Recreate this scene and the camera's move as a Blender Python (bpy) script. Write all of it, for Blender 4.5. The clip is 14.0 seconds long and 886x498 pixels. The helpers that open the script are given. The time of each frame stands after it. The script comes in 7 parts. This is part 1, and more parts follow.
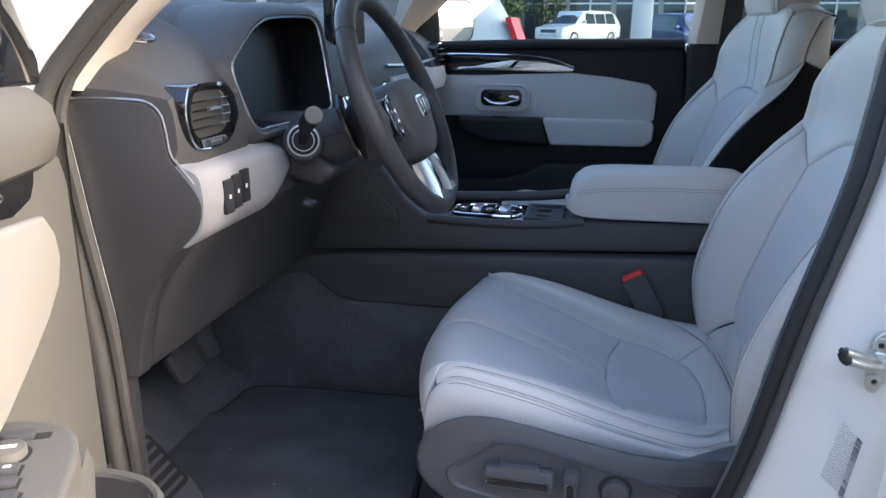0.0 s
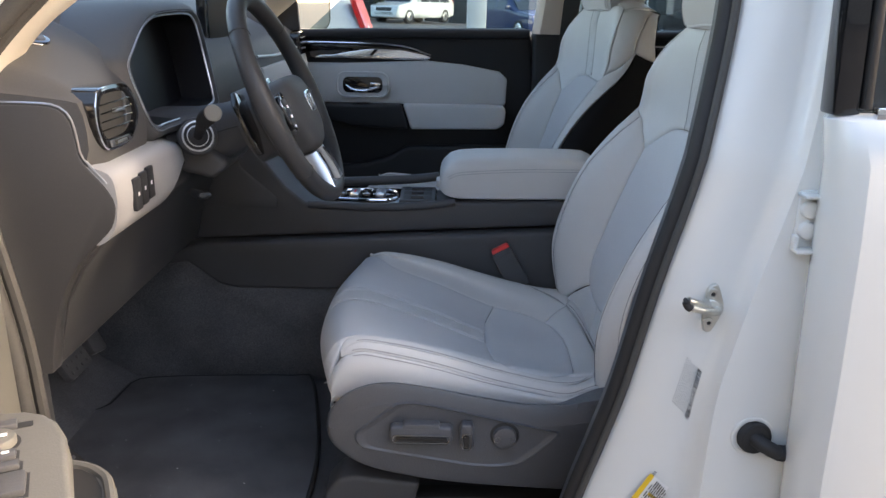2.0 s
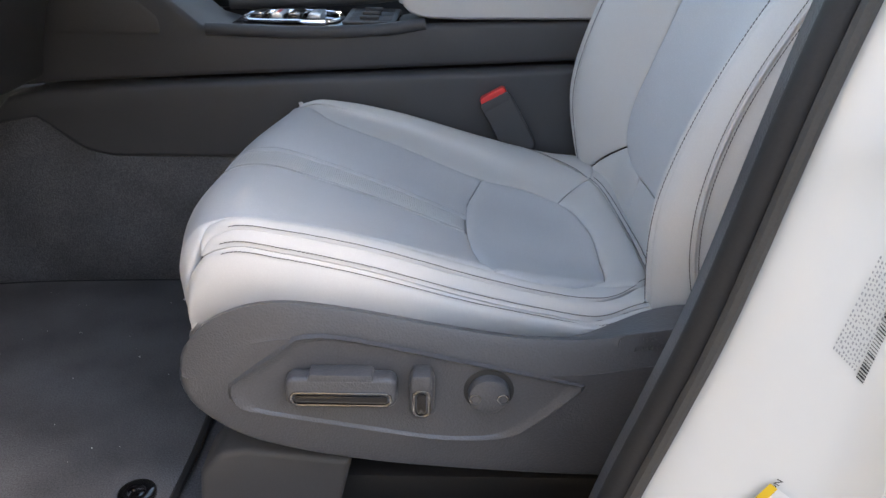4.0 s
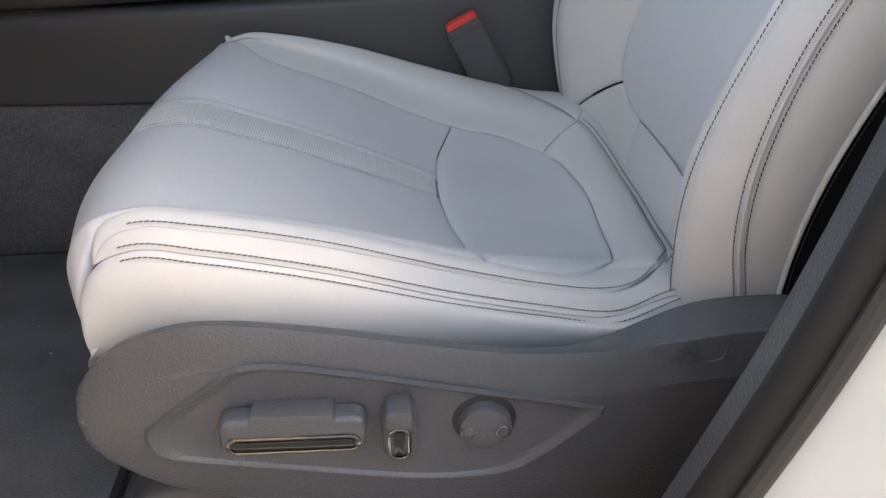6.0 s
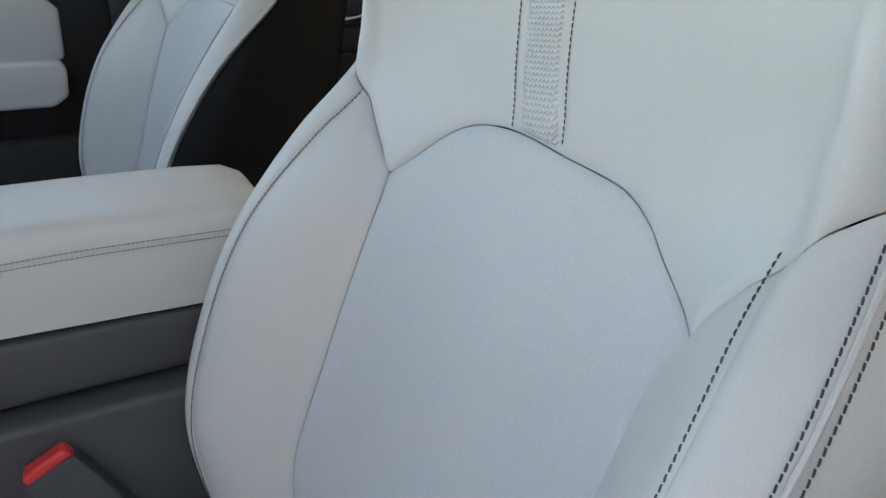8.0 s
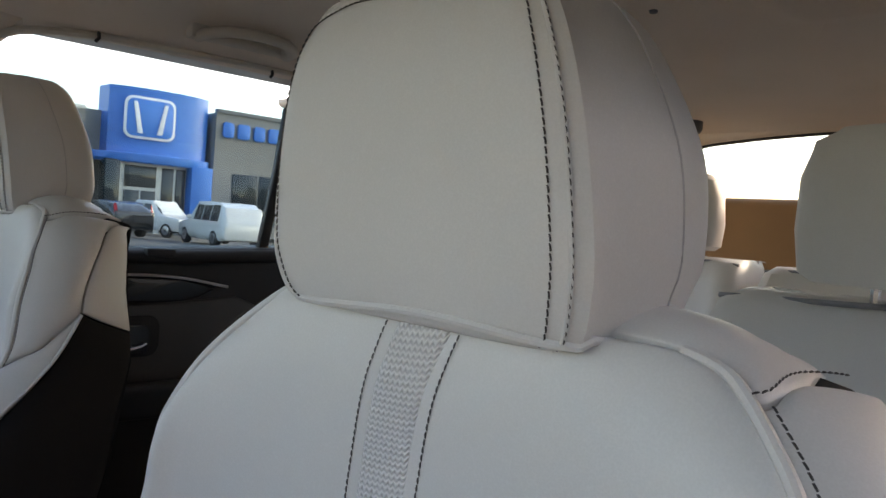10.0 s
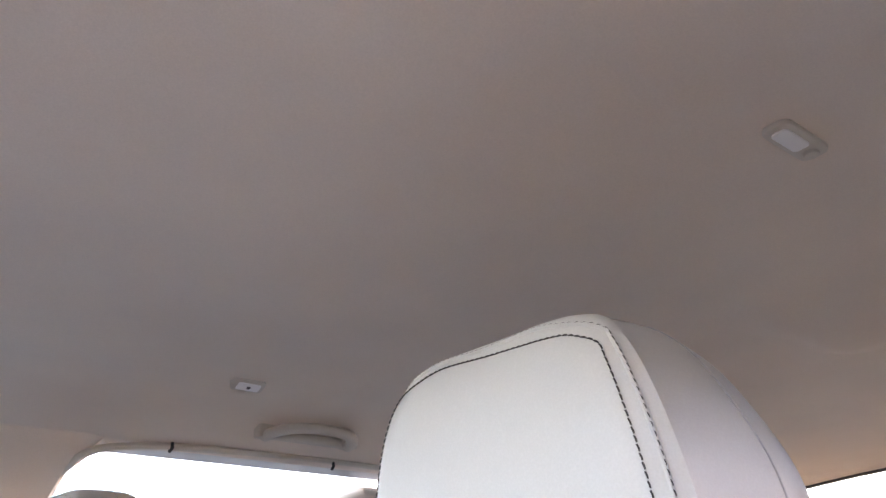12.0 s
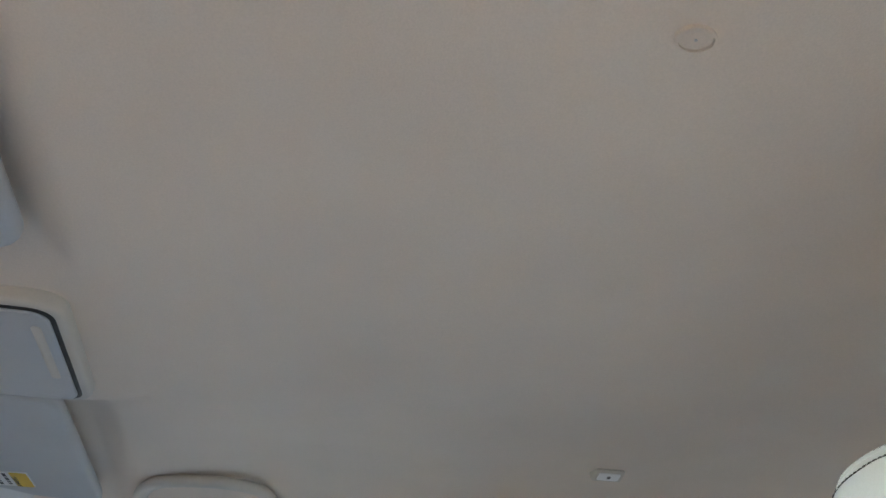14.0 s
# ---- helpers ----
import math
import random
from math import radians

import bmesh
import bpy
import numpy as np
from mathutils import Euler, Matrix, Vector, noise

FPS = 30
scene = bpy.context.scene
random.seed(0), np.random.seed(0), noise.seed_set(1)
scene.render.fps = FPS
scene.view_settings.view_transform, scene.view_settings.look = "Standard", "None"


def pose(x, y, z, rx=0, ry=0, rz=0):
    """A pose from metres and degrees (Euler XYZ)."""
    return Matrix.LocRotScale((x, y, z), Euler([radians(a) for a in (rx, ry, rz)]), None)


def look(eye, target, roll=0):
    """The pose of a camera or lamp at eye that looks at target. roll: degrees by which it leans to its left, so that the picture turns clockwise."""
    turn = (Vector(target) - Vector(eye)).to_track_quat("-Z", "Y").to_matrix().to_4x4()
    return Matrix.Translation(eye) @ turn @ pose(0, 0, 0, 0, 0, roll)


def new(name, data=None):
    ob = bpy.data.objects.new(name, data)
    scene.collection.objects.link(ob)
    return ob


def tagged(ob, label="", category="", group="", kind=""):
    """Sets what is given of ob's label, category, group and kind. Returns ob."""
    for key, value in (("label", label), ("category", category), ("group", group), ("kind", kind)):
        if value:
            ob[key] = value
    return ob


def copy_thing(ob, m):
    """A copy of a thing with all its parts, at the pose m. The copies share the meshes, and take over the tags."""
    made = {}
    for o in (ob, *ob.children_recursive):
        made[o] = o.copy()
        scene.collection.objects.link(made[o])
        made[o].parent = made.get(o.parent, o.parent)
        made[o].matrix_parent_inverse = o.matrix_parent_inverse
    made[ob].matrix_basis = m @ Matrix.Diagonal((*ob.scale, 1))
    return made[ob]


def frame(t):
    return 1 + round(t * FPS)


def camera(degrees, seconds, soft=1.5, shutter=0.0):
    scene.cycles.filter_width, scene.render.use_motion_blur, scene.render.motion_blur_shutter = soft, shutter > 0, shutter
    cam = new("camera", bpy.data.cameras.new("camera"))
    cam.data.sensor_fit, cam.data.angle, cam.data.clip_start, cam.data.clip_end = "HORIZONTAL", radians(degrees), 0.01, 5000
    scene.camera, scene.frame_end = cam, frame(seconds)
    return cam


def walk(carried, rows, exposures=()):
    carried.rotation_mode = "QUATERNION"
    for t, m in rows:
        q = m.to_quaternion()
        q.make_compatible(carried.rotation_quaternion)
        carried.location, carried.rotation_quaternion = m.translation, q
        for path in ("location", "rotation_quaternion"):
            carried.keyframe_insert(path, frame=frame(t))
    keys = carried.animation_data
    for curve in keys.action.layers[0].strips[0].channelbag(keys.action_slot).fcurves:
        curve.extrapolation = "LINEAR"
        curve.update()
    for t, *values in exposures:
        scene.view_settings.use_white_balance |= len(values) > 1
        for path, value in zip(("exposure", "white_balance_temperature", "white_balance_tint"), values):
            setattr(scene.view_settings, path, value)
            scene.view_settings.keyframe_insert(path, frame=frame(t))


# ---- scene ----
cam = camera(60.9, 14.0)
PATH = [
    (0, (-0.007, -0.003, 1.399), (-0.407, 1.872, 0.829), 0.2),
    (0.5, (-0.068, -0.105, 1.433), (-0.277, 1.796, 0.849), 0.9),
    (1, (-0.084, -0.131, 1.442), (-0.173, 1.779, 0.854), 1.1),
    (1.5, (-0.076, -0.139, 1.445), (-0.098, 1.772, 0.853), 1.1),
    (2, (-0.075, -0.131, 1.441), (-0.067, 1.770, 0.821), 1.0),
    (2.5, (-0.046, -0.033, 1.379), (-0.036, 1.852, 0.710), 0.9),
    (3, (0.000, 0.109, 1.313), (-0.005, 1.967, 0.574), 0.7),
    (3.5, (0.017, 0.258, 1.229), (0.005, 2.088, 0.422), 0.7),
    (3.7, (0.010, 0.321, 1.201), (0.000, 2.140, 0.368), 0.7),
    (5.8, (-0.026, 0.562, 1.155), (0.060, 2.258, 0.099), 0.4),
    (6, (-0.020, 0.585, 1.153), (0.095, 2.279, 0.096), 0.5),
    (6.5, (0.016, 0.717, 1.192), (0.235, 2.410, 0.150), -0.2),
    (7, (0.059, 0.812, 1.240), (0.496, 2.497, 0.255), 0.5),
    (7.5, (0.109, 0.890, 1.297), (0.731, 2.548, 0.369), 1.0),
    (8, (0.139, 0.957, 1.329), (0.976, 2.605, 0.565), 1.4),
    (8.5, (0.146, 0.997, 1.370), (1.213, 2.586, 0.788), 2.7),
    (9, (0.160, 1.046, 1.414), (1.393, 2.578, 1.047), 4.3),
    (9.2, (0.167, 1.060, 1.437), (1.439, 2.572, 1.128), 4.2),
    (11.3, (0.161, 1.049, 1.464), (1.458, 2.473, 2.000), 0.6),
    (11.5, (0.152, 1.048, 1.455), (1.402, 2.462, 2.120), -0.3),
    (12, (0.130, 1.053, 1.433), (1.235, 2.458, 2.329), -1.4),
    (12.5, (0.104, 1.050, 1.430), (1.063, 2.506, 2.410), -2.1),
    (13, (0.062, 1.039, 1.430), (0.871, 2.548, 2.463), -2.0),
    (13.5, (0.046, 1.040, 1.433), (0.674, 2.615, 2.494), -1.3),
    (14, (0.027, 1.036, 1.437), (0.465, 2.669, 2.505), -0.0),
]
EXPOSURES = [(0, 2.78, 6700, 15), (2, 2.76, 7800, 16), (3.7, 3.30, 8400, 16), (5.8, 3.45, 9400, 17), (6.5, 3.42, 9600, 17), (7.0, 3.55, 9300, 15), (8, 3.25, 9100, 13), (8.5, 3.12, 9100, 14), (9.2, 2.50, 9200, 15), (11.3, 3.32, 7700, 31), (12, 3.98, 7800, 30), (12.5, 3.98, 7800, 25), (14, 3.95, 7800, 14)]
walk(cam, [(t, look(eye, target, roll)) for t, eye, target, roll in PATH], EXPOSURES)

# ---- world, sun ----
world = bpy.data.worlds.new("sky")
scene.world = world
world.use_nodes = True
wn = world.node_tree.nodes
sky = wn.new("ShaderNodeTexSky")
sky.sky_type, sky.sun_disc = "NISHITA", False
SUN_UP, SUN_AZ = 24.0, 97.0          # the sun stands behind the car, a little to the driver's side (degrees from +y towards +x)
sky.sun_elevation, sky.sun_rotation = radians(SUN_UP), radians(SUN_AZ)
sky.dust_density, sky.ozone_density = 1.5, 1.0
world.node_tree.links.new(sky.outputs[0], wn["Background"].inputs[0])
wn["Background"].inputs[1].default_value = 0.15
sun = new("sun", bpy.data.lights.new("sun", "SUN"))
sun.data.energy, sun.data.angle, sun.data.color = .45, radians(2.5), (1.0, 0.93, 0.82)
sun_way = Vector((math.sin(radians(SUN_AZ)) * math.cos(radians(SUN_UP)), math.cos(radians(SUN_AZ)) * math.cos(radians(SUN_UP)), math.sin(radians(SUN_UP))))
sun.matrix_basis = look(sun_way * 50, (0, 0, 0))


# ---- materials ----
def material(name, color, rough=0.5, metal=0.0, grain=0.0, bump=0.0, scale=400.0, stain=0.0, stain_scale=6.0, coat=0.0, spec=0.5,
             emit=None, voronoi=False, trans=0.0, ior=1.45, stretch=(1, 1, 1)):
    """A surface with fine relief, a fine grain and a slow unevenness."""
    m = bpy.data.materials.new(name)
    m.use_nodes = True
    n, l = m.node_tree.nodes, m.node_tree.links
    b = n["Principled BSDF"]
    b.inputs["Base Color"].default_value = (*color, 1)
    b.inputs["Roughness"].default_value = rough
    b.inputs["Metallic"].default_value = metal
    b.inputs["Coat Weight"].default_value = coat
    b.inputs["Coat Roughness"].default_value = 0.04
    b.inputs["Specular IOR Level"].default_value = spec
    b.inputs["Transmission Weight"].default_value = trans
    b.inputs["IOR"].default_value = ior
    if emit:
        b.inputs["Emission Color"].default_value = (*color, 1)
        b.inputs["Emission Strength"].default_value = emit
    co = n.new("ShaderNodeTexCoord")
    mp = n.new("ShaderNodeMapping")
    mp.inputs["Scale"].default_value = stretch
    l.new(co.outputs["Object"], mp.inputs["Vector"])
    if grain or bump:
        if voronoi:
            t = n.new("ShaderNodeTexVoronoi")
            t.feature = "SMOOTH_F1"
            out = t.outputs["Distance"]
        else:
            t = n.new("ShaderNodeTexNoise")
            t.inputs["Detail"].default_value = 4
            out = t.outputs["Fac"]
        t.inputs["Scale"].default_value = scale
        l.new(mp.outputs[0], t.inputs["Vector"])
        if bump:
            bp = n.new("ShaderNodeBump")
            bp.inputs["Strength"].default_value = bump
            bp.inputs["Distance"].default_value = 0.4 / scale
            l.new(out, bp.inputs["Height"])
            l.new(bp.outputs[0], b.inputs["Normal"])
    if grain or stain:
        s = n.new("ShaderNodeTexNoise")
        s.inputs["Scale"].default_value = stain_scale
        s.inputs["Detail"].default_value = 5
        l.new(mp.outputs[0], s.inputs["Vector"])
        mr = n.new("ShaderNodeMapRange")
        mr.inputs["From Min"].default_value, mr.inputs["From Max"].default_value = 0.3, 0.7
        mr.inputs["To Min"].default_value, mr.inputs["To Max"].default_value = 1 - stain, 1 + stain
        l.new(s.outputs["Fac"], mr.inputs["Value"])
        val = mr.outputs[0]
        if grain:
            g = n.new("ShaderNodeMapRange")
            g.inputs["From Min"].default_value, g.inputs["From Max"].default_value = 0.2, 0.8
            g.inputs["To Min"].default_value, g.inputs["To Max"].default_value = 1 - grain, 1 + grain
            l.new(out, g.inputs["Value"])
            mu = n.new("ShaderNodeMath")
            mu.operation = "MULTIPLY"
            l.new(val, mu.inputs[0])
            l.new(g.outputs[0], mu.inputs[1])
            val = mu.outputs[0]
        hs = n.new("ShaderNodeHueSaturation")
        hs.inputs["Color"].default_value = (*color, 1)
        l.new(val, hs.inputs["Value"])
        l.new(hs.outputs[0], b.inputs["Base Color"])
        if stain:
            r = n.new("ShaderNodeMapRange")
            r.inputs["To Min"].default_value, r.inputs["To Max"].default_value = max(rough - 0.5 * stain, 0.02), min(rough + 0.5 * stain, 1)
            l.new(s.outputs["Fac"], r.inputs["Value"])
            l.new(r.outputs[0], b.inputs["Roughness"])
    return m


LEATHER = material("grey_leather", (0.60, 0.595, 0.585), 0.42, grain=0.03, bump=0.12, scale=900, stain=0.03, voronoi=True)
INSERT = material("perforated_leather", (0.565, 0.572, 0.585), 0.45, grain=0.05, bump=0.2, scale=700, stain=0.03, voronoi=True)
YOKE = material("smooth_leather", (0.62, 0.625, 0.615), 0.42, grain=0.03, bump=0.12, scale=900, stain=0.03, voronoi=True)

STITCH = material("grey_thread", (0.22, 0.23, 0.26), 0.7)
PALE_STITCH = material("pale_thread", (0.45, 0.45, 0.46), 0.7)
BLACK_STITCH = material("black_thread", (0.055, 0.05, 0.05), 0.7)
BLACK_LEATHER = material("black_leather", (0.008, 0.008, 0.009), 0.65, spec=0.15, grain=0.06, bump=0.3, scale=900, stain=0.05, voronoi=True)
DARK = material("dark_plastic", (0.072, 0.073, 0.078), 0.5, grain=0.08, bump=0.35, scale=900, stain=0.06, voronoi=True)
SOFT = material("soft_dash", (0.065, 0.065, 0.067), 0.6, grain=0.08, bump=0.4, scale=800, stain=0.05, voronoi=True)
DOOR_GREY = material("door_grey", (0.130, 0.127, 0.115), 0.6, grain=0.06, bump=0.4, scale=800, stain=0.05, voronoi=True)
DASH_LOW = material("lower_dash_plastic", (0.046, 0.046, 0.048), 0.55, grain=0.08, bump=0.35, scale=900, stain=0.06, voronoi=True)
# black for stalk and switches; on the far doors, shade put into the colour
SHADE = material("black_shaded_plastic", (0.026, 0.027, 0.030), 0.55, spec=0.3, grain=0.08, bump=0.35, scale=900, stain=0.06, voronoi=True)
SMOKED = material("smoked_chrome", (0.28, 0.28, 0.29), 0.10, metal=1.0)
CREAM = material("cream_pad", (0.31, 0.302, 0.275), 0.6, grain=0.04, bump=0.25, scale=800, stain=0.03, voronoi=True)
GLOSS = material("gloss_black", (0.008, 0.008, 0.009), 0.06, coat=0.6)
SCREEN = material("dark_screen", (0.006, 0.007, 0.010), 0.35, spec=0.15)
TRIM = material("grained_trim", (0.082, 0.085, 0.093), 0.36, grain=0.08, bump=0.6, scale=560, stain=0.06, voronoi=True, spec=0.7)
BLACK_LINING = material("black_lining", (0.008, 0.008, 0.010), 0.6, spec=0.25)
# black rubber made paler and warmer: the sun on the seals, as colour
SEAL = material("sunlit_seal_rubber", (0.055, 0.053, 0.050), 0.6, grain=0.15, bump=0.3, scale=500, stain=0.1)
MIRROR = material("mirror_glass", (0.50, 0.54, 0.54), 0.02, metal=1.0)
CHROME = material("chrome", (0.82, 0.83, 0.85), 0.12, metal=1.0)
SATIN = material("satin_metal", (0.6, 0.61, 0.63), 0.28, metal=1.0)
ZINC = material("zinc_plate", (0.62, 0.62, 0.58), 0.35, metal=1.0, stain=0.15, stain_scale=60)
RUBBER = material("black_rubber", (0.02, 0.02, 0.021), 0.65, grain=0.1, bump=0.2, scale=300, stain=0.1)
PAINT = material("white_paint", (0.665, 0.670, 0.645), 0.25, coat=0.5, stain=0.01)
CARPET = material("grey_carpet", (0.088, 0.090, 0.098), 0.95, grain=0.5, bump=1.0, scale=420, stain=0.25, stain_scale=9)
MAT = material("black_carpet_mat", (0.098, 0.099, 0.106), 0.95, grain=0.5, bump=1.0, scale=500, stain=0.3, stain_scale=8)
LINER = material("headliner_cloth", (0.668, 0.572, 0.482), 0.9, grain=0.06, bump=0.3, scale=700, stain=0.03)
PILLAR = material("pillar_trim", (0.54, 0.495, 0.43), 0.7, grain=0.04, bump=0.2, scale=700, stain=0.03)
LID = material("grey_lid", (0.42, 0.43, 0.43), 0.6, grain=0.04, bump=0.2, scale=700, stain=0.03)
# PALE darkened: weaker light by the open door is put into the colour
PALE_DIMMED = material("dimmed_pale_panel", (0.31, 0.312, 0.315), 0.5, grain=0.03, bump=0.25, scale=900, stain=0.02, voronoi=True)
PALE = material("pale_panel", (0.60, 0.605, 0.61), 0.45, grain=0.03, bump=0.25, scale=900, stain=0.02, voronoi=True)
RED = material("red_plastic", (0.85, 0.055, 0.055), 0.35)
WHITE = material("white_print", (0.8, 0.8, 0.8), 0.5)
PAPER = material("label_paper", (0.72, 0.71, 0.69), 0.5, stain=0.03)
YELLOW = material("yellow_label", (0.75, 0.48, 0.03), 0.45, stain=0.03)
FAINT = material("faint_ink", (0.30, 0.31, 0.31), 0.6)
INK = material("print_ink", (0.03, 0.03, 0.03), 0.6)
BROWN = material("brown_card", (0.30, 0.16, 0.07), 0.8, grain=0.05, stain=0.06)
ASPHALT = material("asphalt_lot", (0.11, 0.107, 0.102), 0.9, grain=0.35, bump=0.6, scale=120, stain=0.2, stain_scale=0.6)
CONCRETE = material("painted_wall", (0.26, 0.25, 0.235), 0.85, grain=0.04, bump=0.1, scale=30, stain=0.05, stain_scale=0.4)
BLUE = material("blue_panel", (0.02, 0.19, 0.60), 0.35, stain=0.03, stain_scale=1)
SIGN_WHITE = material("sign_white", (0.75, 0.77, 0.80), 0.4)
STEEL_FRAME = material("window_frame_metal", (0.5, 0.51, 0.5), 0.4, metal=0.4)
DARK_GLASS = material("dark_glass", (0.03, 0.04, 0.045), 0.05)
TAIL = material("tail_lamp", (0.5, 0.01, 0.01), 0.15, coat=0.5)
GREEN = material("shrub_leaf", (0.06, 0.08, 0.02), 0.7, stain=0.3, stain_scale=4)
LENS = material("lamp_lens", (0.75, 0.75, 0.74), 0.3)


def glass_material(name, tint):
    m = bpy.data.materials.new(name)
    m.use_nodes = True
    n, l = m.node_tree.nodes, m.node_tree.links
    t, g, mix = n.new("ShaderNodeBsdfTransparent"), n.new("ShaderNodeBsdfGlossy"), n.new("ShaderNodeMixShader")
    t.inputs[0].default_value = tint
    g.inputs["Roughness"].default_value = 0.02
    f, p, a = n.new("ShaderNodeLayerWeight"), n.new("ShaderNodeMath"), n.new("ShaderNodeMapRange")
    p.operation, p.inputs[1].default_value = "POWER", 5.0
    a.inputs["To Min"].default_value, a.inputs["To Max"].default_value = 0.04, 1.0
    f.inputs["Blend"].default_value = 0.5
    l.new(f.outputs["Facing"], p.inputs[0])
    l.new(p.outputs[0], a.inputs["Value"])
    l.new(a.outputs[0], mix.inputs[0])
    l.new(t.outputs[0], mix.inputs[1])
    l.new(g.outputs[0], mix.inputs[2])
    l.new(mix.outputs[0], n["Material Output"].inputs[0])
    return m


def weave_material():
    """A ribbed band of crossing cords."""
    m = material("woven_band", (0.52, 0.53, 0.53), 0.4)
    n, l = m.node_tree.nodes, m.node_tree.links
    co = n.new("ShaderNodeTexCoord")
    xyz = n.new("ShaderNodeSeparateXYZ")
    l.new(co.outputs["Object"], xyz.inputs[0])

    def math_node(op, a, b):
        k = n.new("ShaderNodeMath")
        k.operation = op
        for i, v in enumerate((a, b)):
            if v is None:
                continue
            if isinstance(v, (int, float)):
                k.inputs[i].default_value = v
            else:
                l.new(v, k.inputs[i])
        return k.outputs[0]

    along = math_node("ADD", math_node("MULTIPLY", xyz.outputs[0], -1.0), xyz.outputs[2])
    cord = math_node("SINE", math_node("MULTIPLY", xyz.outputs[1], 2 * math.pi / 0.0042), None)
    shift = math_node("MULTIPLY", cord, 1.3)
    rib = math_node("SINE", math_node("ADD", math_node("MULTIPLY", along, 2 * math.pi / 0.0034), shift), None)
    h = math_node("ADD", math_node("MULTIPLY", rib, 0.7), math_node("MULTIPLY", cord, 0.3))
    bp = n.new("ShaderNodeBump")
    bp.inputs["Strength"].default_value, bp.inputs["Distance"].default_value = 0.9, 0.0009
    l.new(h, bp.inputs["Height"])
    b = n["Principled BSDF"]
    l.new(bp.outputs[0], b.inputs["Normal"])
    ramp = n.new("ShaderNodeMapRange")
    ramp.inputs["From Min"].default_value, ramp.inputs["From Max"].default_value = -1, 0.4
    ramp.inputs["To Min"].default_value, ramp.inputs["To Max"].default_value = 0.66, 1.0
    l.new(h, ramp.inputs["Value"])
    hs = n.new("ShaderNodeHueSaturation")
    hs.inputs["Color"].default_value = (0.78, 0.785, 0.78, 1)
    l.new(ramp.outputs[0], hs.inputs["Value"])
    l.new(hs.outputs[0], b.inputs["Base Color"])
    return m


WEAVE = weave_material()
GLASS = glass_material("window_glass", (0.60, 0.70, 0.74, 1))
CLEAR = glass_material("windscreen_glass", (0.90, 0.94, 0.95, 1))
TINTED = glass_material("privacy_glass", (0.42, 0.44, 0.45, 1))


# ---- building blocks ----
def thing(name, at=(0, 0, 0), label="", category="", group="", kind="", rz=0.0):
    ob = new(name)
    ob.matrix_basis = pose(*at, 0, 0, rz)
    ob.empty_display_size = 0.1
    return tagged(ob, label, category, group, kind)


def mesh(bm, mats, smooth=True):
    bmesh.ops.recalc_face_normals(bm, faces=bm.faces)
    me = bpy.data.meshes.new("mesh")
    bm.to_mesh(me)
    bm.free()
    for m in mats if isinstance(mats, (list, tuple)) else [mats]:
        me.materials.append(m)
    if smooth:
        me.polygons.foreach_set("use_smooth", [True] * len(me.polygons))
        me.set_sharp_from_angle(angle=radians(40))
    return me


def part(name, bm, mats, parent=None, label="", smooth=True):
    ob = new(name, mesh(bm, mats, smooth))
    ob.parent = parent
    return tagged(ob, label)


def solo(name, bm, mats, label, category, group="", kind="", smooth=True):
    return tagged(part(name, bm, mats, None, "", smooth), label, category, group, kind)


def box(x0, x1, y0, y1, z0, z1, bevel=0.0, seg=2):
    bm = bmesh.new()
    bmesh.ops.create_cube(bm, size=1.0)
    bmesh.ops.scale(bm, vec=(x1 - x0, y1 - y0, z1 - z0), verts=bm.verts)
    bmesh.ops.translate(bm, vec=((x0 + x1) / 2, (y0 + y1) / 2, (z0 + z1) / 2), verts=bm.verts)
    if bevel:
        bmesh.ops.bevel(bm, geom=bm.edges[:], offset=bevel, segments=seg, profile=0.5, affect="EDGES")
    return bm


def merge(*bms):
    out = bmesh.new()
    for b in bms:
        me = bpy.data.meshes.new("tmp")
        b.to_mesh(me)
        out.from_mesh(me)
        bpy.data.meshes.remove(me)
        b.free()
    return out


def moved(bm, m):
    bmesh.ops.transform(bm, matrix=m, verts=bm.verts)
    return bm


def curve(points, n, closed=False):
    """n points at even steps along a smooth curve through the points (any dimension)."""
    p = np.array(points, float)
    k = len(p)
    if closed:
        q = np.vstack([p[-1:], p, p[:2]])
    else:
        q = np.vstack([2 * p[0] - p[1], p, 2 * p[-1] - p[-2]])
    fine = []
    for i in range(len(q) - 3):
        a, b, c, d = q[i:i + 4]
        for t in np.linspace(0, 1, 24, endpoint=False):
            fine.append(0.5 * (2 * b + (c - a) * t + (2 * a - 5 * b + 4 * c - d) * t * t + (3 * b - a - 3 * c + d) * t ** 3))
    fine.append(q[-2])
    fine = np.array(fine)
    s = np.concatenate([[0], np.cumsum(np.linalg.norm(np.diff(fine, axis=0), axis=1))])
    w = np.linspace(0, s[-1], n, endpoint=not closed)
    return np.stack([np.interp(w, s, fine[:, j]) for j in range(p.shape[1])], 1)


def rings(rows, closed=True, caps=True):
    """Joins rings of points (each a list of equally many 3D points) into a skin."""
    bm = bmesh.new()
    vs = [[bm.verts.new(Vector(p)) for p in r] for r in rows]
    n = len(vs[0])
    for a, b in zip(vs, vs[1:]):
        for i in range(n if closed else n - 1):
            j = (i + 1) % n
            bm.faces.new((a[i], a[j], b[j], b[i]))
    if caps and closed:
        bm.faces.new(vs[0])
        bm.faces.new(vs[-1])
    return bm


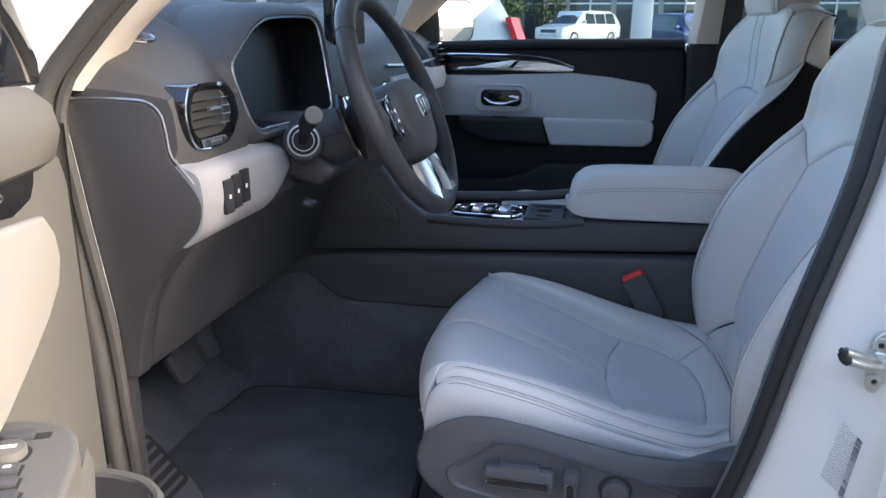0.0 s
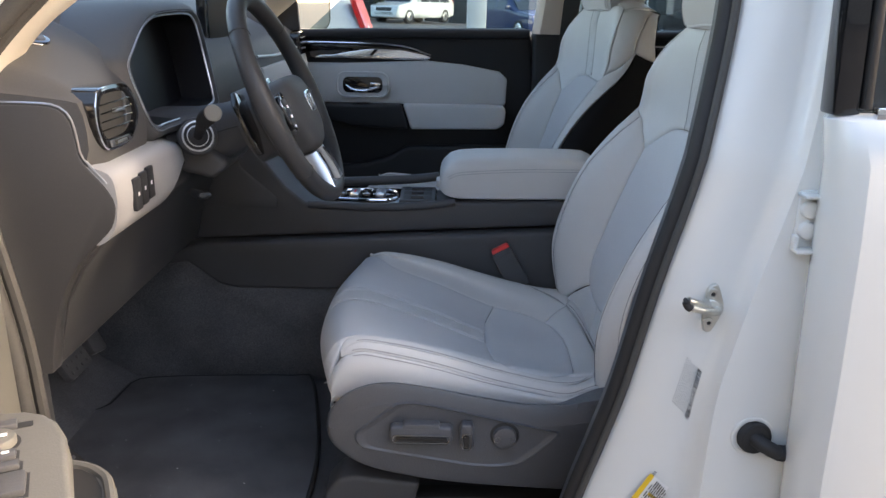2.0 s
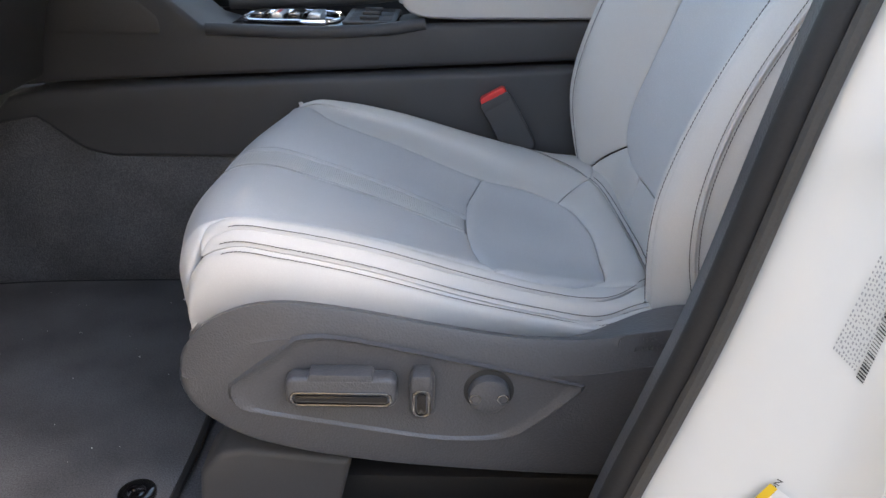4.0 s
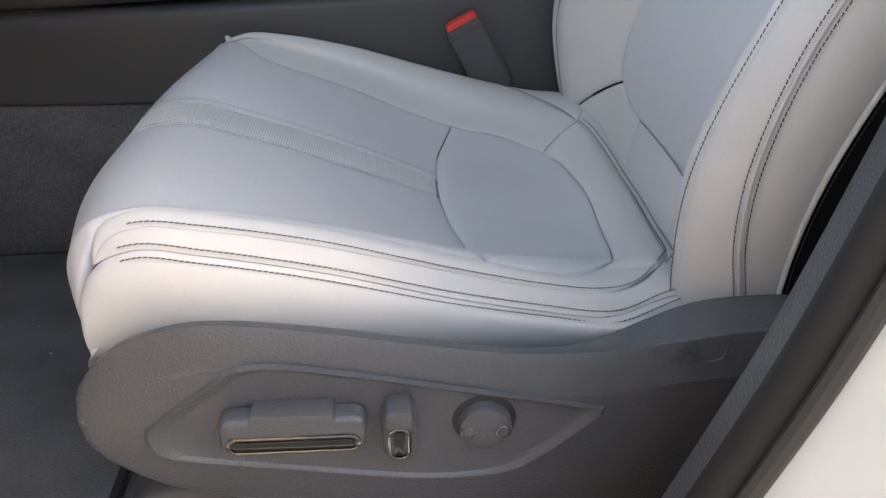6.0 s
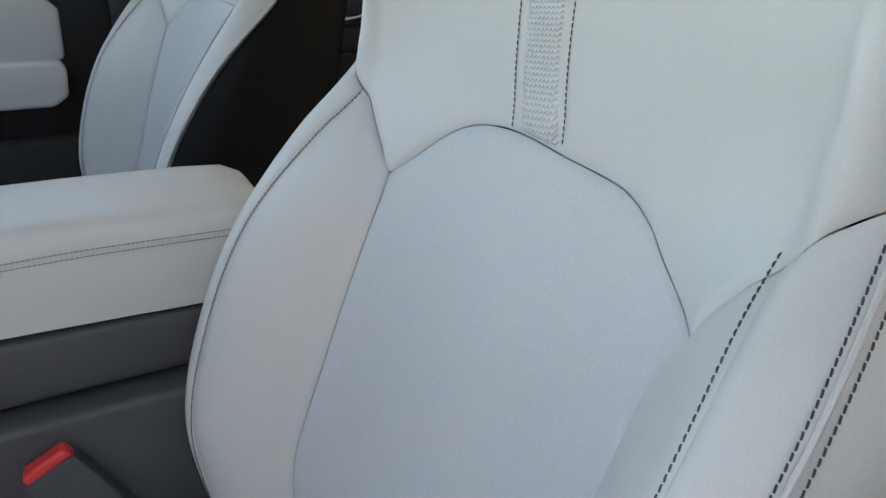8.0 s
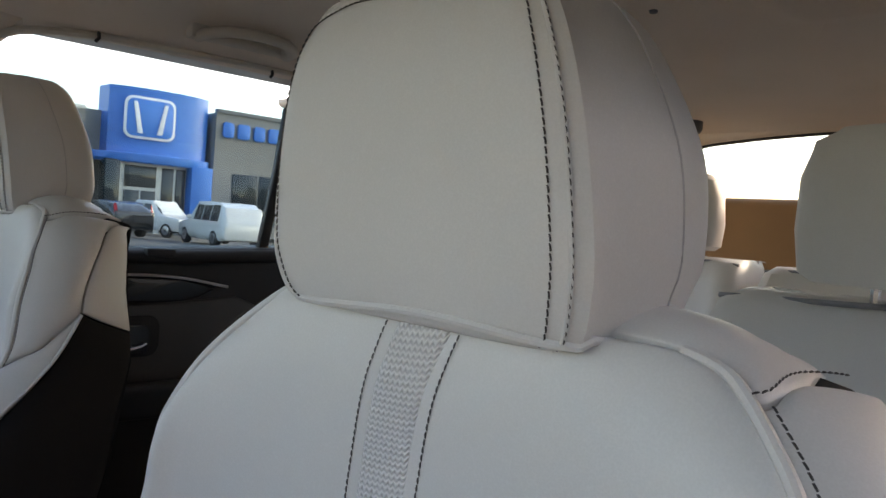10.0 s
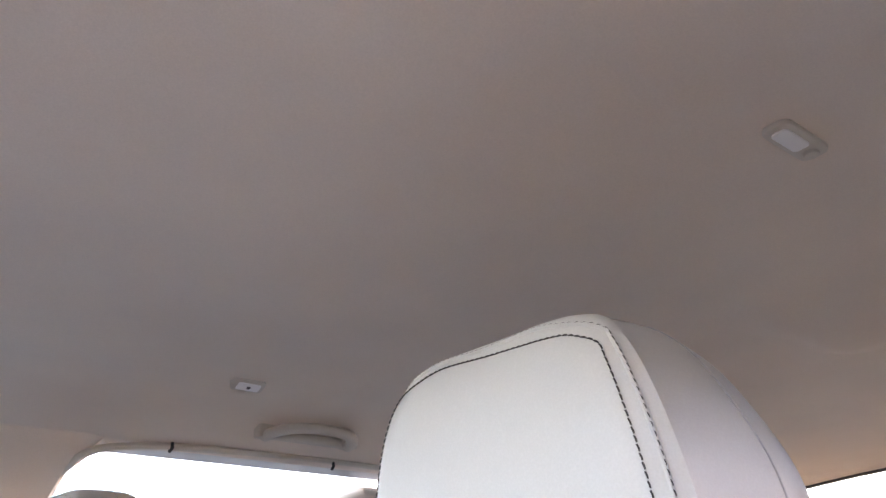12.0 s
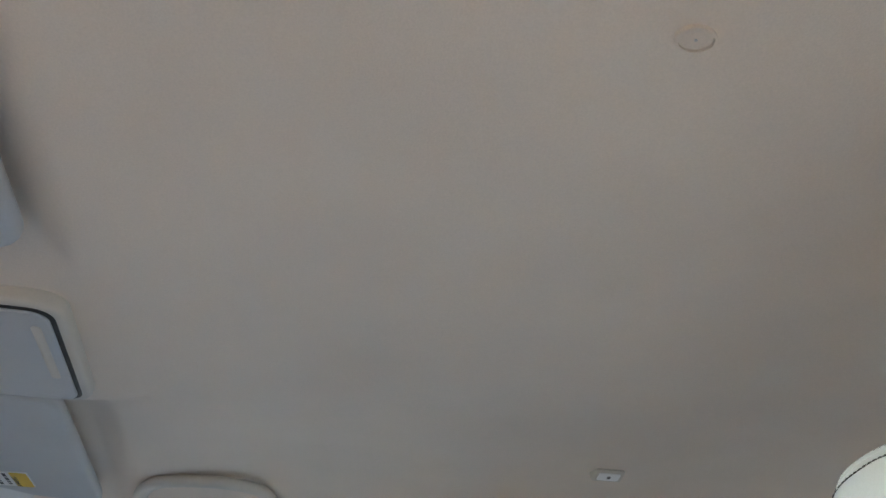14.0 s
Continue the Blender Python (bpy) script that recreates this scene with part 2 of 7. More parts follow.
def prism(outline, axis, a, b, bevel=0.0, seg=2):
    """A plate with the outline (two coordinates) from a to b along the axis."""
    bm = bmesh.new()

    def at(p, w):
        return {"x": (w, p[0], p[1]), "y": (p[0], w, p[1]), "z": (p[0], p[1], w)}[axis]

    lo, hi = [bm.verts.new(at(p, a)) for p in outline], [bm.verts.new(at(p, b)) for p in outline]
    n = len(outline)
    bm.faces.new(lo)
    bm.faces.new(hi)
    for i in range(n):
        bm.faces.new((lo[i], lo[(i + 1) % n], hi[(i + 1) % n], hi[i]))
    bmesh.ops.recalc_face_normals(bm, faces=bm.faces)
    if bevel:
        flat = [e for e in bm.edges if len(e.link_faces) == 2 and e.calc_face_angle() > 0.6]
        bmesh.ops.bevel(bm, geom=flat, offset=bevel, segments=seg, profile=0.5, affect="EDGES", clamp_overlap=True)
    return bm


def tube(points, radius, sides=10, flat=1.0, closed=False, up=(0, 0, 1), caps=True):
    """A bar along the points. radius: one, or one for each point. flat: its height over its width."""
    p = [Vector(q) for q in points]
    n = len(p)
    r = radius if hasattr(radius, "__len__") else [radius] * n
    rows = []
    for i in range(n):
        d = (p[(i + 1) % n] - p[i - 1]) if closed else (p[min(i + 1, n - 1)] - p[max(i - 1, 0)])
        d.normalize()
        side = d.cross(Vector(up))
        side = side.normalized() if side.length > 1e-4 else d.orthogonal().normalized()
        top = side.cross(d)
        rows.append([p[i] + side * (r[i] * math.cos(a)) + top * (r[i] * flat * math.sin(a)) for a in np.linspace(0, 2 * math.pi, sides, endpoint=False)])
    if closed:
        rows.append(rows[0])
        bm = rings(rows, caps=False)
        bmesh.ops.remove_doubles(bm, verts=bm.verts, dist=1e-6)
        return bm
    return rings(rows, caps=caps)


def disc(center, axis, radius, depth, bevel=0.0, sides=32, inner=0.0):
    """A round plate or ring, centred at its base, of the depth along the axis."""
    prof = [(inner, 0), (radius, 0), (radius, depth - bevel), (radius - bevel * 0.3, depth - bevel * 0.3), (radius - bevel, depth), (inner, depth)] if bevel else \
        [(inner, 0), (radius, 0), (radius, depth), (inner, depth)]
    rows = [[Vector((r * math.cos(a), r * math.sin(a), h)) for a in np.linspace(0, 2 * math.pi, sides, endpoint=False)] for r, h in prof]
    if inner:
        rows.append(rows[0])
        bm = rings(rows, caps=False)
        bmesh.ops.remove_doubles(bm, verts=bm.verts, dist=1e-7)
    else:
        rows = [r for r, (q, h) in zip(rows, prof) if q > 0]
        bm = rings(rows, caps=True)
    turn = Vector(axis).to_track_quat("Z", "Y").to_matrix().to_4x4()
    return moved(bm, Matrix.Translation(center) @ turn)


def rounded(w, h, r, n=5, cx=0.0, cy=0.0):
    """The outline of a rectangle w by h with round corners."""
    out = []
    for sx, sy, a0 in ((1, 1, 0), (-1, 1, 90), (-1, -1, 180), (1, -1, 270)):
        for k in range(n + 1):
            a = radians(a0 + 90 * k / n)
            out.append((cx + sx * (w / 2 - r) + r * math.cos(a), cy + sy * (h / 2 - r) + r * math.sin(a)))
    return out


def smooth_step(t):
    t = min(max(t, 0.0), 1.0)
    return t * t * (3 - 2 * t)


WHEEL_LEATHER = material("wheel_leather", (0.045, 0.045, 0.047), 0.45, grain=0.05, bump=0.2, scale=900, stain=0.05, voronoi=True)


# ---- seats ----
def hermite(xs, ys, x):
    """A smooth curve through (xs, ys), ys of any width, at x."""
    xs, ys = np.array(xs, float), np.array(ys, float)
    i = int(np.clip(np.searchsorted(xs, x) - 1, 0, len(xs) - 2))
    h = xs[i + 1] - xs[i]
    t = (x - xs[i]) / h

    def slope(j):
        if j == 0:
            return (ys[1] - ys[0]) / (xs[1] - xs[0])
        if j == len(xs) - 1:
            return (ys[-1] - ys[-2]) / (xs[-1] - xs[-2])
        a, b = (ys[j] - ys[j - 1]) / (xs[j] - xs[j - 1]), (ys[j + 1] - ys[j]) / (xs[j + 1] - xs[j])
        wa, wb = xs[j + 1] - xs[j], xs[j] - xs[j - 1]
        return (a * wa + b * wb) / (wa + wb)

    m0, m1 = slope(i) * h, slope(i + 1) * h
    return (2 * t ** 3 - 3 * t * t + 1) * ys[i] + (t ** 3 - 2 * t * t + t) * m0 + (3 * t * t - 2 * t ** 3) * ys[i + 1] + (t ** 3 - t * t) * m1


class Skin:
    """A cushion's outer form: rows at stations v, each with points for k = 0 (middle) to 7 (underside); k < 0 is the other side."""

    def __init__(self, stations, rows, twist=0.0, flare=0.0):
        self.v, self.rows, self.twist, self.flare = stations, np.array(rows, float), twist, flare
        self.made = {}

    def at(self, k, v):
        key = round(v, 5)
        if key not in self.made:
            self.made[key] = hermite(self.v, self.rows, v)
        row = self.made[key]
        q = hermite(range(-len(row) + 1, len(row)), np.vstack([row[:0:-1] * (1, -1, 1), row]), k)
        if self.flare and q[1] < 0:      # the door side spreads and rises towards its front corner
            w = (1 - smooth_step((q[0] + .28) / .42)) * smooth_step(-q[1] / .2) * self.flare
            q = q + np.array((0, -.034 * w, .020 * w))
        return np.array((q[0] - self.twist * q[1] * min(max((q[2] - 0.75) / 0.35, 0), 1), q[1] + ((0.01 - 0.02 * smooth_step((-q[1] - .12) / .08)) * smooth_step((q[2] - 1.08) / 0.2) if self.twist else 0), q[2]))

    def normal(self, k, v):
        a = self.at(k + 0.02, v) - self.at(k - 0.02, v)
        b = self.at(k, v + 0.004) - self.at(k, v - 0.004)
        n = np.cross(a, b)
        return n / (np.linalg.norm(n) + 1e-9)


def knots(points, n):
    """n points along a smooth curve, equally many between any two given points."""
    p = np.array(points, float)
    q = np.vstack([2 * p[0] - p[1], p, 2 * p[-1] - p[-2]])
    out = []
    for w in np.linspace(0, len(p) - 1 - 1e-9, n):
        i, t = int(w), w - int(w)
        a, b, c, d = q[i:i + 4]
        out.append(0.5 * (2 * b + (c - a) * t + (2 * a - 5 * b + 4 * c - d) * t * t + (3 * b - a - 3 * c + d) * t ** 3))
    return np.array(out)


def panel(skin, left, right, nu, nv, puff=0.006, roll=0.012, sign=1.0, wrinkle=0.0, tuck=0.007, foot=None, head=None, gap=0.0007, dip=0.002):
    """One sewn panel between two border curves in (k, v), rising from its seams. foot, head: curves for its lower and upper edge, from left to right."""
    L, R = knots(left, nv), knots(right, nv)
    grid, nor = np.zeros((nv, nu, 3)), np.zeros((nv, nu, 3))
    us = 0.5 - 0.5 * np.cos(np.linspace(0, math.pi, nu))
    us = 0.6 * us + 0.4 * np.linspace(0, 1, nu)
    low = np.array([L[0] * (1 - u) + R[0] * u for u in us])
    high = np.array([L[-1] * (1 - u) + R[-1] * u for u in us])
    dlow = (knots(foot, 400)[np.round(us * 399).astype(int)] - low) if foot else low * 0
    dhigh = (knots(head, 400)[np.round(us * 399).astype(int)] - high) if head else low * 0
    for j in range(nv):
        w = j / (nv - 1)
        for i, u in enumerate(us):
            k, v = L[j] * (1 - u) + R[j] * u + dlow[i] * (1 - w) + dhigh[i] * w
            grid[j, i] = skin.at(k, v)
            nor[j, i] = skin.normal(k, v) * sign
    across = np.concatenate([np.zeros((nv, 1)), np.cumsum(np.linalg.norm(np.diff(grid, axis=1), axis=2), axis=1)], 1)
    along = np.concatenate([np.zeros((1, nu)), np.cumsum(np.linalg.norm(np.diff(grid, axis=0), axis=2), axis=0)], 0)
    d = np.minimum(np.minimum(across, across[:, -1:] - across), np.minimum(along, along[-1:] - along))
    rise = puff * (1 - np.exp(-d / roll)) - dip * np.exp(-d / 0.0018)
    if wrinkle:
        for j in range(nv):
            for i in range(nu):
                rise[j, i] += wrinkle * noise.noise(Vector(grid[j, i]) * 14)
    pts = grid + nor * rise[..., None]
    for a, b in ((pts[0], pts[1]), (pts[-1], pts[-2]), (pts[:, 0], pts[:, 1]), (pts[:, -1], pts[:, -2])):
        step = b - a
        a += step * np.minimum(0.4, gap / (np.linalg.norm(step, axis=1, keepdims=True) + 1e-9))
    full = np.zeros((nv + 2, nu + 2, 3))
    full[1:-1, 1:-1] = pts
    sink = -nor * tuck
    full[0, 1:-1], full[-1, 1:-1] = pts[0] + sink[0], pts[-1] + sink[-1]
    full[1:-1, 0], full[1:-1, -1] = pts[:, 0] + sink[:, 0], pts[:, -1] + sink[:, -1]
    full[0, 0], full[0, -1], full[-1, 0], full[-1, -1] = full[0, 1], full[0, -2], full[-1, 1], full[-1, -2]
    return rings(full.tolist(), closed=False)


def seam_line(skin, path, n, sign=1.0, lift=0.003, shift=0.0):
    """Places and normals along a path in (k, v) on the skin, shifted sideways in metres."""
    q = curve(path, n)
    p = np.array([skin.at(*a) for a in q])
    m = np.array([skin.normal(*a) * sign for a in q])
    d = np.gradient(p, axis=0)
    side = np.cross(d, m)
    side /= np.linalg.norm(side, axis=1, keepdims=True) + 1e-9
    return p + m * lift + side * shift, m


def stitches(places, normals, pitch=0.0043, length=0.0034, r=0.0005):
    """Single stitches along a line, as one mesh."""
    s = np.concatenate([[0], np.cumsum(np.linalg.norm(np.diff(places, axis=0), axis=1))])
    bm = bmesh.new()
    for a in np.arange(pitch / 2, s[-1] - length, pitch):
        p0, p1 = (np.array([np.interp(w, s, places[:, j]) for j in range(3)]) for w in (a, a + length))
        n = np.array([np.interp(a, s, normals[:, j]) for j in range(3)])
        d = p1 - p0
        d /= np.linalg.norm(d) + 1e-9
        side = np.cross(d, n)
        side = side / (np.linalg.norm(side) + 1e-9)
        p0 = p0 + side * r * 0.4
        p1 = p1 - side * r * 0.4
        ring0 = [bm.verts.new(p0 - n * r * 1.2), bm.verts.new(p0 + side * r), bm.verts.new(p0 - side * r)]
        mid = [bm.verts.new((p0 + p1) / 2 + side * r + n * r), bm.verts.new((p0 + p1) / 2 - side * r + n * r)]
        ring1 = [bm.verts.new(p1 - n * r * 1.2), bm.verts.new(p1 + side * r), bm.verts.new(p1 - side * r)]
        bm.faces.new((ring0[1], mid[0], mid[1], ring0[2]))
        bm.faces.new((mid[0], ring1[1], ring1[2], mid[1]))
        bm.faces.new((ring0[0], ring0[1], ring0[2]))
        bm.faces.new((ring1[0], ring1[2], ring1[1]))
        bm.faces.new((ring0[0], ring1[0], ring1[1], mid[0], ring0[1]))
        bm.faces.new((ring0[0], ring0[2], mid[1], ring1[2], ring1[0]))
    return bm


BACK_V = [0.66, 0.80, 0.89, 0.99, 1.10, 1.17, 1.22, 1.31, 1.375, 1.405, 1.44, 1.50]
BACK_ROWS = [
    [(.262, 0, .66), (.26, .085, .66), (.252, .16, .66), (.248, .2, .66), (.252, .235, .66), (.278, .262, .66), (.333, .272, .66), (.40, .26, .66)],
    [(.285, 0, .80), (.283, .085, .80), (.272, .165, .80), (.238, .205, .80), (.213, .243, .80), (.236, .275, .80), (.292, .285, .80), (.42, .275, .80)],
    [(.310, 0, .89), (.307, .085, .89), (.283, .168, .89), (.232, .207, .89), (.205, .245, .89), (.234, .278, .89), (.293, .288, .89), (.44, .275, .89)],
    [(.345, 0, .99), (.341, .085, .99), (.317, .162, .99), (.262, .205, .99), (.230, .243, .99), (.262, .277, .99), (.318, .287, .99), (.46, .27, .99)],
    [(.387, 0, 1.10), (.383, .085, 1.10), (.362, .157, 1.10), (.316, .2, 1.10), (.285, .238, 1.10), (.314, .272, 1.10), (.366, .282, 1.10), (.49, .265, 1.10)],
    [(.415, 0, 1.17), (.411, .085, 1.17), (.394, .155, 1.17), (.364, .192, 1.17), (.338, .228, 1.17), (.362, .26, 1.17), (.405, .27, 1.17), (.51, .25, 1.17)],
    [(.430, 0, 1.22), (.427, .085, 1.22), (.415, .155, 1.22), (.397, .195, 1.22), (.380, .216, 1.22), (.404, .242, 1.22), (.446, .252, 1.22), (.522, .243, 1.22)],
    [(.437, 0, 1.31), (.435, .085, 1.31), (.426, .15, 1.31), (.409, .19, 1.31), (.400, .207, 1.31), (.424, .231, 1.31), (.464, .241, 1.31), (.522, .227, 1.31)],
    [(.440, 0, 1.375), (.439, .085, 1.375), (.436, .142, 1.375), (.434, .168, 1.374), (.437, .19, 1.370), (.462, .212, 1.366), (.492, .219, 1.363), (.534, .203, 1.36)],
    [(.447, 0, 1.405), (.447, .085, 1.405), (.449, .135, 1.404), (.453, .155, 1.40), (.461, .171, 1.394), (.484, .188, 1.389), (.512, .194, 1.384), (.545, .181, 1.380)],
    [(.476, 0, 1.421), (.476, .085, 1.421), (.479, .13, 1.418), (.484, .148, 1.412), (.492, .161, 1.403), (.512, .175, 1.397), (.534, .179, 1.391), (.558, .170, 1.386)],
    [(.545, 0, 1.416), (.545, .085, 1.416), (.543, .125, 1.411), (.541, .142, 1.404), (.550, .153, 1.399), (.556, .164, 1.394), (.562, .168, 1.390), (.570, .164, 1.384)],
]
CUSH_V = [0, .05, .09, .13, .18, .26, .35, .47, .55, .62, .68, .74]
CUSH_MID = [(-.286, .725), (-.312, .775), (-.308, .815), (-.286, .841), (-.245, .850), (-.17, .832), (-.086, .803), (.03, .757), (.10, .738), (.17, .729), (.23, .735), (.285, .725)]
CUSH_UP = [0, 0, .002, .006, .012, .028, .042, .055, .055, .048, .036, .02]
CUSH_WIDE = [.93, .95, .965, .975, .985, 1, 1, 1, 1, 1, .985, .96]
CUSH_LOW = [.712, .738, .752, .762, .768, .766, .758, .75, .745, .742, .742, .72]
CUSH_ROWS = []
for (cx, cz), up, wide, low in zip(CUSH_MID, CUSH_UP, CUSH_WIDE, CUSH_LOW):
    top = cz + up
    bend = 0.05 * (1 - smooth_step((cx + 0.33) / 0.2))
    seam = np.interp(cx, [-.30, -.24, -.16, -.05, .05, .17, .24], [.238, .232, .217, .205, .185, .152, .14])
    across = [(0, cz), (seam * .5, cz + up * .03), (seam, cz + up * .45), ((seam + .25) / 2, cz + up * .86), (.25, top), (.268, max(top - .018, low)), (.281, top * .45 + low * .55), (.274, low - .012)]
    CUSH_ROWS.append([(cx + bend * (q / .28) ** 2, q * wide, z) for q, z in across])
BACK, CUSH = Skin(BACK_V, BACK_ROWS, 0.07), Skin(CUSH_V, CUSH_ROWS, 0.0, 1.0)

# borders of the backrest's panels, as (k, v) on the side of +k
INSERT_LOW = [(1.02, .797), (1.5, .803), (1.85, .820), (1.97, .85), (1.93, .93), (1.95, 1.0), (1.98, 1.08)]
INSERT_FAR = [(1.99, 1.11), (2.0, 1.128), (2.02, 1.146)]
INSERT_NEAR = [(-2.0, 1.11), (-2.14, 1.133), (-2.4, 1.154)]
INSERT_TOP = [(-2.4, 1.154), (-2.0, 1.159), (-1.6, 1.170), (-1.3, 1.183), (-.95, 1.193), (-.6, 1.196), (-.2, 1.198), (.3, 1.202), (.7, 1.202), (1.05, 1.197), (1.35, 1.186), (1.7, 1.165), (2.02, 1.146)]
BOLSTER_TOP = {-1: [(-2.4, 1.155), (-2.55, 1.168), (-2.75, 1.182), (-3.0, 1.196), (-3.5, 1.213)], 1: [(2.02, 1.147), (2.3, 1.164), (2.6, 1.181), (3.0, 1.2), (3.3, 1.208)]}
SHOULDER_SEAM = [(3.3, 1.208), (3.7, 1.218), (4.1, 1.226), (4.65, 1.238), (5.2, 1.25), (5.98, 1.284)]
BOLSTER_EDGE = {1: [(3.8, .745), (3.8, .80), (3.75, .90), (3.78, 1.0), (3.8, 1.10), (3.62, 1.168), (3.3, 1.208)], -1: [(4.2, .745), (4.25, .80), (4.28, .90), (4.25, 1.0), (4.12, 1.10), (3.88, 1.168), (3.5, 1.213)]}
YOKE_EDGE = [(4.1, 1.226), (4.25, 1.26), (4.3, 1.30), (4.15, 1.332), (3.85, 1.357), (3.62, 1.38), (3.4, 1.398), (3.0, 1.41), (2.2, 1.414)]
WIDE_YOKE_EDGE = [(4.65, 1.238), (4.55, 1.264), (4.42, 1.30)] + YOKE_EDGE[3:]
CORD = [(5.6, .67), (5.5, .78), (5.25, .85), (5.0, .93), (4.85, 1.0), (4.8, 1.10), (4.75, 1.18), (4.7, 1.236)]
# and of the cushion's
CUSH_INNER = {1: [(4.4, .130), (3.2, .145), (2.3, .162), (1.85, .202), (1.66, .256), (1.63, .36), (1.62, .495)],
              -1: [(-4.6, .130), (-4.2, .145), (-3.9, .17), (-3.65, .21), (-3.5, .27), (-3.5, .38), (-3.6, .495)]}
INSERT_SIDE = {1: [(1.62, .497), (1.72, .55), (1.7, .585), (1.55, .62)], -1: [(-3.6, .497), (-3.65, .55), (-3.5, .588), (-3.05, .616)]}
INSERT_REAR = [(-3.05, .616), (-2.5, .634), (-1.5, .648), (-.6, .654), (.2, .655), (.8, .651), (1.3, .639), (1.55, .62)]
CUSH_OUTER = {1: [(5.0, .130), (4.72, .141), (4.52, .154), (4.37, .18), (4.24, .24), (4.21, .36), (4.21, .47), (4.11, .54), (3.76, .601), (3.2, .648), (2.6, .676)],
              -1: [(-5.0, .130), (-4.8, .141), (-4.65, .154), (-4.55, .18), (-4.5, .24), (-4.48, .36), (-4.42, .47), (-4.3, .56), (-4.1, .606), (-3.7, .642), (-3.1, .672)]}
# where the black side begins: far back on the driver's outer side, close behind the bolster on the passenger's inner side
SIDE_V = (.66, .73, .80, .91, 1.02, 1.13, 1.20, 1.284)
SIDE_EDGE = {"outer": (6, 6, 6, 6, 6, 6, 6, 6), "inner": (4.7, 4.6, 4.5, 4.45, 4.48, 4.72, 5.25, 6)}
INNER_BOLSTER_EDGE = [(3.8, .745), (3.8, .80), (3.75, .90), (3.78, 1.0), (3.8, 1.10), (3.7, 1.168), (3.5, 1.213)]
CUSH_REAR = [(-3.1, .672), (-2.6, .689), (-2.1, .702), (-1.1, .713), (0, .715), (1.2, .71), (2.2, .692), (2.6, .676)]
CROSS = {1: [(1.55, .62), (1.9, .639), (2.3, .659), (2.6, .676)], -1: [(-3.05, .616), (-3.05, .635), (-3.05, .655), (-3.1, .672)]}
CUSH_LINE = [(5.06, .132), (5.1, .145), (5.1, .165), (5.1, .19), (5.12, .24), (5.2, .36), (5.25, .47), (5.1, .56), (4.9, .606), (4.3, .652), (3.8, .70)]


def flip(path):
    return [(-k, v) for k, v in path]


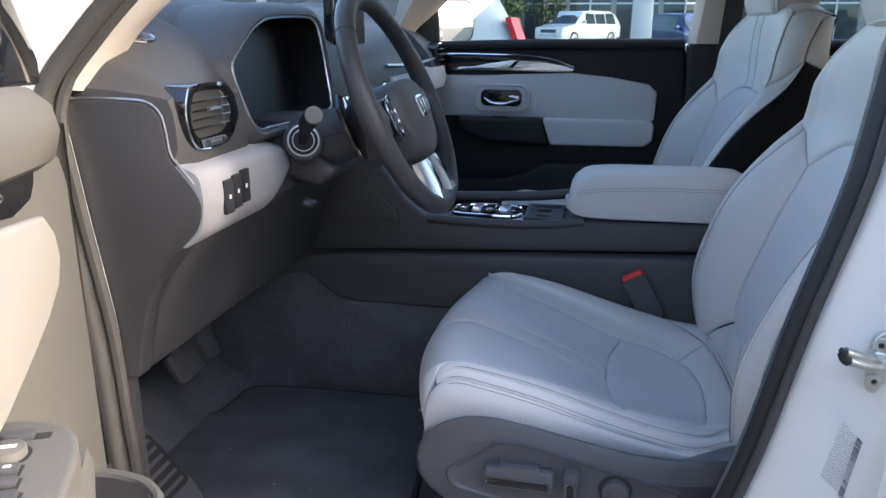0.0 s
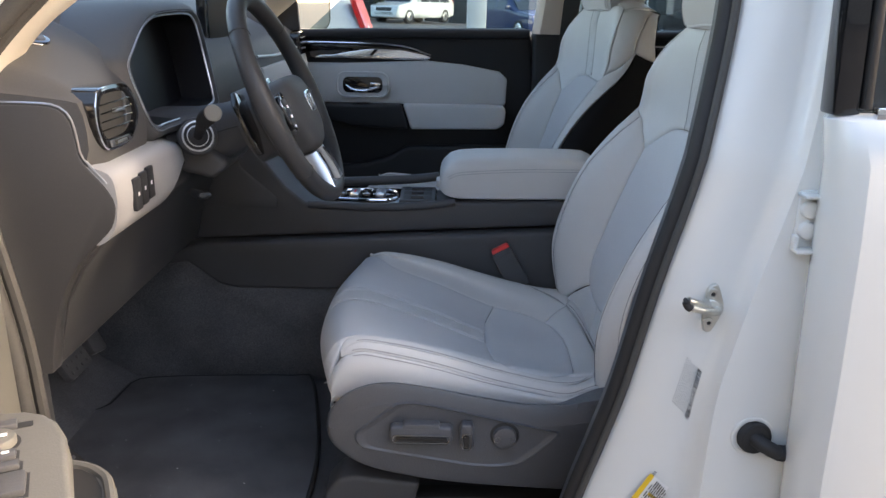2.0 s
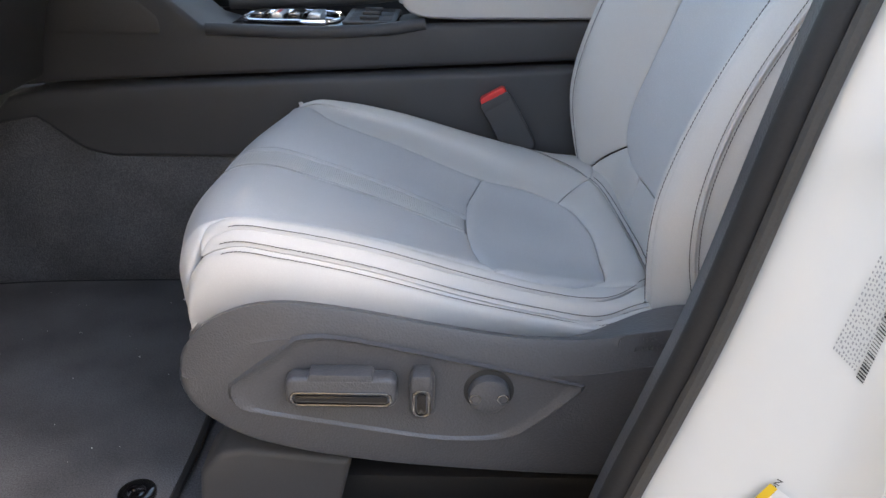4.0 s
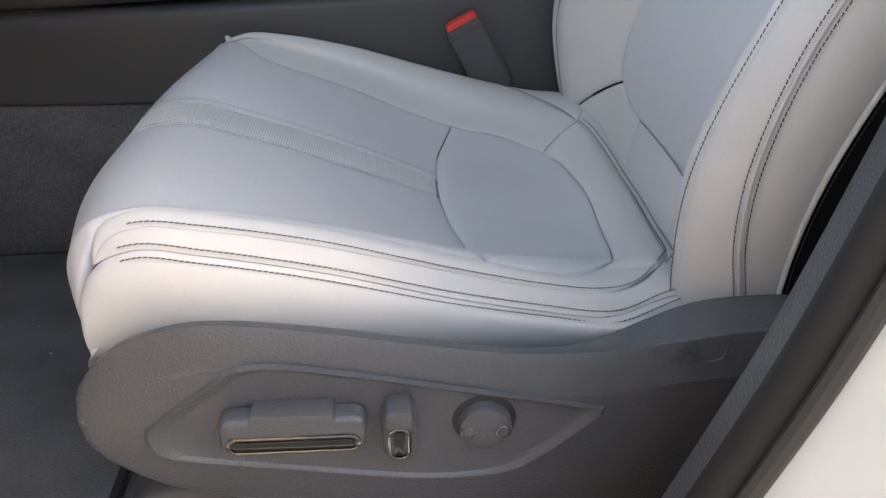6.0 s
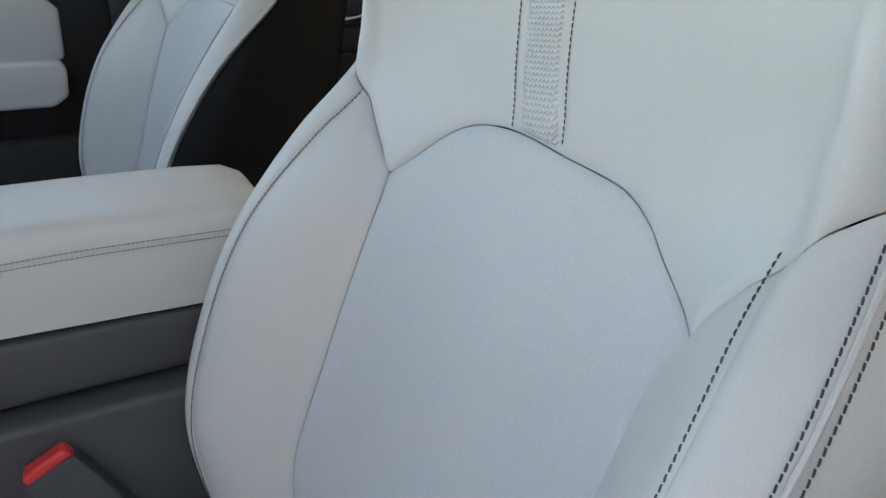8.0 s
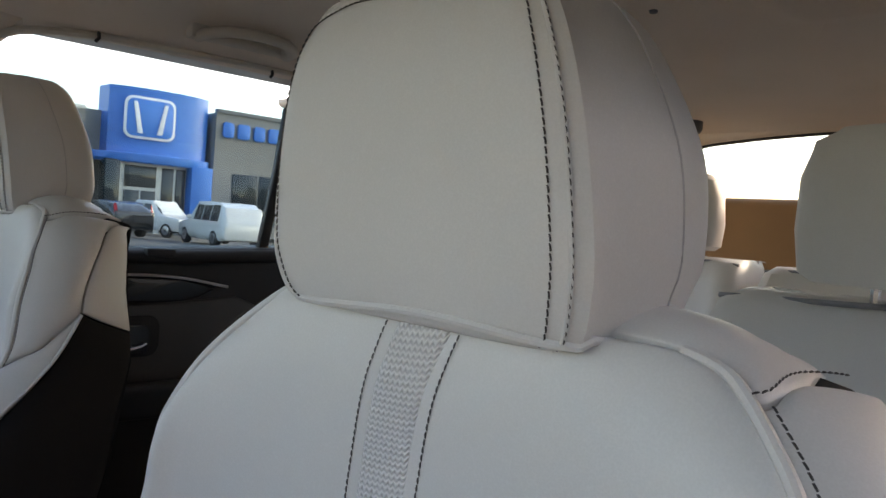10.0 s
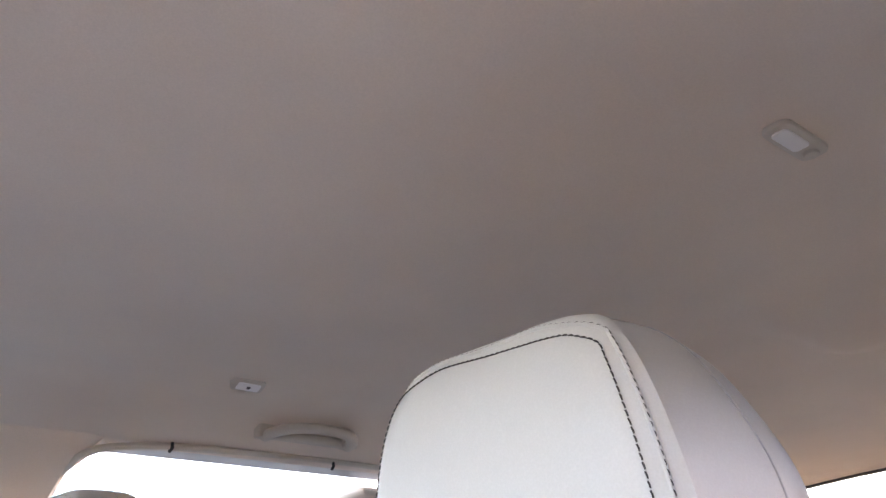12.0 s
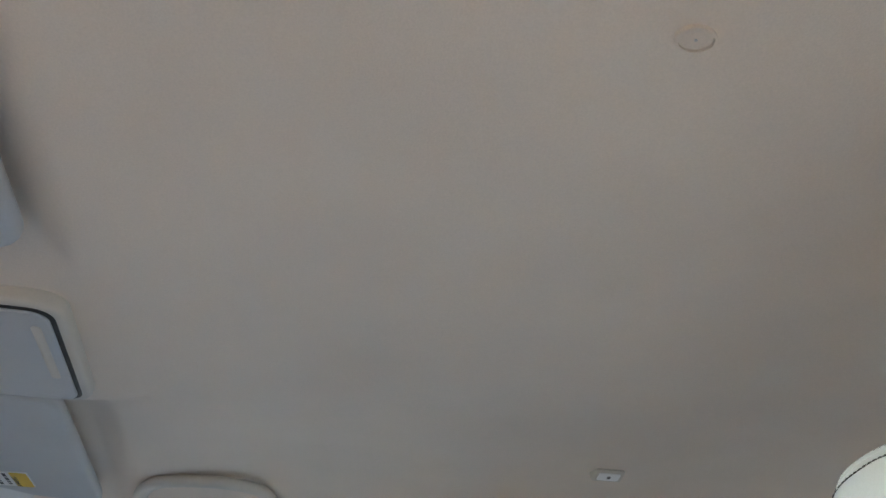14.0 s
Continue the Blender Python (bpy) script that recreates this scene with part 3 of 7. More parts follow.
def make_seat(name, at, label, near_side):
    seat = thing(name, at, label, "car seat", "front seats")
    back, cush = BACK, CUSH
    yoke_edge, turn = (WIDE_YOKE_EDGE, 3) if near_side == "outer" else (YOKE_EDGE, 2)
    part("backrest_insert", panel(back, flip(INSERT_LOW) + INSERT_NEAR, INSERT_LOW + INSERT_FAR, 48, 80, .008, .03, -1, head=INSERT_TOP), INSERT, seat, "blue-grey perforated leather backrest centre")
    foot = flip(SHOULDER_SEAM[1:turn + 1])[::-1] + BOLSTER_TOP[-1][::-1] + INSERT_TOP[1:-1] + BOLSTER_TOP[1] + SHOULDER_SEAM[1:turn + 1]
    part("yoke", panel(back, flip(yoke_edge), yoke_edge, 110, 60, .005, .016, -1, foot=foot), YOKE, seat, "smooth grey leather shoulder panel")
    crown = [(3.4, 1.4), (3.9, 1.409), (4.4, 1.436), (4.4, 1.5)]
    part("crown", panel(back, flip(crown), crown, 60, 16, .004, .012, -1, foot=[(-3.4, 1.4), (-3.0, 1.412), (-2.2, 1.416), (0, 1.416), (2.2, 1.416), (3.0, 1.412), (3.4, 1.4)]), LEATHER, seat)
    part("base_panel", panel(back, flip([(1.02, .66), (1.02, .70), (1.02, .795)]), [(1.02, .66), (1.02, .70), (1.02, .795)], 20, 8, .004, .012, -1), LEATHER, seat)
    for s in (1, -1):
        f = (lambda p: p) if s > 0 else flip
        ks = SIDE_EDGE[near_side if s < 0 else "outer"]
        slim = s < 0 and near_side == "inner"
        bolster_edge = INNER_BOLSTER_EDGE if slim else BOLSTER_EDGE[s]
        inner = f([(1.88, .822), (1.97, .85), (1.93, .93), (1.95, 1.0), (1.98, 1.08)]) + (INSERT_FAR if s > 0 else INSERT_NEAR)
        part("inner_bolster", panel(back, inner, f(bolster_edge), 26, 60, .006 if s > 0 else .001, .018, -1, head=BOLSTER_TOP[s]), LEATHER, seat)
        part("lower_bolster", panel(back, f([(1.02, .67), (1.02, .74), (1.05, .797), (1.5, .803), (1.86, .820)]), f([(3.8, .66), (3.8, .68), (3.8, .70), (3.8, .72), (3.8, .743)]), 24, 24, .005, .015, -1), LEATHER, seat)
        part("outer_bolster", panel(back, f([(3.82, .67)] + bolster_edge), f([(k - .02, v) for k, v in zip(ks, SIDE_V)]), 26, 70, .004 if s > 0 else .0015, .012, -1, head=f(SHOULDER_SEAM)), LEATHER, seat)
        part("shoulder", panel(back, f(yoke_edge[:7]), f([(5.98, 1.284), (5.98, 1.29), (5.98, 1.32), (5.98, 1.35), (5.98, 1.38), (5.98, 1.41), (5.98, 1.45)]), 22, 40, .004, .01, -1, foot=f(SHOULDER_SEAM[turn:]), head=f([(3.4, 1.398), (3.9, 1.407), (4.4, 1.434), (5.98, 1.45)])), LEATHER, seat)
        part("side_panel", panel(back, f([(k + .02, v) for k, v in zip(ks, SIDE_V)]), f([(7, .66), (7, .73), (7, .80), (7, .91), (7, 1.02), (7, 1.11), (7, 1.18), (7, 1.255)]), 18, 50, .003, .02, -1, head=f([(6.02, 1.284), (6.4, 1.272), (7, 1.255)])), BLACK_LEATHER, seat, "black vinyl side of the backrest")
        part("shoulder_side", panel(back, f([(6.02, 1.286), (6.02, 1.29), (6.02, 1.33), (6.02, 1.385), (6.02, 1.44)]), f([(7, 1.257), (7, 1.30), (7, 1.36), (7, 1.39), (7, 1.44)]), 10, 30, .003, .02, -1, foot=f([(6.02, 1.286), (6.4, 1.274), (7, 1.257)])), LEATHER, seat)
        piping = [(k - .05, v) for k, v in zip(ks, SIDE_V)][:-1]
        cords = () if slim else ((CORD, .0045), (CORD, -.0045))
        for path, shift in ((bolster_edge, .0035), *cords, (piping, -.004), (yoke_edge[:7], -.0065), ([(3.4, 1.398), (3.9, 1.407), (4.4, 1.434), (5.2, 1.452)], .004)):
            tagged(part("stitching", stitches(*seam_line(back, f(path), 90, -1, .0044, shift * s)), BLACK_STITCH, seat), kind="stuff")
        for path, lift, r in ((bolster_edge if slim else CORD, .0034, .0017), (yoke_edge, .0012, .0032), (piping[1:] + [(5.97, 1.284)], .002, .0022)):
            cord, _ = seam_line(back, f(path), 80, -1, lift, 0)
            part("seam_bead", tube(cord, r, 8), LEATHER, seat)
    fold = curve([(.240, -.284, .776), (.262, -.292, .770), (.285, -.294, .772), (.31, -.290, .771), (.322, -.282, .772)], 40)
    part("gathered_fold", tube(fold, [.0085 + .0012 * (i % 2) - .003 * abs(i - 19.5) / 19.5 for i in range(40)], 10, 1.3), LEATHER, seat, "gathered leather fold at the foot of the backrest")
    band_path = [(.11, 1.2035), (.21, 1.25), (.20, 1.31), (.12, 1.365), (.0, 1.402), (-.03, 1.418)]
    half = .255
    part("backrest_band", panel(back, [(k - half, v - .003) for k, v in band_path], [(k + half, v) for k, v in band_path], 16, 60, .0062, .002, -1, tuck=.004), WEAVE, seat, "ribbed woven grey band down the backrest")
    for off in (-.325, .315):
        tagged(part("stitching", stitches(*seam_line(back, [(k + off, v) for k, v in band_path], 60, -1, .0054, 0)), BLACK_STITCH, seat), kind="stuff")
    rows = [[back.at(k, v) for k in np.linspace(-7, 7, 15)] for v in (.66, .80, .97, 1.10, 1.22, 1.31, 1.375, 1.44)]
    shell = [[(p[0] if abs(k) > 6 else max(p[0] + .02, .41 + .105 * (v - .66) / .78 + .012 * (1 - (k / 7) ** 2)), p[1] * (1 if abs(k) > 6 else .9), p[2]) for k, p in zip(np.linspace(-7, 7, 15), r)] for r, v in zip(rows, (.66, .80, .97, 1.10, 1.22, 1.31, 1.375, 1.44))]
    part("back_shell", rings(shell, closed=False), BLACK_LEATHER, seat, "black rear of the backrest")

    # cushion
    split = [(-3.6, .496), (-2.4, .493), (-1.5, .485), (-.9, .474), (-.4, .467), (0, .466), (.4, .467), (.9, .472), (1.62, .496)]

    def band_side(s, v):
        return -.02 - .28 * max(v - .15, 0) + s * (.27 - .07 * v)

    for s in (1, -1):
        f = (lambda p: p) if s > 0 else flip
        near = [(band_side(s, v), v) for v in (.04, .08, .11, .14, .17, .22, .27, .36, .466)]
        part("thigh_panel", panel(cush, near, f([(5.02, .04), (5.06, .09)]) + CUSH_INNER[s], 40, 70, .004, .012, -1, head=[near[-1]] + (split[-2:] if s > 0 else split[3::-1])), INSERT, seat)
        part("cushion_bolster", panel(cush, CUSH_INNER[s] + INSERT_SIDE[s][1:], CUSH_OUTER[s][:9] + CUSH_OUTER[s][10:], 28, 90, .0008, .010, -1, gap=.0002, dip=.0008), LEATHER, seat)
        part("cushion_edge", panel(cush, CUSH_OUTER[s], f(CUSH_LINE), 14, 90, .0008, .010, -1, gap=.0002, dip=.0003), LEATHER, seat)
        part("cushion_side", panel(cush, f([(5.03, .05), (5.1, .09)] + CUSH_LINE[1:]), f([(7, v) for v in (.05, .09, .13, .165, .19, .24, .36, .47, .56, .606, .652, .70)]), 16, 90, .0010, .012, -1, gap=.0004, dip=.0012), LEATHER, seat)
        for path, shift in ((CUSH_OUTER[s][3:], .0035 * s), (f(CUSH_LINE[2:]), .0045 * s), (f(CUSH_LINE[2:]), -.0055 * s)):
            tagged(part("stitching", stitches(*seam_line(cush, path, 130, -1, .0020, shift)), BLACK_STITCH, seat), kind="stuff")
    part("seat_insert", panel(cush, INSERT_SIDE[-1], INSERT_SIDE[1], 50, 40, .005, .012, -1, foot=split, head=INSERT_REAR), INSERT, seat)
    part("rear_border", panel(cush, CROSS[-1], CROSS[1], 60, 16, .004, .01, -1, foot=INSERT_REAR, head=CUSH_REAR), LEATHER, seat)
    part("rear_roll", panel(cush, [(-3.1, .673), (-3.4, .684), (-3.8, .702), (-4.2, .74)], [(2.6, .677), (3.2, .689), (3.8, .702), (4.2, .74)], 60, 14, .004, .01, -1, foot=CUSH_REAR), LEATHER, seat)
    tagged(part("stitching", stitches(*seam_line(cush, CUSH_REAR, 130, -1, .0042, .0045)), BLACK_STITCH, seat), kind="stuff")
    tagged(part("stitching", stitches(*seam_line(cush, CUSH_REAR, 130, -1, .0042, -.0035)), BLACK_STITCH, seat), kind="stuff")
    part("front_panel", panel(cush, flip([(5.03, .0), (5.03, .02), (5.03, .042)]), [(5.03, .0), (5.03, .02), (5.03, .042)], 50, 10, .003, .01, -1), LEATHER, seat)
    runs = (.05, .10, .14, .18, .24, .30, .38, .466)
    part("cushion_band", panel(cush, [(band_side(-1, v), v - .002) for v in runs], [(band_side(1, v), v - .002) for v in runs], 14, 70, .0034, .002, -1, tuck=.004), WEAVE, seat, "ribbed woven grey band along the cushion")
    for s in (-1, 1):
        tagged(part("stitching", stitches(*seam_line(cush, [(band_side(s, v) + s * .05, v) for v in runs], 70, -1, .0040, 0)), PALE_STITCH, seat), kind="stuff")
    part("seat_frame", box(-.24, .34, -.14, .14, .47, .71, .02), DARK, seat)
    return seat


def headrest_mesh():
    """The padded head restraint, before its seams."""
    rows = []
    for z, w, wb, xf, xb in ((1.401, .100, .096, .434, .515), (1.407, .114, .107, .424, .538), (1.428, .120, .113, .417, .546), (1.45, .120, .120, .414, .546), (1.50, .113, .119, .410, .540), (1.545, .102, .102, .409, .53), (1.572, .087, .085, .413, .522), (1.588, .067, .063, .424, .51), (1.592, .043, .042, .445, .49)):
        prof = [(xf, -w * .55), (xf, 0), (xf, w * .55), (xf + .003, w * .85), (xf + .012, w), (xf + .022, w + (wb - w) * .3), ((xf + xb) / 2, (w + wb) / 2 + .004), (xb - .025, wb), (xb - .006, wb * .88), (xb, wb * .5), (xb, 0), (xb, -wb * .5), (xb - .006, -wb * .88), (xb - .025, -wb),
                ((xf + xb) / 2, -(w + wb) / 2 - .004), (xf + .022, -w - (wb - w) * .3), (xf + .012, -w), (xf + .003, -w * .85)]
        c = curve(prof, 72, closed=True)
        rows.append([(x - 0.07 * y, y, z) for x, y in c])
    dense = []
    for j in range(72):
        col = np.array([r[j] for r in rows])
        dense.append(curve(col, 30))
    return [[dense[j][i] for j in range(72)] for i in range(30)]


def make_headrest(name, at):
    ob = thing(name, at, "grey leather headrest on two chrome posts above the seat back", "headrest", "front headrests")
    rows = headrest_mesh()
    part("pad", rings(rows), LEATHER, ob)
    for s in (1, -1):
        part("post", tube([(.478, s * .062, 1.36), (.475, s * .062, 1.40), (.472, s * .062, 1.44)], .0058, 12), CHROME, ob, "chrome post")
        part("post_guide", disc((.475, s * .062, 1.405), (0, 0, 1), .016, .012, .003, 20), DARK, ob)
    hub = np.array([.475, 0, 1.50])
    for lo, hi, j0, bead in ((1, 25, 18, False), (1, 26, 19, True)):
        j1 = 86 - j0
        top_row = rows[hi - 1]
        tail = [r[j0] for r in rows[lo:hi - 4]] + [rows[hi - 4][j0], rows[hi - 3][j0 - 1], rows[hi - 2][j0 - 3]] + [top_row[j] for j in range(j0 - 6, 0, -6)] + [top_row[j] for j in range(71, j1 + 5, -6)] + [rows[hi - 2][j1 + 3], rows[hi - 3][j1 + 1], rows[hi - 4][j1]] + [r[j1] for r in rows[hi - 5:lo - 1:-1]]
        line = curve(tail, 200)
        nor = line - hub
        nor /= np.linalg.norm(nor, axis=1, keepdims=True)
        if bead:
            part("seam_bead", tube(line + nor * .0004, .0014, 6), LEATHER, ob)
            tagged(part("stitching", stitches(line + nor * .0016, nor, .0046, .0034, .00035), BLACK_STITCH, ob), kind="stuff")
        else:
            tagged(part("stitching", stitches(line + nor * .0010, nor), BLACK_STITCH, ob), kind="stuff")
    base = np.array(rows[2] + rows[2][:1])
    part("piping", tube(base[:-1], .0026, 8, closed=True), LEATHER, ob, "grey leather piping round the lower edge")
    for j in (27, 59):
        side = np.array([r[j] for r in rows[3:27]])
        out = (side - hub) / np.linalg.norm(side - hub, axis=1, keepdims=True)
        part("side_seam", tube(side + out * .0002, .0006, 6), PALE_STITCH, ob)
    return ob


SEAT_Y = 1.36
driver_seat = make_seat("driver_seat", (0, SEAT_Y, 0), "light grey leather driver's seat with dark plastic side trim", "outer")
driver_headrest = make_headrest("headrest", (0, SEAT_Y + .018, 0))
PASS_AT = (-.004, 2.224, .018, 0, -1.7, 4.7)
passenger_seat = make_seat("passenger_seat", (0, 0, 0), "light grey leather front passenger seat beside the console", "inner")
passenger_seat.matrix_basis = pose(*PASS_AT)
copy_thing(driver_headrest, pose(.0, 2.240, .012, 0, -1.7, 4.7))


# ---- the car's shell ----
MID = 1.745           # the car's middle line


def ground_height(x, y):
    return max(y - 1.7, 0) / 42 * (0.36 - 0.044 * min(max(x, -12), 24)) * (1 if y < 60 else 60 / y)


def build_ground():
    bm = bmesh.new()
    xs = [-1200, -300, -80, -30, -20, -12, -6, -2, 2, 6, 12, 18, 24, 30, 80, 300, 1200]
    ys = [-1200, -200, -40, -10, 0, 1.7, 6, 12, 20, 30, 40, 50, 60, 120, 400, 1200]
    v = [[bm.verts.new((x, y, ground_height(x, y) if y < 100 else 0)) for x in xs] for y in ys]
    for a, b in zip(v, v[1:]):
        for i in range(len(xs) - 1):
            bm.faces.new((a[i], a[i + 1], b[i + 1], b[i]))
    return bm


solo("ground", build_ground(), ASPHALT, "grey asphalt of a car dealer's lot", "ground", kind="structure")

# unseen wall added on the driver's side to cut the low sky's light
solo("unseen_wall", box(-40, 40, -10.4, -10.0, -.2, 6.5), CONCRETE, "unseen plain wall added to block the low sky", "wall", kind="structure")

# floor with its toe board
floor_line = [(2.45, .62), (1.9, .62), (1.75, .50), (-.86, .50), (-1.02, .60), (-1.18, .86), (-1.22, .86), (-1.08, .55), (-.9, .44), (2.45, .44)]
solo("floor", prism(floor_line, "y", .90, 2.59), CARPET, "dark grey carpet over the car's floor", "floor", kind="structure")

# sill of the driver's door with its plate
sill = thing("sill", (0, 0, 0), "white painted door sill with a dark trim plate", "door sill", kind="structure")
part("sill_body", prism([(.74, .36), (.74, .44), (.80, .50), (.845, .515), (.93, .515), (.93, .40)], "x", -.70, .22, .01), PAINT, sill)
part("sill_plate", prism([(.858, .517), (.862, .527), (.925, .535), (.95, .52), (.95, .505)], "x", -.70, .20, .003), DARK, sill)
for i in range(3):
    part("rib", tube([(-.62, .875 + .014 * i, .530), (-.35, .875 + .014 * i, .530)], .003, 6), DARK, sill)

# front pillar of the driver's side: white body, rubber seal, cloth-pale trim
A_LINE = [(-.665, .45), (-.663, .73), (-.668, .85), (-.672, .98), (-.683, 1.12), (-.690, 1.22), (-.697, 1.285), (-.684, 1.33), (-.650, 1.372), (-.598, 1.428), (-.48, 1.535), (-.34, 1.632), (-.16, 1.70), (.10, 1.725)]
pillar_a = thing("front_pillar", (0, 0, 0), "white front door pillar with rubber seal and pale inner trim", "car pillar", kind="structure")
a_fine = np.array([(x - .012 - .018 * smooth_step((z - .9) / .4), z) for x, z in curve(A_LINE, 70)])
rows = []
for x, z in a_fine:
    i = len(rows)
    d = np.gradient(a_fine, axis=0)[i]
    n = np.array((-d[1], d[0])) / np.linalg.norm(d)
    lean = max(z - 1.25, 0) * .22
    rows.append([(x + n[0] * o, y + lean, z + n[1] * o) for o, y in ((.0, .85), (.012, .838), (.022, .815), (.034, .79), (.06, .775), (.12, .765), (.16, .80), (.14, .90), (.0, .90))])
part("pillar_skin", rings(rows), PAINT, pillar_a, "white paint")
seal_path = [(x, .848 + max(z - 1.25, 0) * .22, z) for x, z in a_fine]
part("seal", tube(seal_path, .013, 12, up=(0, 1, 0)), SEAL, pillar_a, "black rubber door seal")
part("seal_lip", tube([(x + .012, y + .022, z) for x, y, z in seal_path], .009, 8, up=(0, 1, 0)), SEAL, pillar_a)
trim_line = curve([(-.700, 1.315), (-.672, 1.37), (-.62, 1.43), (-.49, 1.545), (-.35, 1.64), (-.18, 1.705)], 30)
rows = []
for i, (x, z) in enumerate(trim_line):
    lean = max(z - 1.25, 0) * .22
    d = np.gradient(trim_line, axis=0)[i]
    n = np.array((d[1], -d[0])) / np.linalg.norm(d)
    w_ = .25 + .75 * smooth_step(i / 9)
    rows.append([(x + n[0] * o * w_, y + lean, z + n[1] * o * w_) for o, y in ((-.012, .872), (.006, .872), (.02, .885), (.026, .91), (.012, .95), (-.04, 1.0), (-.09, 1.0), (-.06, .90))])
part("inner_trim", rings(rows), PILLAR, pillar_a, "pale woven pillar trim")
# the passenger's front pillar
rows = [[(x, 2 * MID - y, z) for x, y, z in r] for r in rows]
far_a = thing("far_front_pillar", (0, 0, 0), "pale trimmed front pillar beside the windscreen", "car pillar", kind="structure")
part("inner_trim", rings(rows), PILLAR, far_a)
part("mirror_corner", prism([(-.74, 1.33), (-.572, 1.345), (-.575, 1.42), (-.60, 1.55), (-.66, 1.46), (-.715, 1.375)], "y", 2.575, 2.60, .003), DARK, far_a)

# kick panel beside the pedals
solo("kick_panel", prism([(-.690, .50), (-.690, .90), (-.80, .95), (-1.2, 1.2), (-1.2, .5)], "y", .912, .94, .004), DASH_LOW, "dark plastic kick panel beside the footwell", "trim panel", kind="structure")

# middle pillar of the driver's side
B_EDGE = [(.10, .52), (.14, .70), (.172, .812), (.198, .908), (.231, 1.07), (.266, 1.218), (.293, 1.368), (.304, 1.45), (.312, 1.56), (.30, 1.66), (.22, 1.715)]
pillar_b = thing("middle_pillar", (0, 0, 0), "white painted door pillar with rubber seal, striker and labels", "car pillar", kind="structure")
b_fine = curve(B_EDGE, 60)
rows = []
for x, z in b_fine:
    lean = max(z - 1.25, 0) * .20
    wide = 1 + .5 * (1 - smooth_step((z - .66) / .30))
    rows.append([(x + o * wide, y + lean, z) for o, y in ((.0, .90), (-.004, .885), (.004, .868), (.012, .862), (.03, .846), (.06, .836), (.085, .832), (.098, .828), (.106, .818), (.112, .806), (.128, .802), (.19, .80), (.26, .80), (.26, .92))])
bm = rings(rows)
part("pillar_skin", bm, PAINT, pillar_b, "white paint")
b_seal = [(x - .002, .878 + max(z - 1.25, 0) * .20, z) for x, z in b_fine]
part("seal", tube(b_seal, .0135, 12, up=(0, 1, 0)), RUBBER, pillar_b, "black rubber door seal")
part("seal_lip", tube([(x + .004, y - .017, z) for x, y, z in b_seal], .006, 8, up=(0, 1, 0)), SEAL, pillar_b)
part("inner_trim", rings([[(x + o, y + max(z - 1.25, 0) * .2, z) for o, y in ((-.012, .886), (-.011, .905), (.008, .926), (.27, .932), (.27, .90))] for x, z in b_fine if z < 1.70]), TRIM, pillar_b, "dark inner trim")


striker = thing("striker", (0, 0, 0), "zinc-plated door striker screwed to the pillar", "door striker")
plate_line = curve([(.3005, 1.0845), (.306, 1.080), (.3135, 1.060), (.3155, 1.050), (.3135, 1.040), (.303, 1.017), (.2975, 1.0130), (.2915, 1.0175), (.288, 1.035), (.288, 1.055), (.2915, 1.076)], 44, closed=True)
part("plate", prism([tuple(p) for p in plate_line], "y", .8265, .834, .0025, 3), ZINC, striker)
part("boss", prism([tuple(p) for p in curve([(.287, 1.062), (.300, 1.064), (.312, 1.054), (.312, 1.045), (.300, 1.040), (.288, 1.048)], 28, closed=True)], "y", .820, .830, .003, 3), ZINC, striker)
for x, z in ((.2975, 1.071), (.2965, 1.0285)):
    screw = part("screw", disc((x, .8265, z), (0, -1, 0), .0078, .0035, .0012, 24, inner=.0032), ZINC, striker)
    part("socket", disc((x, .8262, z), (0, -1, 0), .0034, .0016, .0002, 6), INK, screw)
part("loop", tube(curve([(.291, .828, 1.0585), (.284, .806, 1.0615), (.268, .795, 1.0685), (.252, .790, 1.0745)], 24), .0052, 12), ZINC, striker)
part("loop_leg", tube(curve([(.3075, .828, 1.0495), (.299, .808, 1.0515), (.280, .796, 1.0575), (.257, .789, 1.0650)], 24), .0052, 12), ZINC, striker)
part("loop_tip", tube(curve([(.2520, .790, 1.0752), (.2500, .7895, 1.0725), (.2525, .789, 1.0670), (.2565, .789, 1.0640)], 12), .0054, 12), RUBBER, striker, "black coated tip")


def text_block(name, corners, rows_n, bars, parent=None):
    """Rows of unreadable print as thin bars on a sheet; corners: lower left, lower right, upper left."""
    o, a, b = (Vector(c) for c in corners)
    u, w = a - o, b - o
    n = u.cross(w).normalized()
    bm = bmesh.new()
    for r in range(rows_n):
        v0 = (r + .25) / rows_n
        v1 = (r + .72) / rows_n
        x = .04
        while x < .9:
            ln = random.uniform(.05, .17) if bars else random.uniform(.01, .03)
            e = min(x + ln, .96)
            vs = [bm.verts.new(o + u * p + w * q + n * .0006) for p, q in ((x, v0), (e, v0), (e, v1), (x, v1))]
            bm.faces.new(vs)
            x = e + random.uniform(.012, .035)
    return bm


label = thing("certification_label", (0, 0, 0), "clear sticker with small grey print and a black bar code", "sticker")
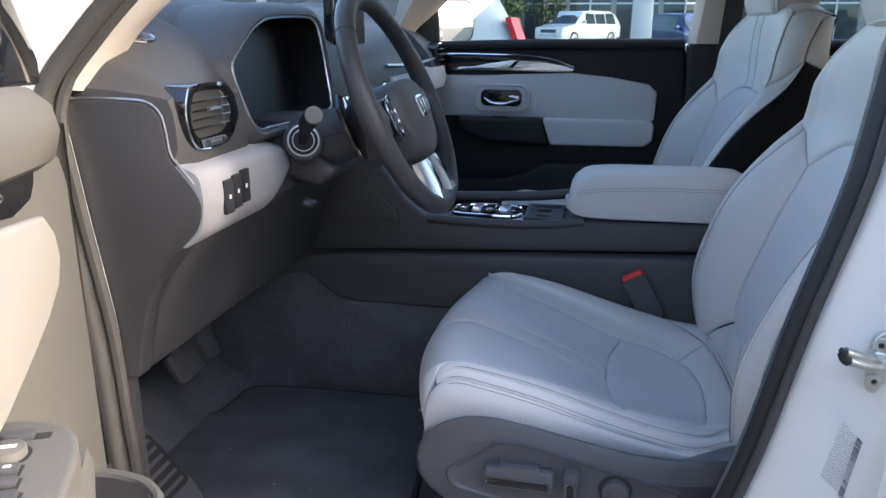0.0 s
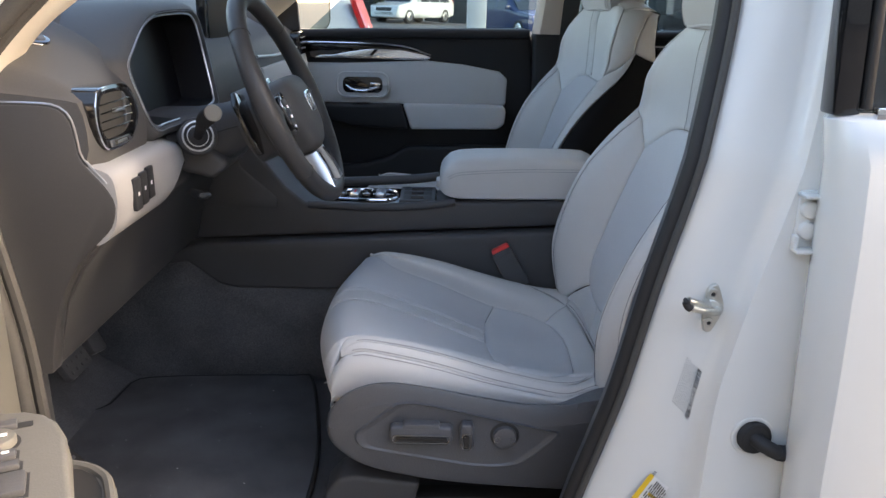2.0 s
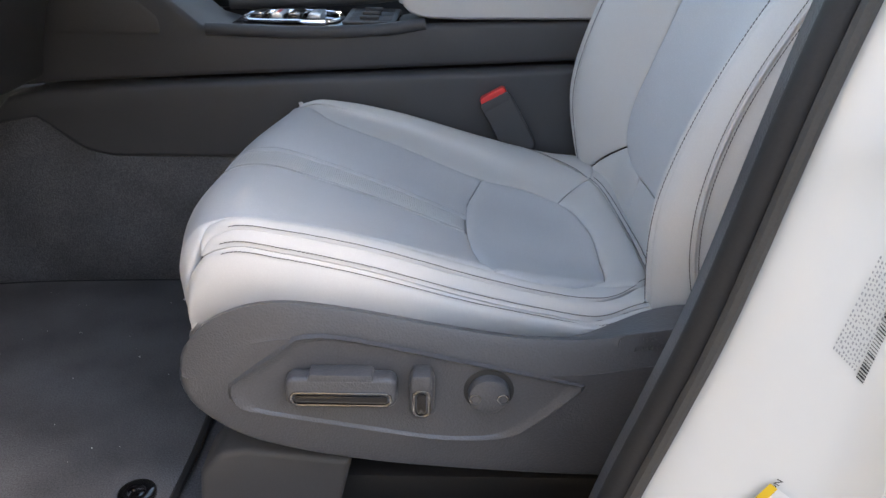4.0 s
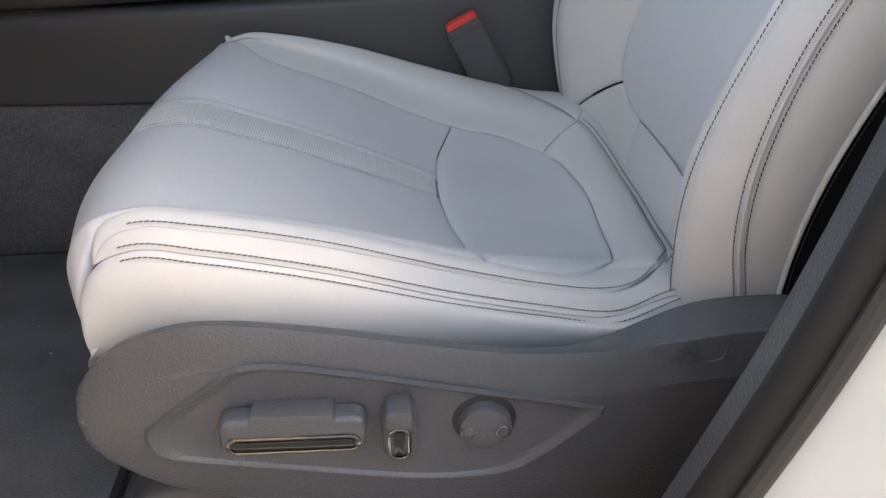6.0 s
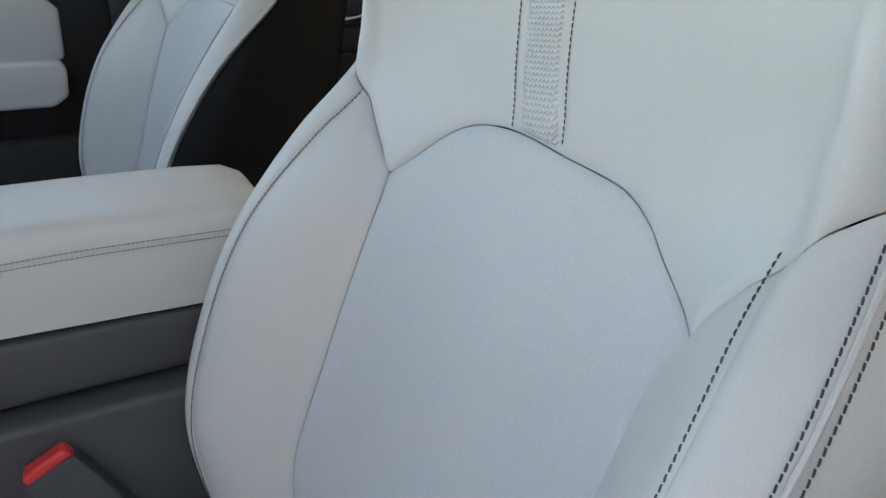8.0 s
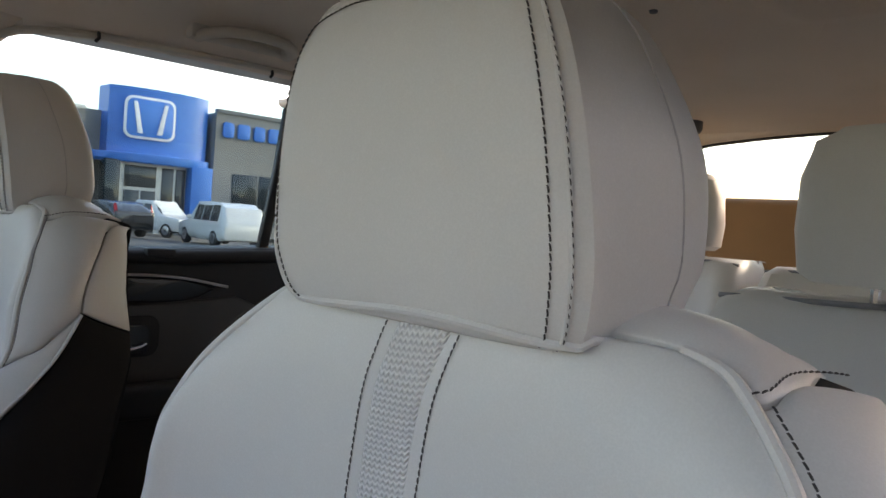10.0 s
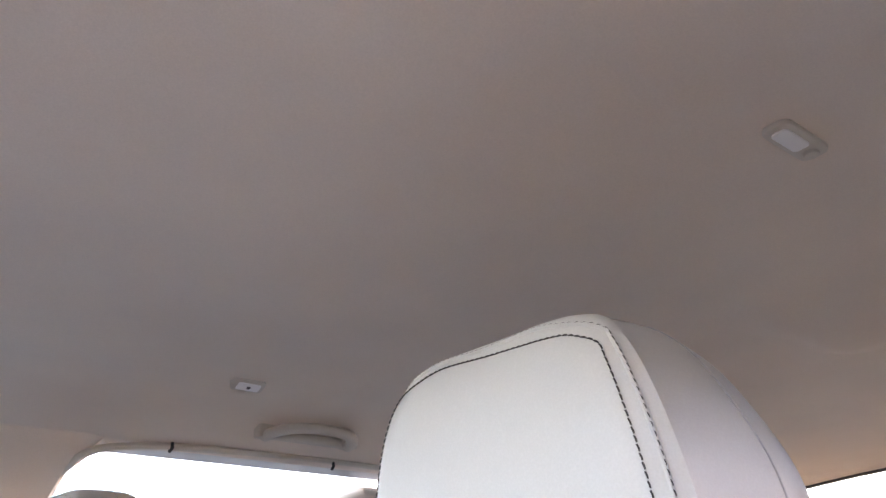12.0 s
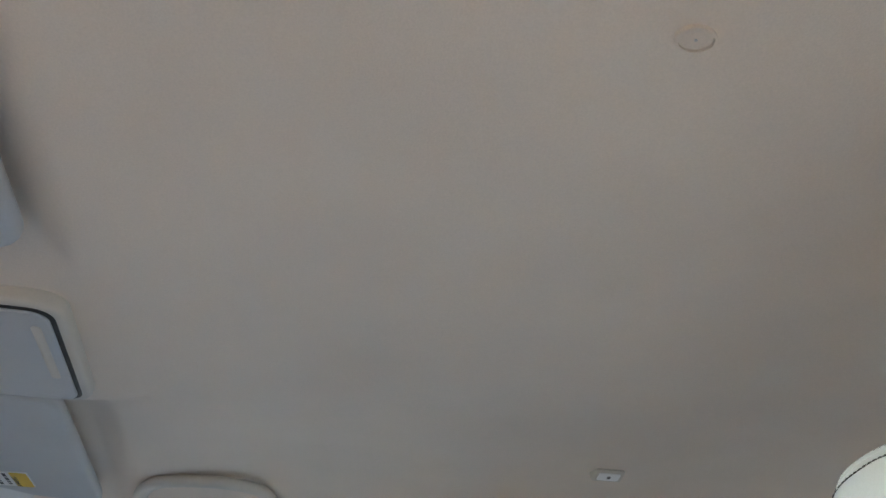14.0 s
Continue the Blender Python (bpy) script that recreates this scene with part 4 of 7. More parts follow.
# the print leans with the pillar
LB = [Vector((.2885, .8302, .8735)), Vector((.2985, .8290, .9546)), Vector((.2614, .8322, .8985)), Vector((.2765, .8310, .9800))]
across = (LB[0] - LB[2]) * .74
bm = text_block("print", (LB[2], LB[3], LB[2] + across), 9, False)
part("print", bm, FAINT, label, smooth=False)
bm = bmesh.new()
for i in range(32):
    f = .01 + .030 * i
    w = random.choice((.008, .013, .019))
    p0, p1 = LB[0].lerp(LB[1], f), LB[0].lerp(LB[1], f + w)
    q = (LB[2] - LB[0]) * .22
    vs = [bm.verts.new(p + Vector((0, -.0004, 0))) for p in (p0, p1, p1 + q, p0 + q)]
    bm.faces.new(vs)
part("bar_code", bm, INK, label, smooth=False)

tyre_label = thing("tyre_label", (0, 0, 0), "yellow and white tyre loading sticker on the pillar", "sticker")
TL = [Vector((.243, .8345, .782)), Vector((.272, .8310, .760)), Vector((.196, .8410, .690)), Vector((.228, .8345, .668))]
bm = bmesh.new()
bm.faces.new([bm.verts.new(p + Vector((0, -.0030, 0))) for p in (TL[0], TL[1], TL[3], TL[2])])
part("sheet", bm, PAPER, tyre_label, smooth=False)
bm = bmesh.new()
for a, b, c, d in ((0, .22, 0, 1), (.45, .9, .25, .85)):
    vs = [bm.verts.new(TL[0] + (TL[1] - TL[0]) * p + (TL[2] - TL[0]) * q + Vector((0, -.0038, 0))) for p, q in ((a, c), (b, c), (b, d), (a, d))]
    bm.faces.new(vs)
part("yellow_field", bm, YELLOW, tyre_label, smooth=False)
bm = text_block("print", (TL[2] + (TL[3] - TL[2]) * .3 + Vector((0, -.0044, 0)), TL[0] + (TL[1] - TL[0]) * .3 + Vector((0, -.0044, 0)), TL[3] + Vector((0, -.0044, 0))), 8, True)
part("print", bm, INK, tyre_label, smooth=False)
txt = bpy.data.curves.new("words", "FONT")
txt.body, txt.size, txt.extrude = "AND LOADING INFORMATION", .0078, .0001
words = new("words", txt)
words.data.materials.append(INK)
bw = (TL[0] - TL[2]).normalized()
bn = Vector((0, -1, 0))
bu = bn.cross(bw).normalized()
m3 = Matrix((bw, -bu if bu.x > 0 else bu, bn)).transposed()
m3.col[1] = bn.cross(bw)
words.matrix_basis = Matrix.Translation(TL[2] + (TL[1] - TL[0]) * .16 + Vector((0, -.0046, 0))) @ m3.to_4x4()
words.parent = tyre_label

# rear door of the driver's side, closed
rear_left = thing("door_rear_left", (0, 0, 0), "white rear door with black window frame, closed", "car door", kind="structure")
part("door_skin", rings([[(x, y, z) for x, y in ((.412 - e, .806), (.400 - e, .790), (.396 - e, .775), (.402 - e, .755 - b), (.42 - e, .735 - b), (.50, .728 - b), (1.40, .728 - b), (1.40, .84), (.43, .84))]
                         for z, e, b in ((.45, -.02, -.02), (.60, -.02, .0), (.78, -.018, .012), (1.0, -.008, .02), (1.182, .0, .022), (1.27, .004, .018), (1.30, .010, .010), (1.318, .012, -.004), (1.325, .006, -.03))]), PAINT, rear_left, "white paint")
part("belt_moulding", prism([(.428, 1.318), (1.40, 1.318), (1.40, 1.338), (.428, 1.335)], "y", .745, .757, .003), CHROME, rear_left, "chrome strip")
part("window_frame", prism([(.386, 1.322), (.418, 1.322), (.402, 1.62), (.372, 1.62)], "y", .762, .80, .004), GLOSS, rear_left, "black window frame")
part("frame_lip", prism([(.418, 1.33), (.428, 1.33), (.412, 1.62), (.402, 1.62)], "y", .757, .775, .002), RUBBER, rear_left)
pane = part("pane", prism([(.42, 1.325), (1.40, 1.325), (1.36, 1.66), (.405, 1.66)], "y", .77, .774), TINTED, rear_left, "tinted glass")
hinge = part("hinge", box(.380, .416, .796, .803, 1.146, 1.224, .003), PAINT, rear_left)
for z in (1.147, 1.219):
    part("lip", box(.378, .416, .776, .802, z - .0025, z + .0025, .002), PAINT, hinge)
part("web", box(.378, .384, .788, .802, 1.147, 1.166, .002), PAINT, hinge)
for x, z in ((.3935, 1.2000), (.3945, 1.1720)):
    part("bolt", disc((x, .797, z), (0, -1, 0), .0118, .009, .004, 24), PAINT, hinge)
boot = thing("cable_boot", (0, 0, 0), "black rubber cable boot between pillar and door", "cable boot")
part("flange", disc((.371, .8035, .866), (0, -1, 0), .0305, .004, .0018, 40, inner=.026), PAINT, boot)
CUP = Matrix.Translation((.372, .802, .866)) @ Vector((.12, -1, .02)).to_track_quat("Z", "Y").to_matrix().to_4x4()
cup = part("cup", moved(disc((0, 0, 0), (0, 0, 1), .0240, .011, .004, 40), CUP), RUBBER, boot)
part("cup_rim", moved(tube([(.0205 * math.cos(a * math.pi / 18), .0205 * math.sin(a * math.pi / 18), .0108) for a in range(36)], .0012, 6, closed=True), CUP), RUBBER, cup)
part("sleeve", tube(curve([(.371, .796, .867), (.379, .785, .863), (.392, .782, .856), (.405, .786, .849), (.425, .795, .842)], 24), [.0105 if i < 14 else .0095 + .002 * (i % 2) for i in range(24)], 16), RUBBER, boot)

# roof and headliner
def liner_height(x, y):
    """The headliner: flat in the middle, bending down to the windows' tops and towards the rear."""
    side = abs(y - MID)
    drop = .040 * smooth_step((side - .46) / .20) ** 1.5
    front = .010 * smooth_step((-.18 - x) / .17)
    rear = .030 * smooth_step((x - 1.05) / .95)
    lip = .015 * smooth_step((x + .165) / .045) * (1 - smooth_step((x + .11) / .24))      # swells behind the sun visors
    fold = y - 1.968 + .69 * (x + .17)
    crease = .005 * smooth_step(fold / .012) * (1 - smooth_step(fold / .28)) * (1 - smooth_step((x + .13) / .12))
    pod = .020 * smooth_step((x - .93) / .10) * (1 - smooth_step((x - 1.16) / .05)) * (1 - smooth_step((abs(y - 1.42) - .05) / .07))      # a shallow duct cover behind the second lamp
    pad = .018 * (1 - smooth_step((abs(y - 1.782) - .122) / .10)) * (1 - smooth_step((x + .125) / .15))      # moulded down to the overhead console
    return 1.768 - drop - front - rear - max(lip, pad) - pod + crease


bm = bmesh.new()
xs, ys = np.concatenate([np.linspace(-.36, .10, 60), np.linspace(.13, 2.0, 64)]), np.linspace(MID - .70, MID + .70, 110)
grid = [[bm.verts.new((x, y, liner_height(x, y))) for x in xs] for y in ys]
upper = [[bm.verts.new((x, y, liner_height(x, y) + .03)) for x in xs] for y in ys]
for g in (grid, upper):
    for a, b in zip(g, g[1:]):
        for i in range(len(xs) - 1):
            bm.faces.new((a[i], a[i + 1], b[i + 1], b[i]))
edge_lo = grid[0] + [r[-1] for r in grid[1:]] + grid[-1][::-1][1:] + [r[0] for r in grid[::-1][1:-1]]
edge_hi = upper[0] + [r[-1] for r in upper[1:]] + upper[-1][::-1][1:] + [r[0] for r in upper[::-1][1:-1]]
for i in range(len(edge_lo)):
    j = (i + 1) % len(edge_lo)
    bm.faces.new((edge_lo[i], edge_lo[j], edge_hi[j], edge_hi[i]))
solo("ceiling", bm, LINER, "warm grey woven headliner under the car's roof", "headliner", kind="structure")
solo("roof", rings([[(x, y, 1.815 - .05 * smooth_step((abs(y - MID) - .4) / .4) - .03 * smooth_step((x - 1.2) / 1.2) - .05 * smooth_step((-.1 - x) / .3)) for y in np.linspace(MID - .80, MID + .80, 24)] + [(x, y, 1.80 - .07 * smooth_step((abs(y - MID) - .4) / .4) - .03 * smooth_step((x - 1.2) / 1.2) - .05 * smooth_step((-.1 - x) / .3)) for y in np.linspace(MID + .78, MID - .78, 24)] for x in np.linspace(-.42, 2.06, 30)]),
     PAINT, "white car roof", "car roof", kind="structure")
for s, nm in ((-1, "roof_rail_left"), (1, "roof_rail_right")):
    side = MID + s * .715
    solo(nm, prism([(side - .02, 1.752), (side + .0, 1.750), (side + .05, 1.752), (side + .08, 1.765), (side + .02, 1.81), (side - .02, 1.79)] if s > 0 else [(side - .05, 1.70), (side - .03, 1.675), (side + .03, 1.675), (side + .045, 1.70), (side + .03, 1.77), (side - .02, 1.80)], "x", -.20, 2.35, .006), PAINT if s < 0 else LINER, "roof side rail above the doors", "roof rail", kind="structure")

# passenger's side: two doors, pillar, glass
def far(y):
    return 2 * MID - y


# body, cap and pockets carry the far side's deep shade in their colour
door_p = thing("door_front_right", (0, 0, 0), "dark front passenger door with pale padded insert, closed", "car door", kind="structure")
D = 2.60
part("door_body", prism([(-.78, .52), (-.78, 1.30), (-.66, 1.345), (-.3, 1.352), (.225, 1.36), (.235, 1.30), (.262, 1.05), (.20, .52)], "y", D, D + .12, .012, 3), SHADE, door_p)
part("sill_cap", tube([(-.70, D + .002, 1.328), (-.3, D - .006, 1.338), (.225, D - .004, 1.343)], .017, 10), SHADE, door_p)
pale_line = [(-.66, 1.235), (-.42, 1.236), (-.125, 1.248), (.0, 1.236), (.125, 1.214), (.152, 1.19), (.150, 1.10), (.138, 1.095), (-.66, 1.098)]
part("insert", prism(pale_line, "y", D - .016, D + .01, .007, 3), PALE, door_p, "pale grey padded door insert")
part("arm_pad", prism([(-.215, 1.100), (.138, 1.100), (.150, 1.085), (.146, 1.035), (.12, 1.016), (-.185, 1.012)], "y", D - .055, D - .0, .012, 4), PALE, door_p, "pale grey padded armrest")
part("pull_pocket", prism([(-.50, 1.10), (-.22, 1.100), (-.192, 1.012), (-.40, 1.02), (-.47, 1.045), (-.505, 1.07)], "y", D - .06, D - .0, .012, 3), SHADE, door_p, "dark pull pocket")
part("window_switch", box(-.39, -.33, D - .052, D - .02, 1.098, 1.104, .002), GLOSS, door_p)
part("gloss_strip", prism([(-.70, 1.252), (-.70, 1.300), (-.42, 1.300), (-.22, 1.293), (-.125, 1.272), (-.118, 1.262), (-.14, 1.254)], "y", D - .014, D + .005, .004, 3), GLOSS, door_p, "gloss black trim strip")
part("chrome_line", tube(curve([(-.70, D - .016, 1.305), (-.42, D - .016, 1.305), (-.22, D - .016, 1.297), (-.118, D - .015, 1.267)], 24), .0035, 8), CHROME, door_p, "chrome line")
part("chrome_spear", prism([(-.53, 1.252), (-.505, 1.263), (-.455, 1.265), (-.41, 1.275), (-.327, 1.287), (-.224, 1.285), (-.15, 1.272), (-.115, 1.260), (-.13, 1.250), (-.222, 1.250), (-.336, 1.253), (-.432, 1.254)], "y", D - .0185, D - .012, .003, 3), CHROME, door_p, "bright chrome spear")
part("spear_gap", prism([(-.335, 1.262), (-.315, 1.284), (-.300, 1.284), (-.322, 1.262)], "y", D - .0192, D - .0180), GLOSS, door_p, smooth=False)
part("bezel_rim", tube([(x, D - .024, z) for x, z in rounded(.180, .084, .030, 6, -.357, 1.163)], .004, 8, closed=True, up=(0, 1, 0)), PALE, door_p)
bezel = part("handle_bezel", prism(rounded(.175, .080, .028, 6, -.357, 1.163), "y", D - .024, D - .014, .004, 3), PALE, door_p)
part("cup", prism(rounded(.140, .055, .02, 6, -.357, 1.163), "y", D - .0262, D - .0235, .001), GLOSS, bezel)
part("handle", tube(curve([(-.415, D - .028, 1.163), (-.39, D - .033, 1.148), (-.355, D - .036, 1.144), (-.32, D - .034, 1.150), (-.298, D - .030, 1.156)], 20), [.004 + .004 * math.sin(math.pi * i / 19) for i in range(20)], 10, .7), CHROME, bezel, "chrome handle")
part("lock_lever", box(-.33, -.295, D - .034, D - .027, 1.155, 1.172, .003), CHROME, bezel)
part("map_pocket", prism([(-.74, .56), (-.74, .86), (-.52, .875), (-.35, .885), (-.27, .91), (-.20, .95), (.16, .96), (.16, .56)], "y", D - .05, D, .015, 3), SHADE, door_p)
glass_p = part("pane", prism([(-.56, 1.335), (.225, 1.345), (.215, 1.69), (-.02, 1.695), (-.24, 1.62)], "y", D + .035, D + .040), GLASS, door_p, "clear window glass")
glass_p.visible_shadow = False

pillar_p = thing("far_middle_pillar", (0, 0, 0), "passenger side door pillar, darkened below and pale above", "car pillar", kind="structure")
part("upper_trim", rings([[(x, y - max(z - 1.34, 0) * .42, z) for x, y in ((.235 + dx, D + .02), (.238 + dx, D - .02), (.255 + dx, D - .045), (.33 + fx, D - .05), (.36 + fx, D - .04), (.375 + fx, D + .02))] for z, dx, fx in ((1.345, 0, 0), (1.42, .006, .008), (1.52, .012, .02), (1.62, .012, .035), (1.68, .008, .052), (1.73, -.02, .10))]), LINER, pillar_p, "pale upper trim")
part("lower_trim", prism([(.262, .50), (.235, 1.345), (.375, 1.345), (.40, .5)], "y", D - .045, D + .06, .012, 3), SHADE, pillar_p, "lower trim, coloured darker for shade")
belt_p = thing("seat_belt", (0, 0, 0), "black seat belt hanging from the passenger pillar", "seat belt")
web = curve([(.345, D - .165, 1.56), (.345, D - .135, 1.46), (.342, D - .11, 1.36), (.335, D - .085, 1.15), (.325, D - .08, .85)], 24)
part("webbing", rings([[(x + o, y + t, z) for o, t in ((-.027, 0), (.027, 0), (.027, .002), (-.027, .002))] for x, y, z in web]), RUBBER, belt_p)
part("guide", prism(rounded(.085, .05, .02, 5, .345, 1.55), "y", D - .185, D - .160, .006), PILLAR, belt_p, "pale plastic guide loop")

door_r = thing("door_rear_right", (0, 0, 0), "dark rear passenger door with chrome handle, closed", "car door", kind="structure")
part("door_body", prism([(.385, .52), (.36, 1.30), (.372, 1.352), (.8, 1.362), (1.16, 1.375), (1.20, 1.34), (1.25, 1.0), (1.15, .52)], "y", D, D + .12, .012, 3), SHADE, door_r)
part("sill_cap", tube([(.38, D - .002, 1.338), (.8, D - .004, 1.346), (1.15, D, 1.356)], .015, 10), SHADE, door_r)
part("gloss_strip", prism([(.42, 1.300), (.70, 1.306), (.82, 1.300), (.90, 1.281), (.86, 1.262), (.82, 1.254), (.42, 1.25)], "y", D - .014, D + .005, .004, 3), GLOSS, door_r)
part("chrome_line", tube(curve([(.42, D - .016, 1.302), (.70, D - .016, 1.309), (.82, D - .016, 1.303), (.925, D - .015, 1.284)], 20), .003, 8), SATIN, door_r)
part("insert", prism([(.42, 1.24), (.80, 1.25), (.95, 1.262), (1.05, 1.22), (1.06, 1.09), (.42, 1.08)], "y", D - .012, D + .01, .006, 3), SOFT, door_r, "dark grey padded insert")
bezel = part("handle_bezel", prism(rounded(.15, .085, .025, 6, .705, 1.184), "y", D - .020, D - .010, .004, 3), SHADE, door_r)
part("cup", prism(rounded(.115, .06, .018, 6, .70, 1.178), "y", D - .0225, D - .0195, .001), GLOSS, bezel)
part("handle", tube(curve([(.655, D - .024, 1.170), (.69, D - .03, 1.160), (.73, D - .03, 1.163), (.75, D - .026, 1.170)], 16), [.004 + .004 * math.sin(math.pi * i / 15) for i in range(16)], 10, .7), CHROME, bezel, "chrome handle")
part("lock_lever", box(.67, .705, D - .027, D - .021, 1.182, 1.198, .003), RED, bezel, "red lock mark")
part("arm_rest", prism([(.40, 1.085), (.95, 1.09), (1.0, 1.06), (.95, 1.02), (.40, 1.02)], "y", D - .055, D, .012, 3), SHADE, door_r)
part("shade_hook", box(.74, .80, D - .03, D - .004, 1.346, 1.364, .005), SHADE, door_r)
for nm, line in (("pane", [(.395, 1.345), (1.018, 1.36), (1.068, 1.70), (.44, 1.69), (.405, 1.66)]), ("quarter_pane", [(1.042, 1.37), (1.20, 1.375), (1.14, 1.62), (1.088, 1.68)])):
    g = part(nm, prism(line, "y", D + .035, D + .040), GLASS, door_r, "window glass")
    g.visible_shadow = False
part("division_bar", prism([(1.016, 1.355), (1.042, 1.36), (1.072, 1.55), (1.09, 1.70), (1.066, 1.70), (1.048, 1.55)], "y", D + .03, D + .05, .004), RUBBER, door_r, "slanting black division bar")
part("frame_top", tube(curve([(.375, D + .02, 1.35), (.384, D - .10, 1.595), (.408, D - .165, 1.670), (.465, D - .203, 1.712), (.70, D - .218, 1.728), (1.0, D - .218, 1.728), (1.25, D - .2, 1.71)], 40), .007, 8), PILLAR, door_r)
for x in (.566, .884):
    part("shade_clip", tube([(x, D - .222, 1.728), (x, D - .226, 1.718), (x - .006, D - .230, 1.711)], .003, 6), RUBBER, door_r)
solo("rear_side_trim", prism([(1.20, .52), (1.26, 1.0), (1.21, 1.37), (1.90, 1.40), (1.98, 1.64), (1.06, 1.70), (1.05, 1.72), (2.38, 1.68), (2.40, .62)], "y", D - .06, D + .06, .01), LINER, "pale trim beside the third row of seats", "trim panel", kind="structure")
solo("rear_side_trim_left", prism([(1.20, .52), (1.26, 1.0), (1.21, 1.37), (1.90, 1.40), (1.98, 1.64), (1.06, 1.70), (1.05, 1.72), (2.38, 1.68), (2.40, .62)], "y", far(D) - .06, far(D) + .06, .01), LINER, "pale trim beside the third row of seats", "trim panel", kind="structure")
solo("rear_door_trim", prism([(.40, .52), (.36, 1.30), (.372, 1.352), (1.16, 1.375), (1.25, 1.0), (1.15, .52)], "y", .85, .90, .01), DARK, "dark inner panel of the rear door", "trim panel", kind="structure")

# windscreen, tailgate
screen = solo("windscreen", rings([[(-.345, y, 1.742 - .04 * ((y - MID) / .7) ** 2) for y in np.linspace(MID - .66, MID + .66, 20)] + [(-.35, y, 1.748 - .04 * ((y - MID) / .7) ** 2) for y in np.linspace(MID + .66, MID - .66, 20)],
                                   [(-1.32 + .10 * ((y - MID) / .7) ** 2, y, 1.39) for y in np.linspace(MID - .78, MID + .78, 20)] + [(-1.325 + .10 * ((y - MID) / .7) ** 2, y, 1.395) for y in np.linspace(MID + .78, MID - .78, 20)]]), CLEAR, "clear windscreen", "windscreen", kind="structure")
screen.visible_shadow = False
bonnet = [[(x, MID + y, z - .06 * (y / .8) ** 2) for y in np.linspace(-.86, .86, 15)] for x, z in ((-1.30, 1.36), (-1.36, 1.345), (-1.7, 1.30), (-2.1, 1.24), (-2.4, 1.16), (-2.5, 1.05), (-2.52, .6))]
solo("bonnet", rings([r + [(x + .03, y, z - .03) for x, y, z in r[::-1]] for r in bonnet]), PAINT, "white bonnet before the windscreen", "car bonnet", kind="structure")
gate = thing("tailgate", (0, 0, 0), "closed tailgate with brown lower trim and wide rear window", "tailgate", kind="structure")
part("lower_trim", prism([(2.22, .62), (2.19, 1.20), (2.165, 1.580), (2.20, 1.592), (2.45, 1.5), (2.5, .62)], "y", MID - .66, MID + .66, .012), BROWN, gate, "brown lower trim")
# the surround slopes forward to its rounded top
hole = curve([(-.53, 1.588), (-.50, 1.63), (-.452, 1.672), (-.405, 1.705), (-.30, 1.722), (0, 1.736), (.30, 1.722), (.405, 1.705), (.452, 1.672), (.50, 1.63), (.53, 1.588)], 60)
rim = curve([(-.80, 1.45), (-.80, 1.60), (-.78, 1.70), (-.70, 1.775), (-.40, 1.80), (0, 1.81), (.40, 1.80), (.70, 1.775), (.78, 1.70), (.80, 1.60), (.80, 1.45)], 60)
slope = [[(2.0 + (1.736 - z) * 1.12 + dx, MID + y, z) for y, z in line] for line, dx in ((rim, -.03), (hole * (1.06, 1) + (0, .006), -.03), (hole * (1.02, 1) + (0, .002), -.022), (hole, .0), (hole, .03), (rim, .03))]
part("window_surround", rings(slope, closed=False), LINER, gate, "warm grey trim round the rear window")
part("window_seal", tube([(2.005 + (1.736 - z) * 1.12, MID + y, z) for y, z in hole * .992 + (0, .013)], .006, 8, up=(1, 0, 0)), RUBBER, gate)
glass_line = [(-.70, 1.50), (-.62, 1.64), (-.45, 1.735), (0, 1.77), (.45, 1.735), (.62, 1.64), (.70, 1.50)]
g = part("pane", rings([[(2.05 + (1.736 - z) * 1.12 + dx, MID + y, z) for y, z in glass_line] for dx in (0, .005)]), GLASS, gate, "rear window glass")
g.visible_shadow = False
knob = solo("belt_outlet", disc((1.79, 2.02, 1.742), (0, 0, -1), .035, .030, .012, 24), DARK, "dark centre seat belt outlet in the headliner", "belt outlet")


# ---- headliner fittings ----
def grab_handle(name, x0, x1, y, z, deep):
    """A loop folded flat against the cloth, bowed towards the middle of the car."""
    ob = thing(name, (0, 0, 0), "beige folding grab handle on the headliner", "grab handle", "grab handles")
    s = 1 if y > MID else -1
    path = [(x0, y + s * deep * .6, z - .012), (x0 + .008, y + s * deep * .1, z - .008), (x0 + .035, y - s * deep * .32, z - .004), ((x0 + x1) / 2, y - s * deep * .45, z - .002), (x1 - .035, y - s * deep * .32, z - .004), (x1 - .008, y + s * deep * .1, z - .008), (x1, y + s * deep * .6, z - .012)]
    part("grip", tube(curve(path, 50), [.0115] * 50, 14, .8), PILLAR, ob)
    part("hinge_bar", tube([(x0, y + s * deep * .62, z - .006), (x1, y + s * deep * .62, z - .006)], .010, 10), PILLAR, ob)
    for x in (x0, x1):
        part("bracket", box(x - .016, x + .016, y + s * deep * .6 - .014, y + s * deep * .6 + .014, z - .016, z + .022, .005), PILLAR, ob)
    return ob


grab_handle("grab_handle", .70, .87, 2.265, 1.752, .06)
grab_handle("grab_handle", -.120, .085, 2.276, 1.748, .10)
grab_handle("grab_handle", .80, .96, 1.225, 1.752, .06)

lamp = thing("reading_lamp", (0, 0, 0), "small pale reading lamp set in the headliner", "reading lamp")
part("bezel", prism(rounded(.066, .024, .008, 5, .650, 1.267), "z", 1.7625, 1.7685, .002), PILLAR, lamp)
part("lens", prism(rounded(.036, .014, .004, 5, .641, 1.267), "z", 1.7605, 1.763, .001), LENS, lamp)
part("button", disc((.672, 1.267, 1.7625), (0, 0, -1), .006, .003, .001, 20), PILLAR, lamp)

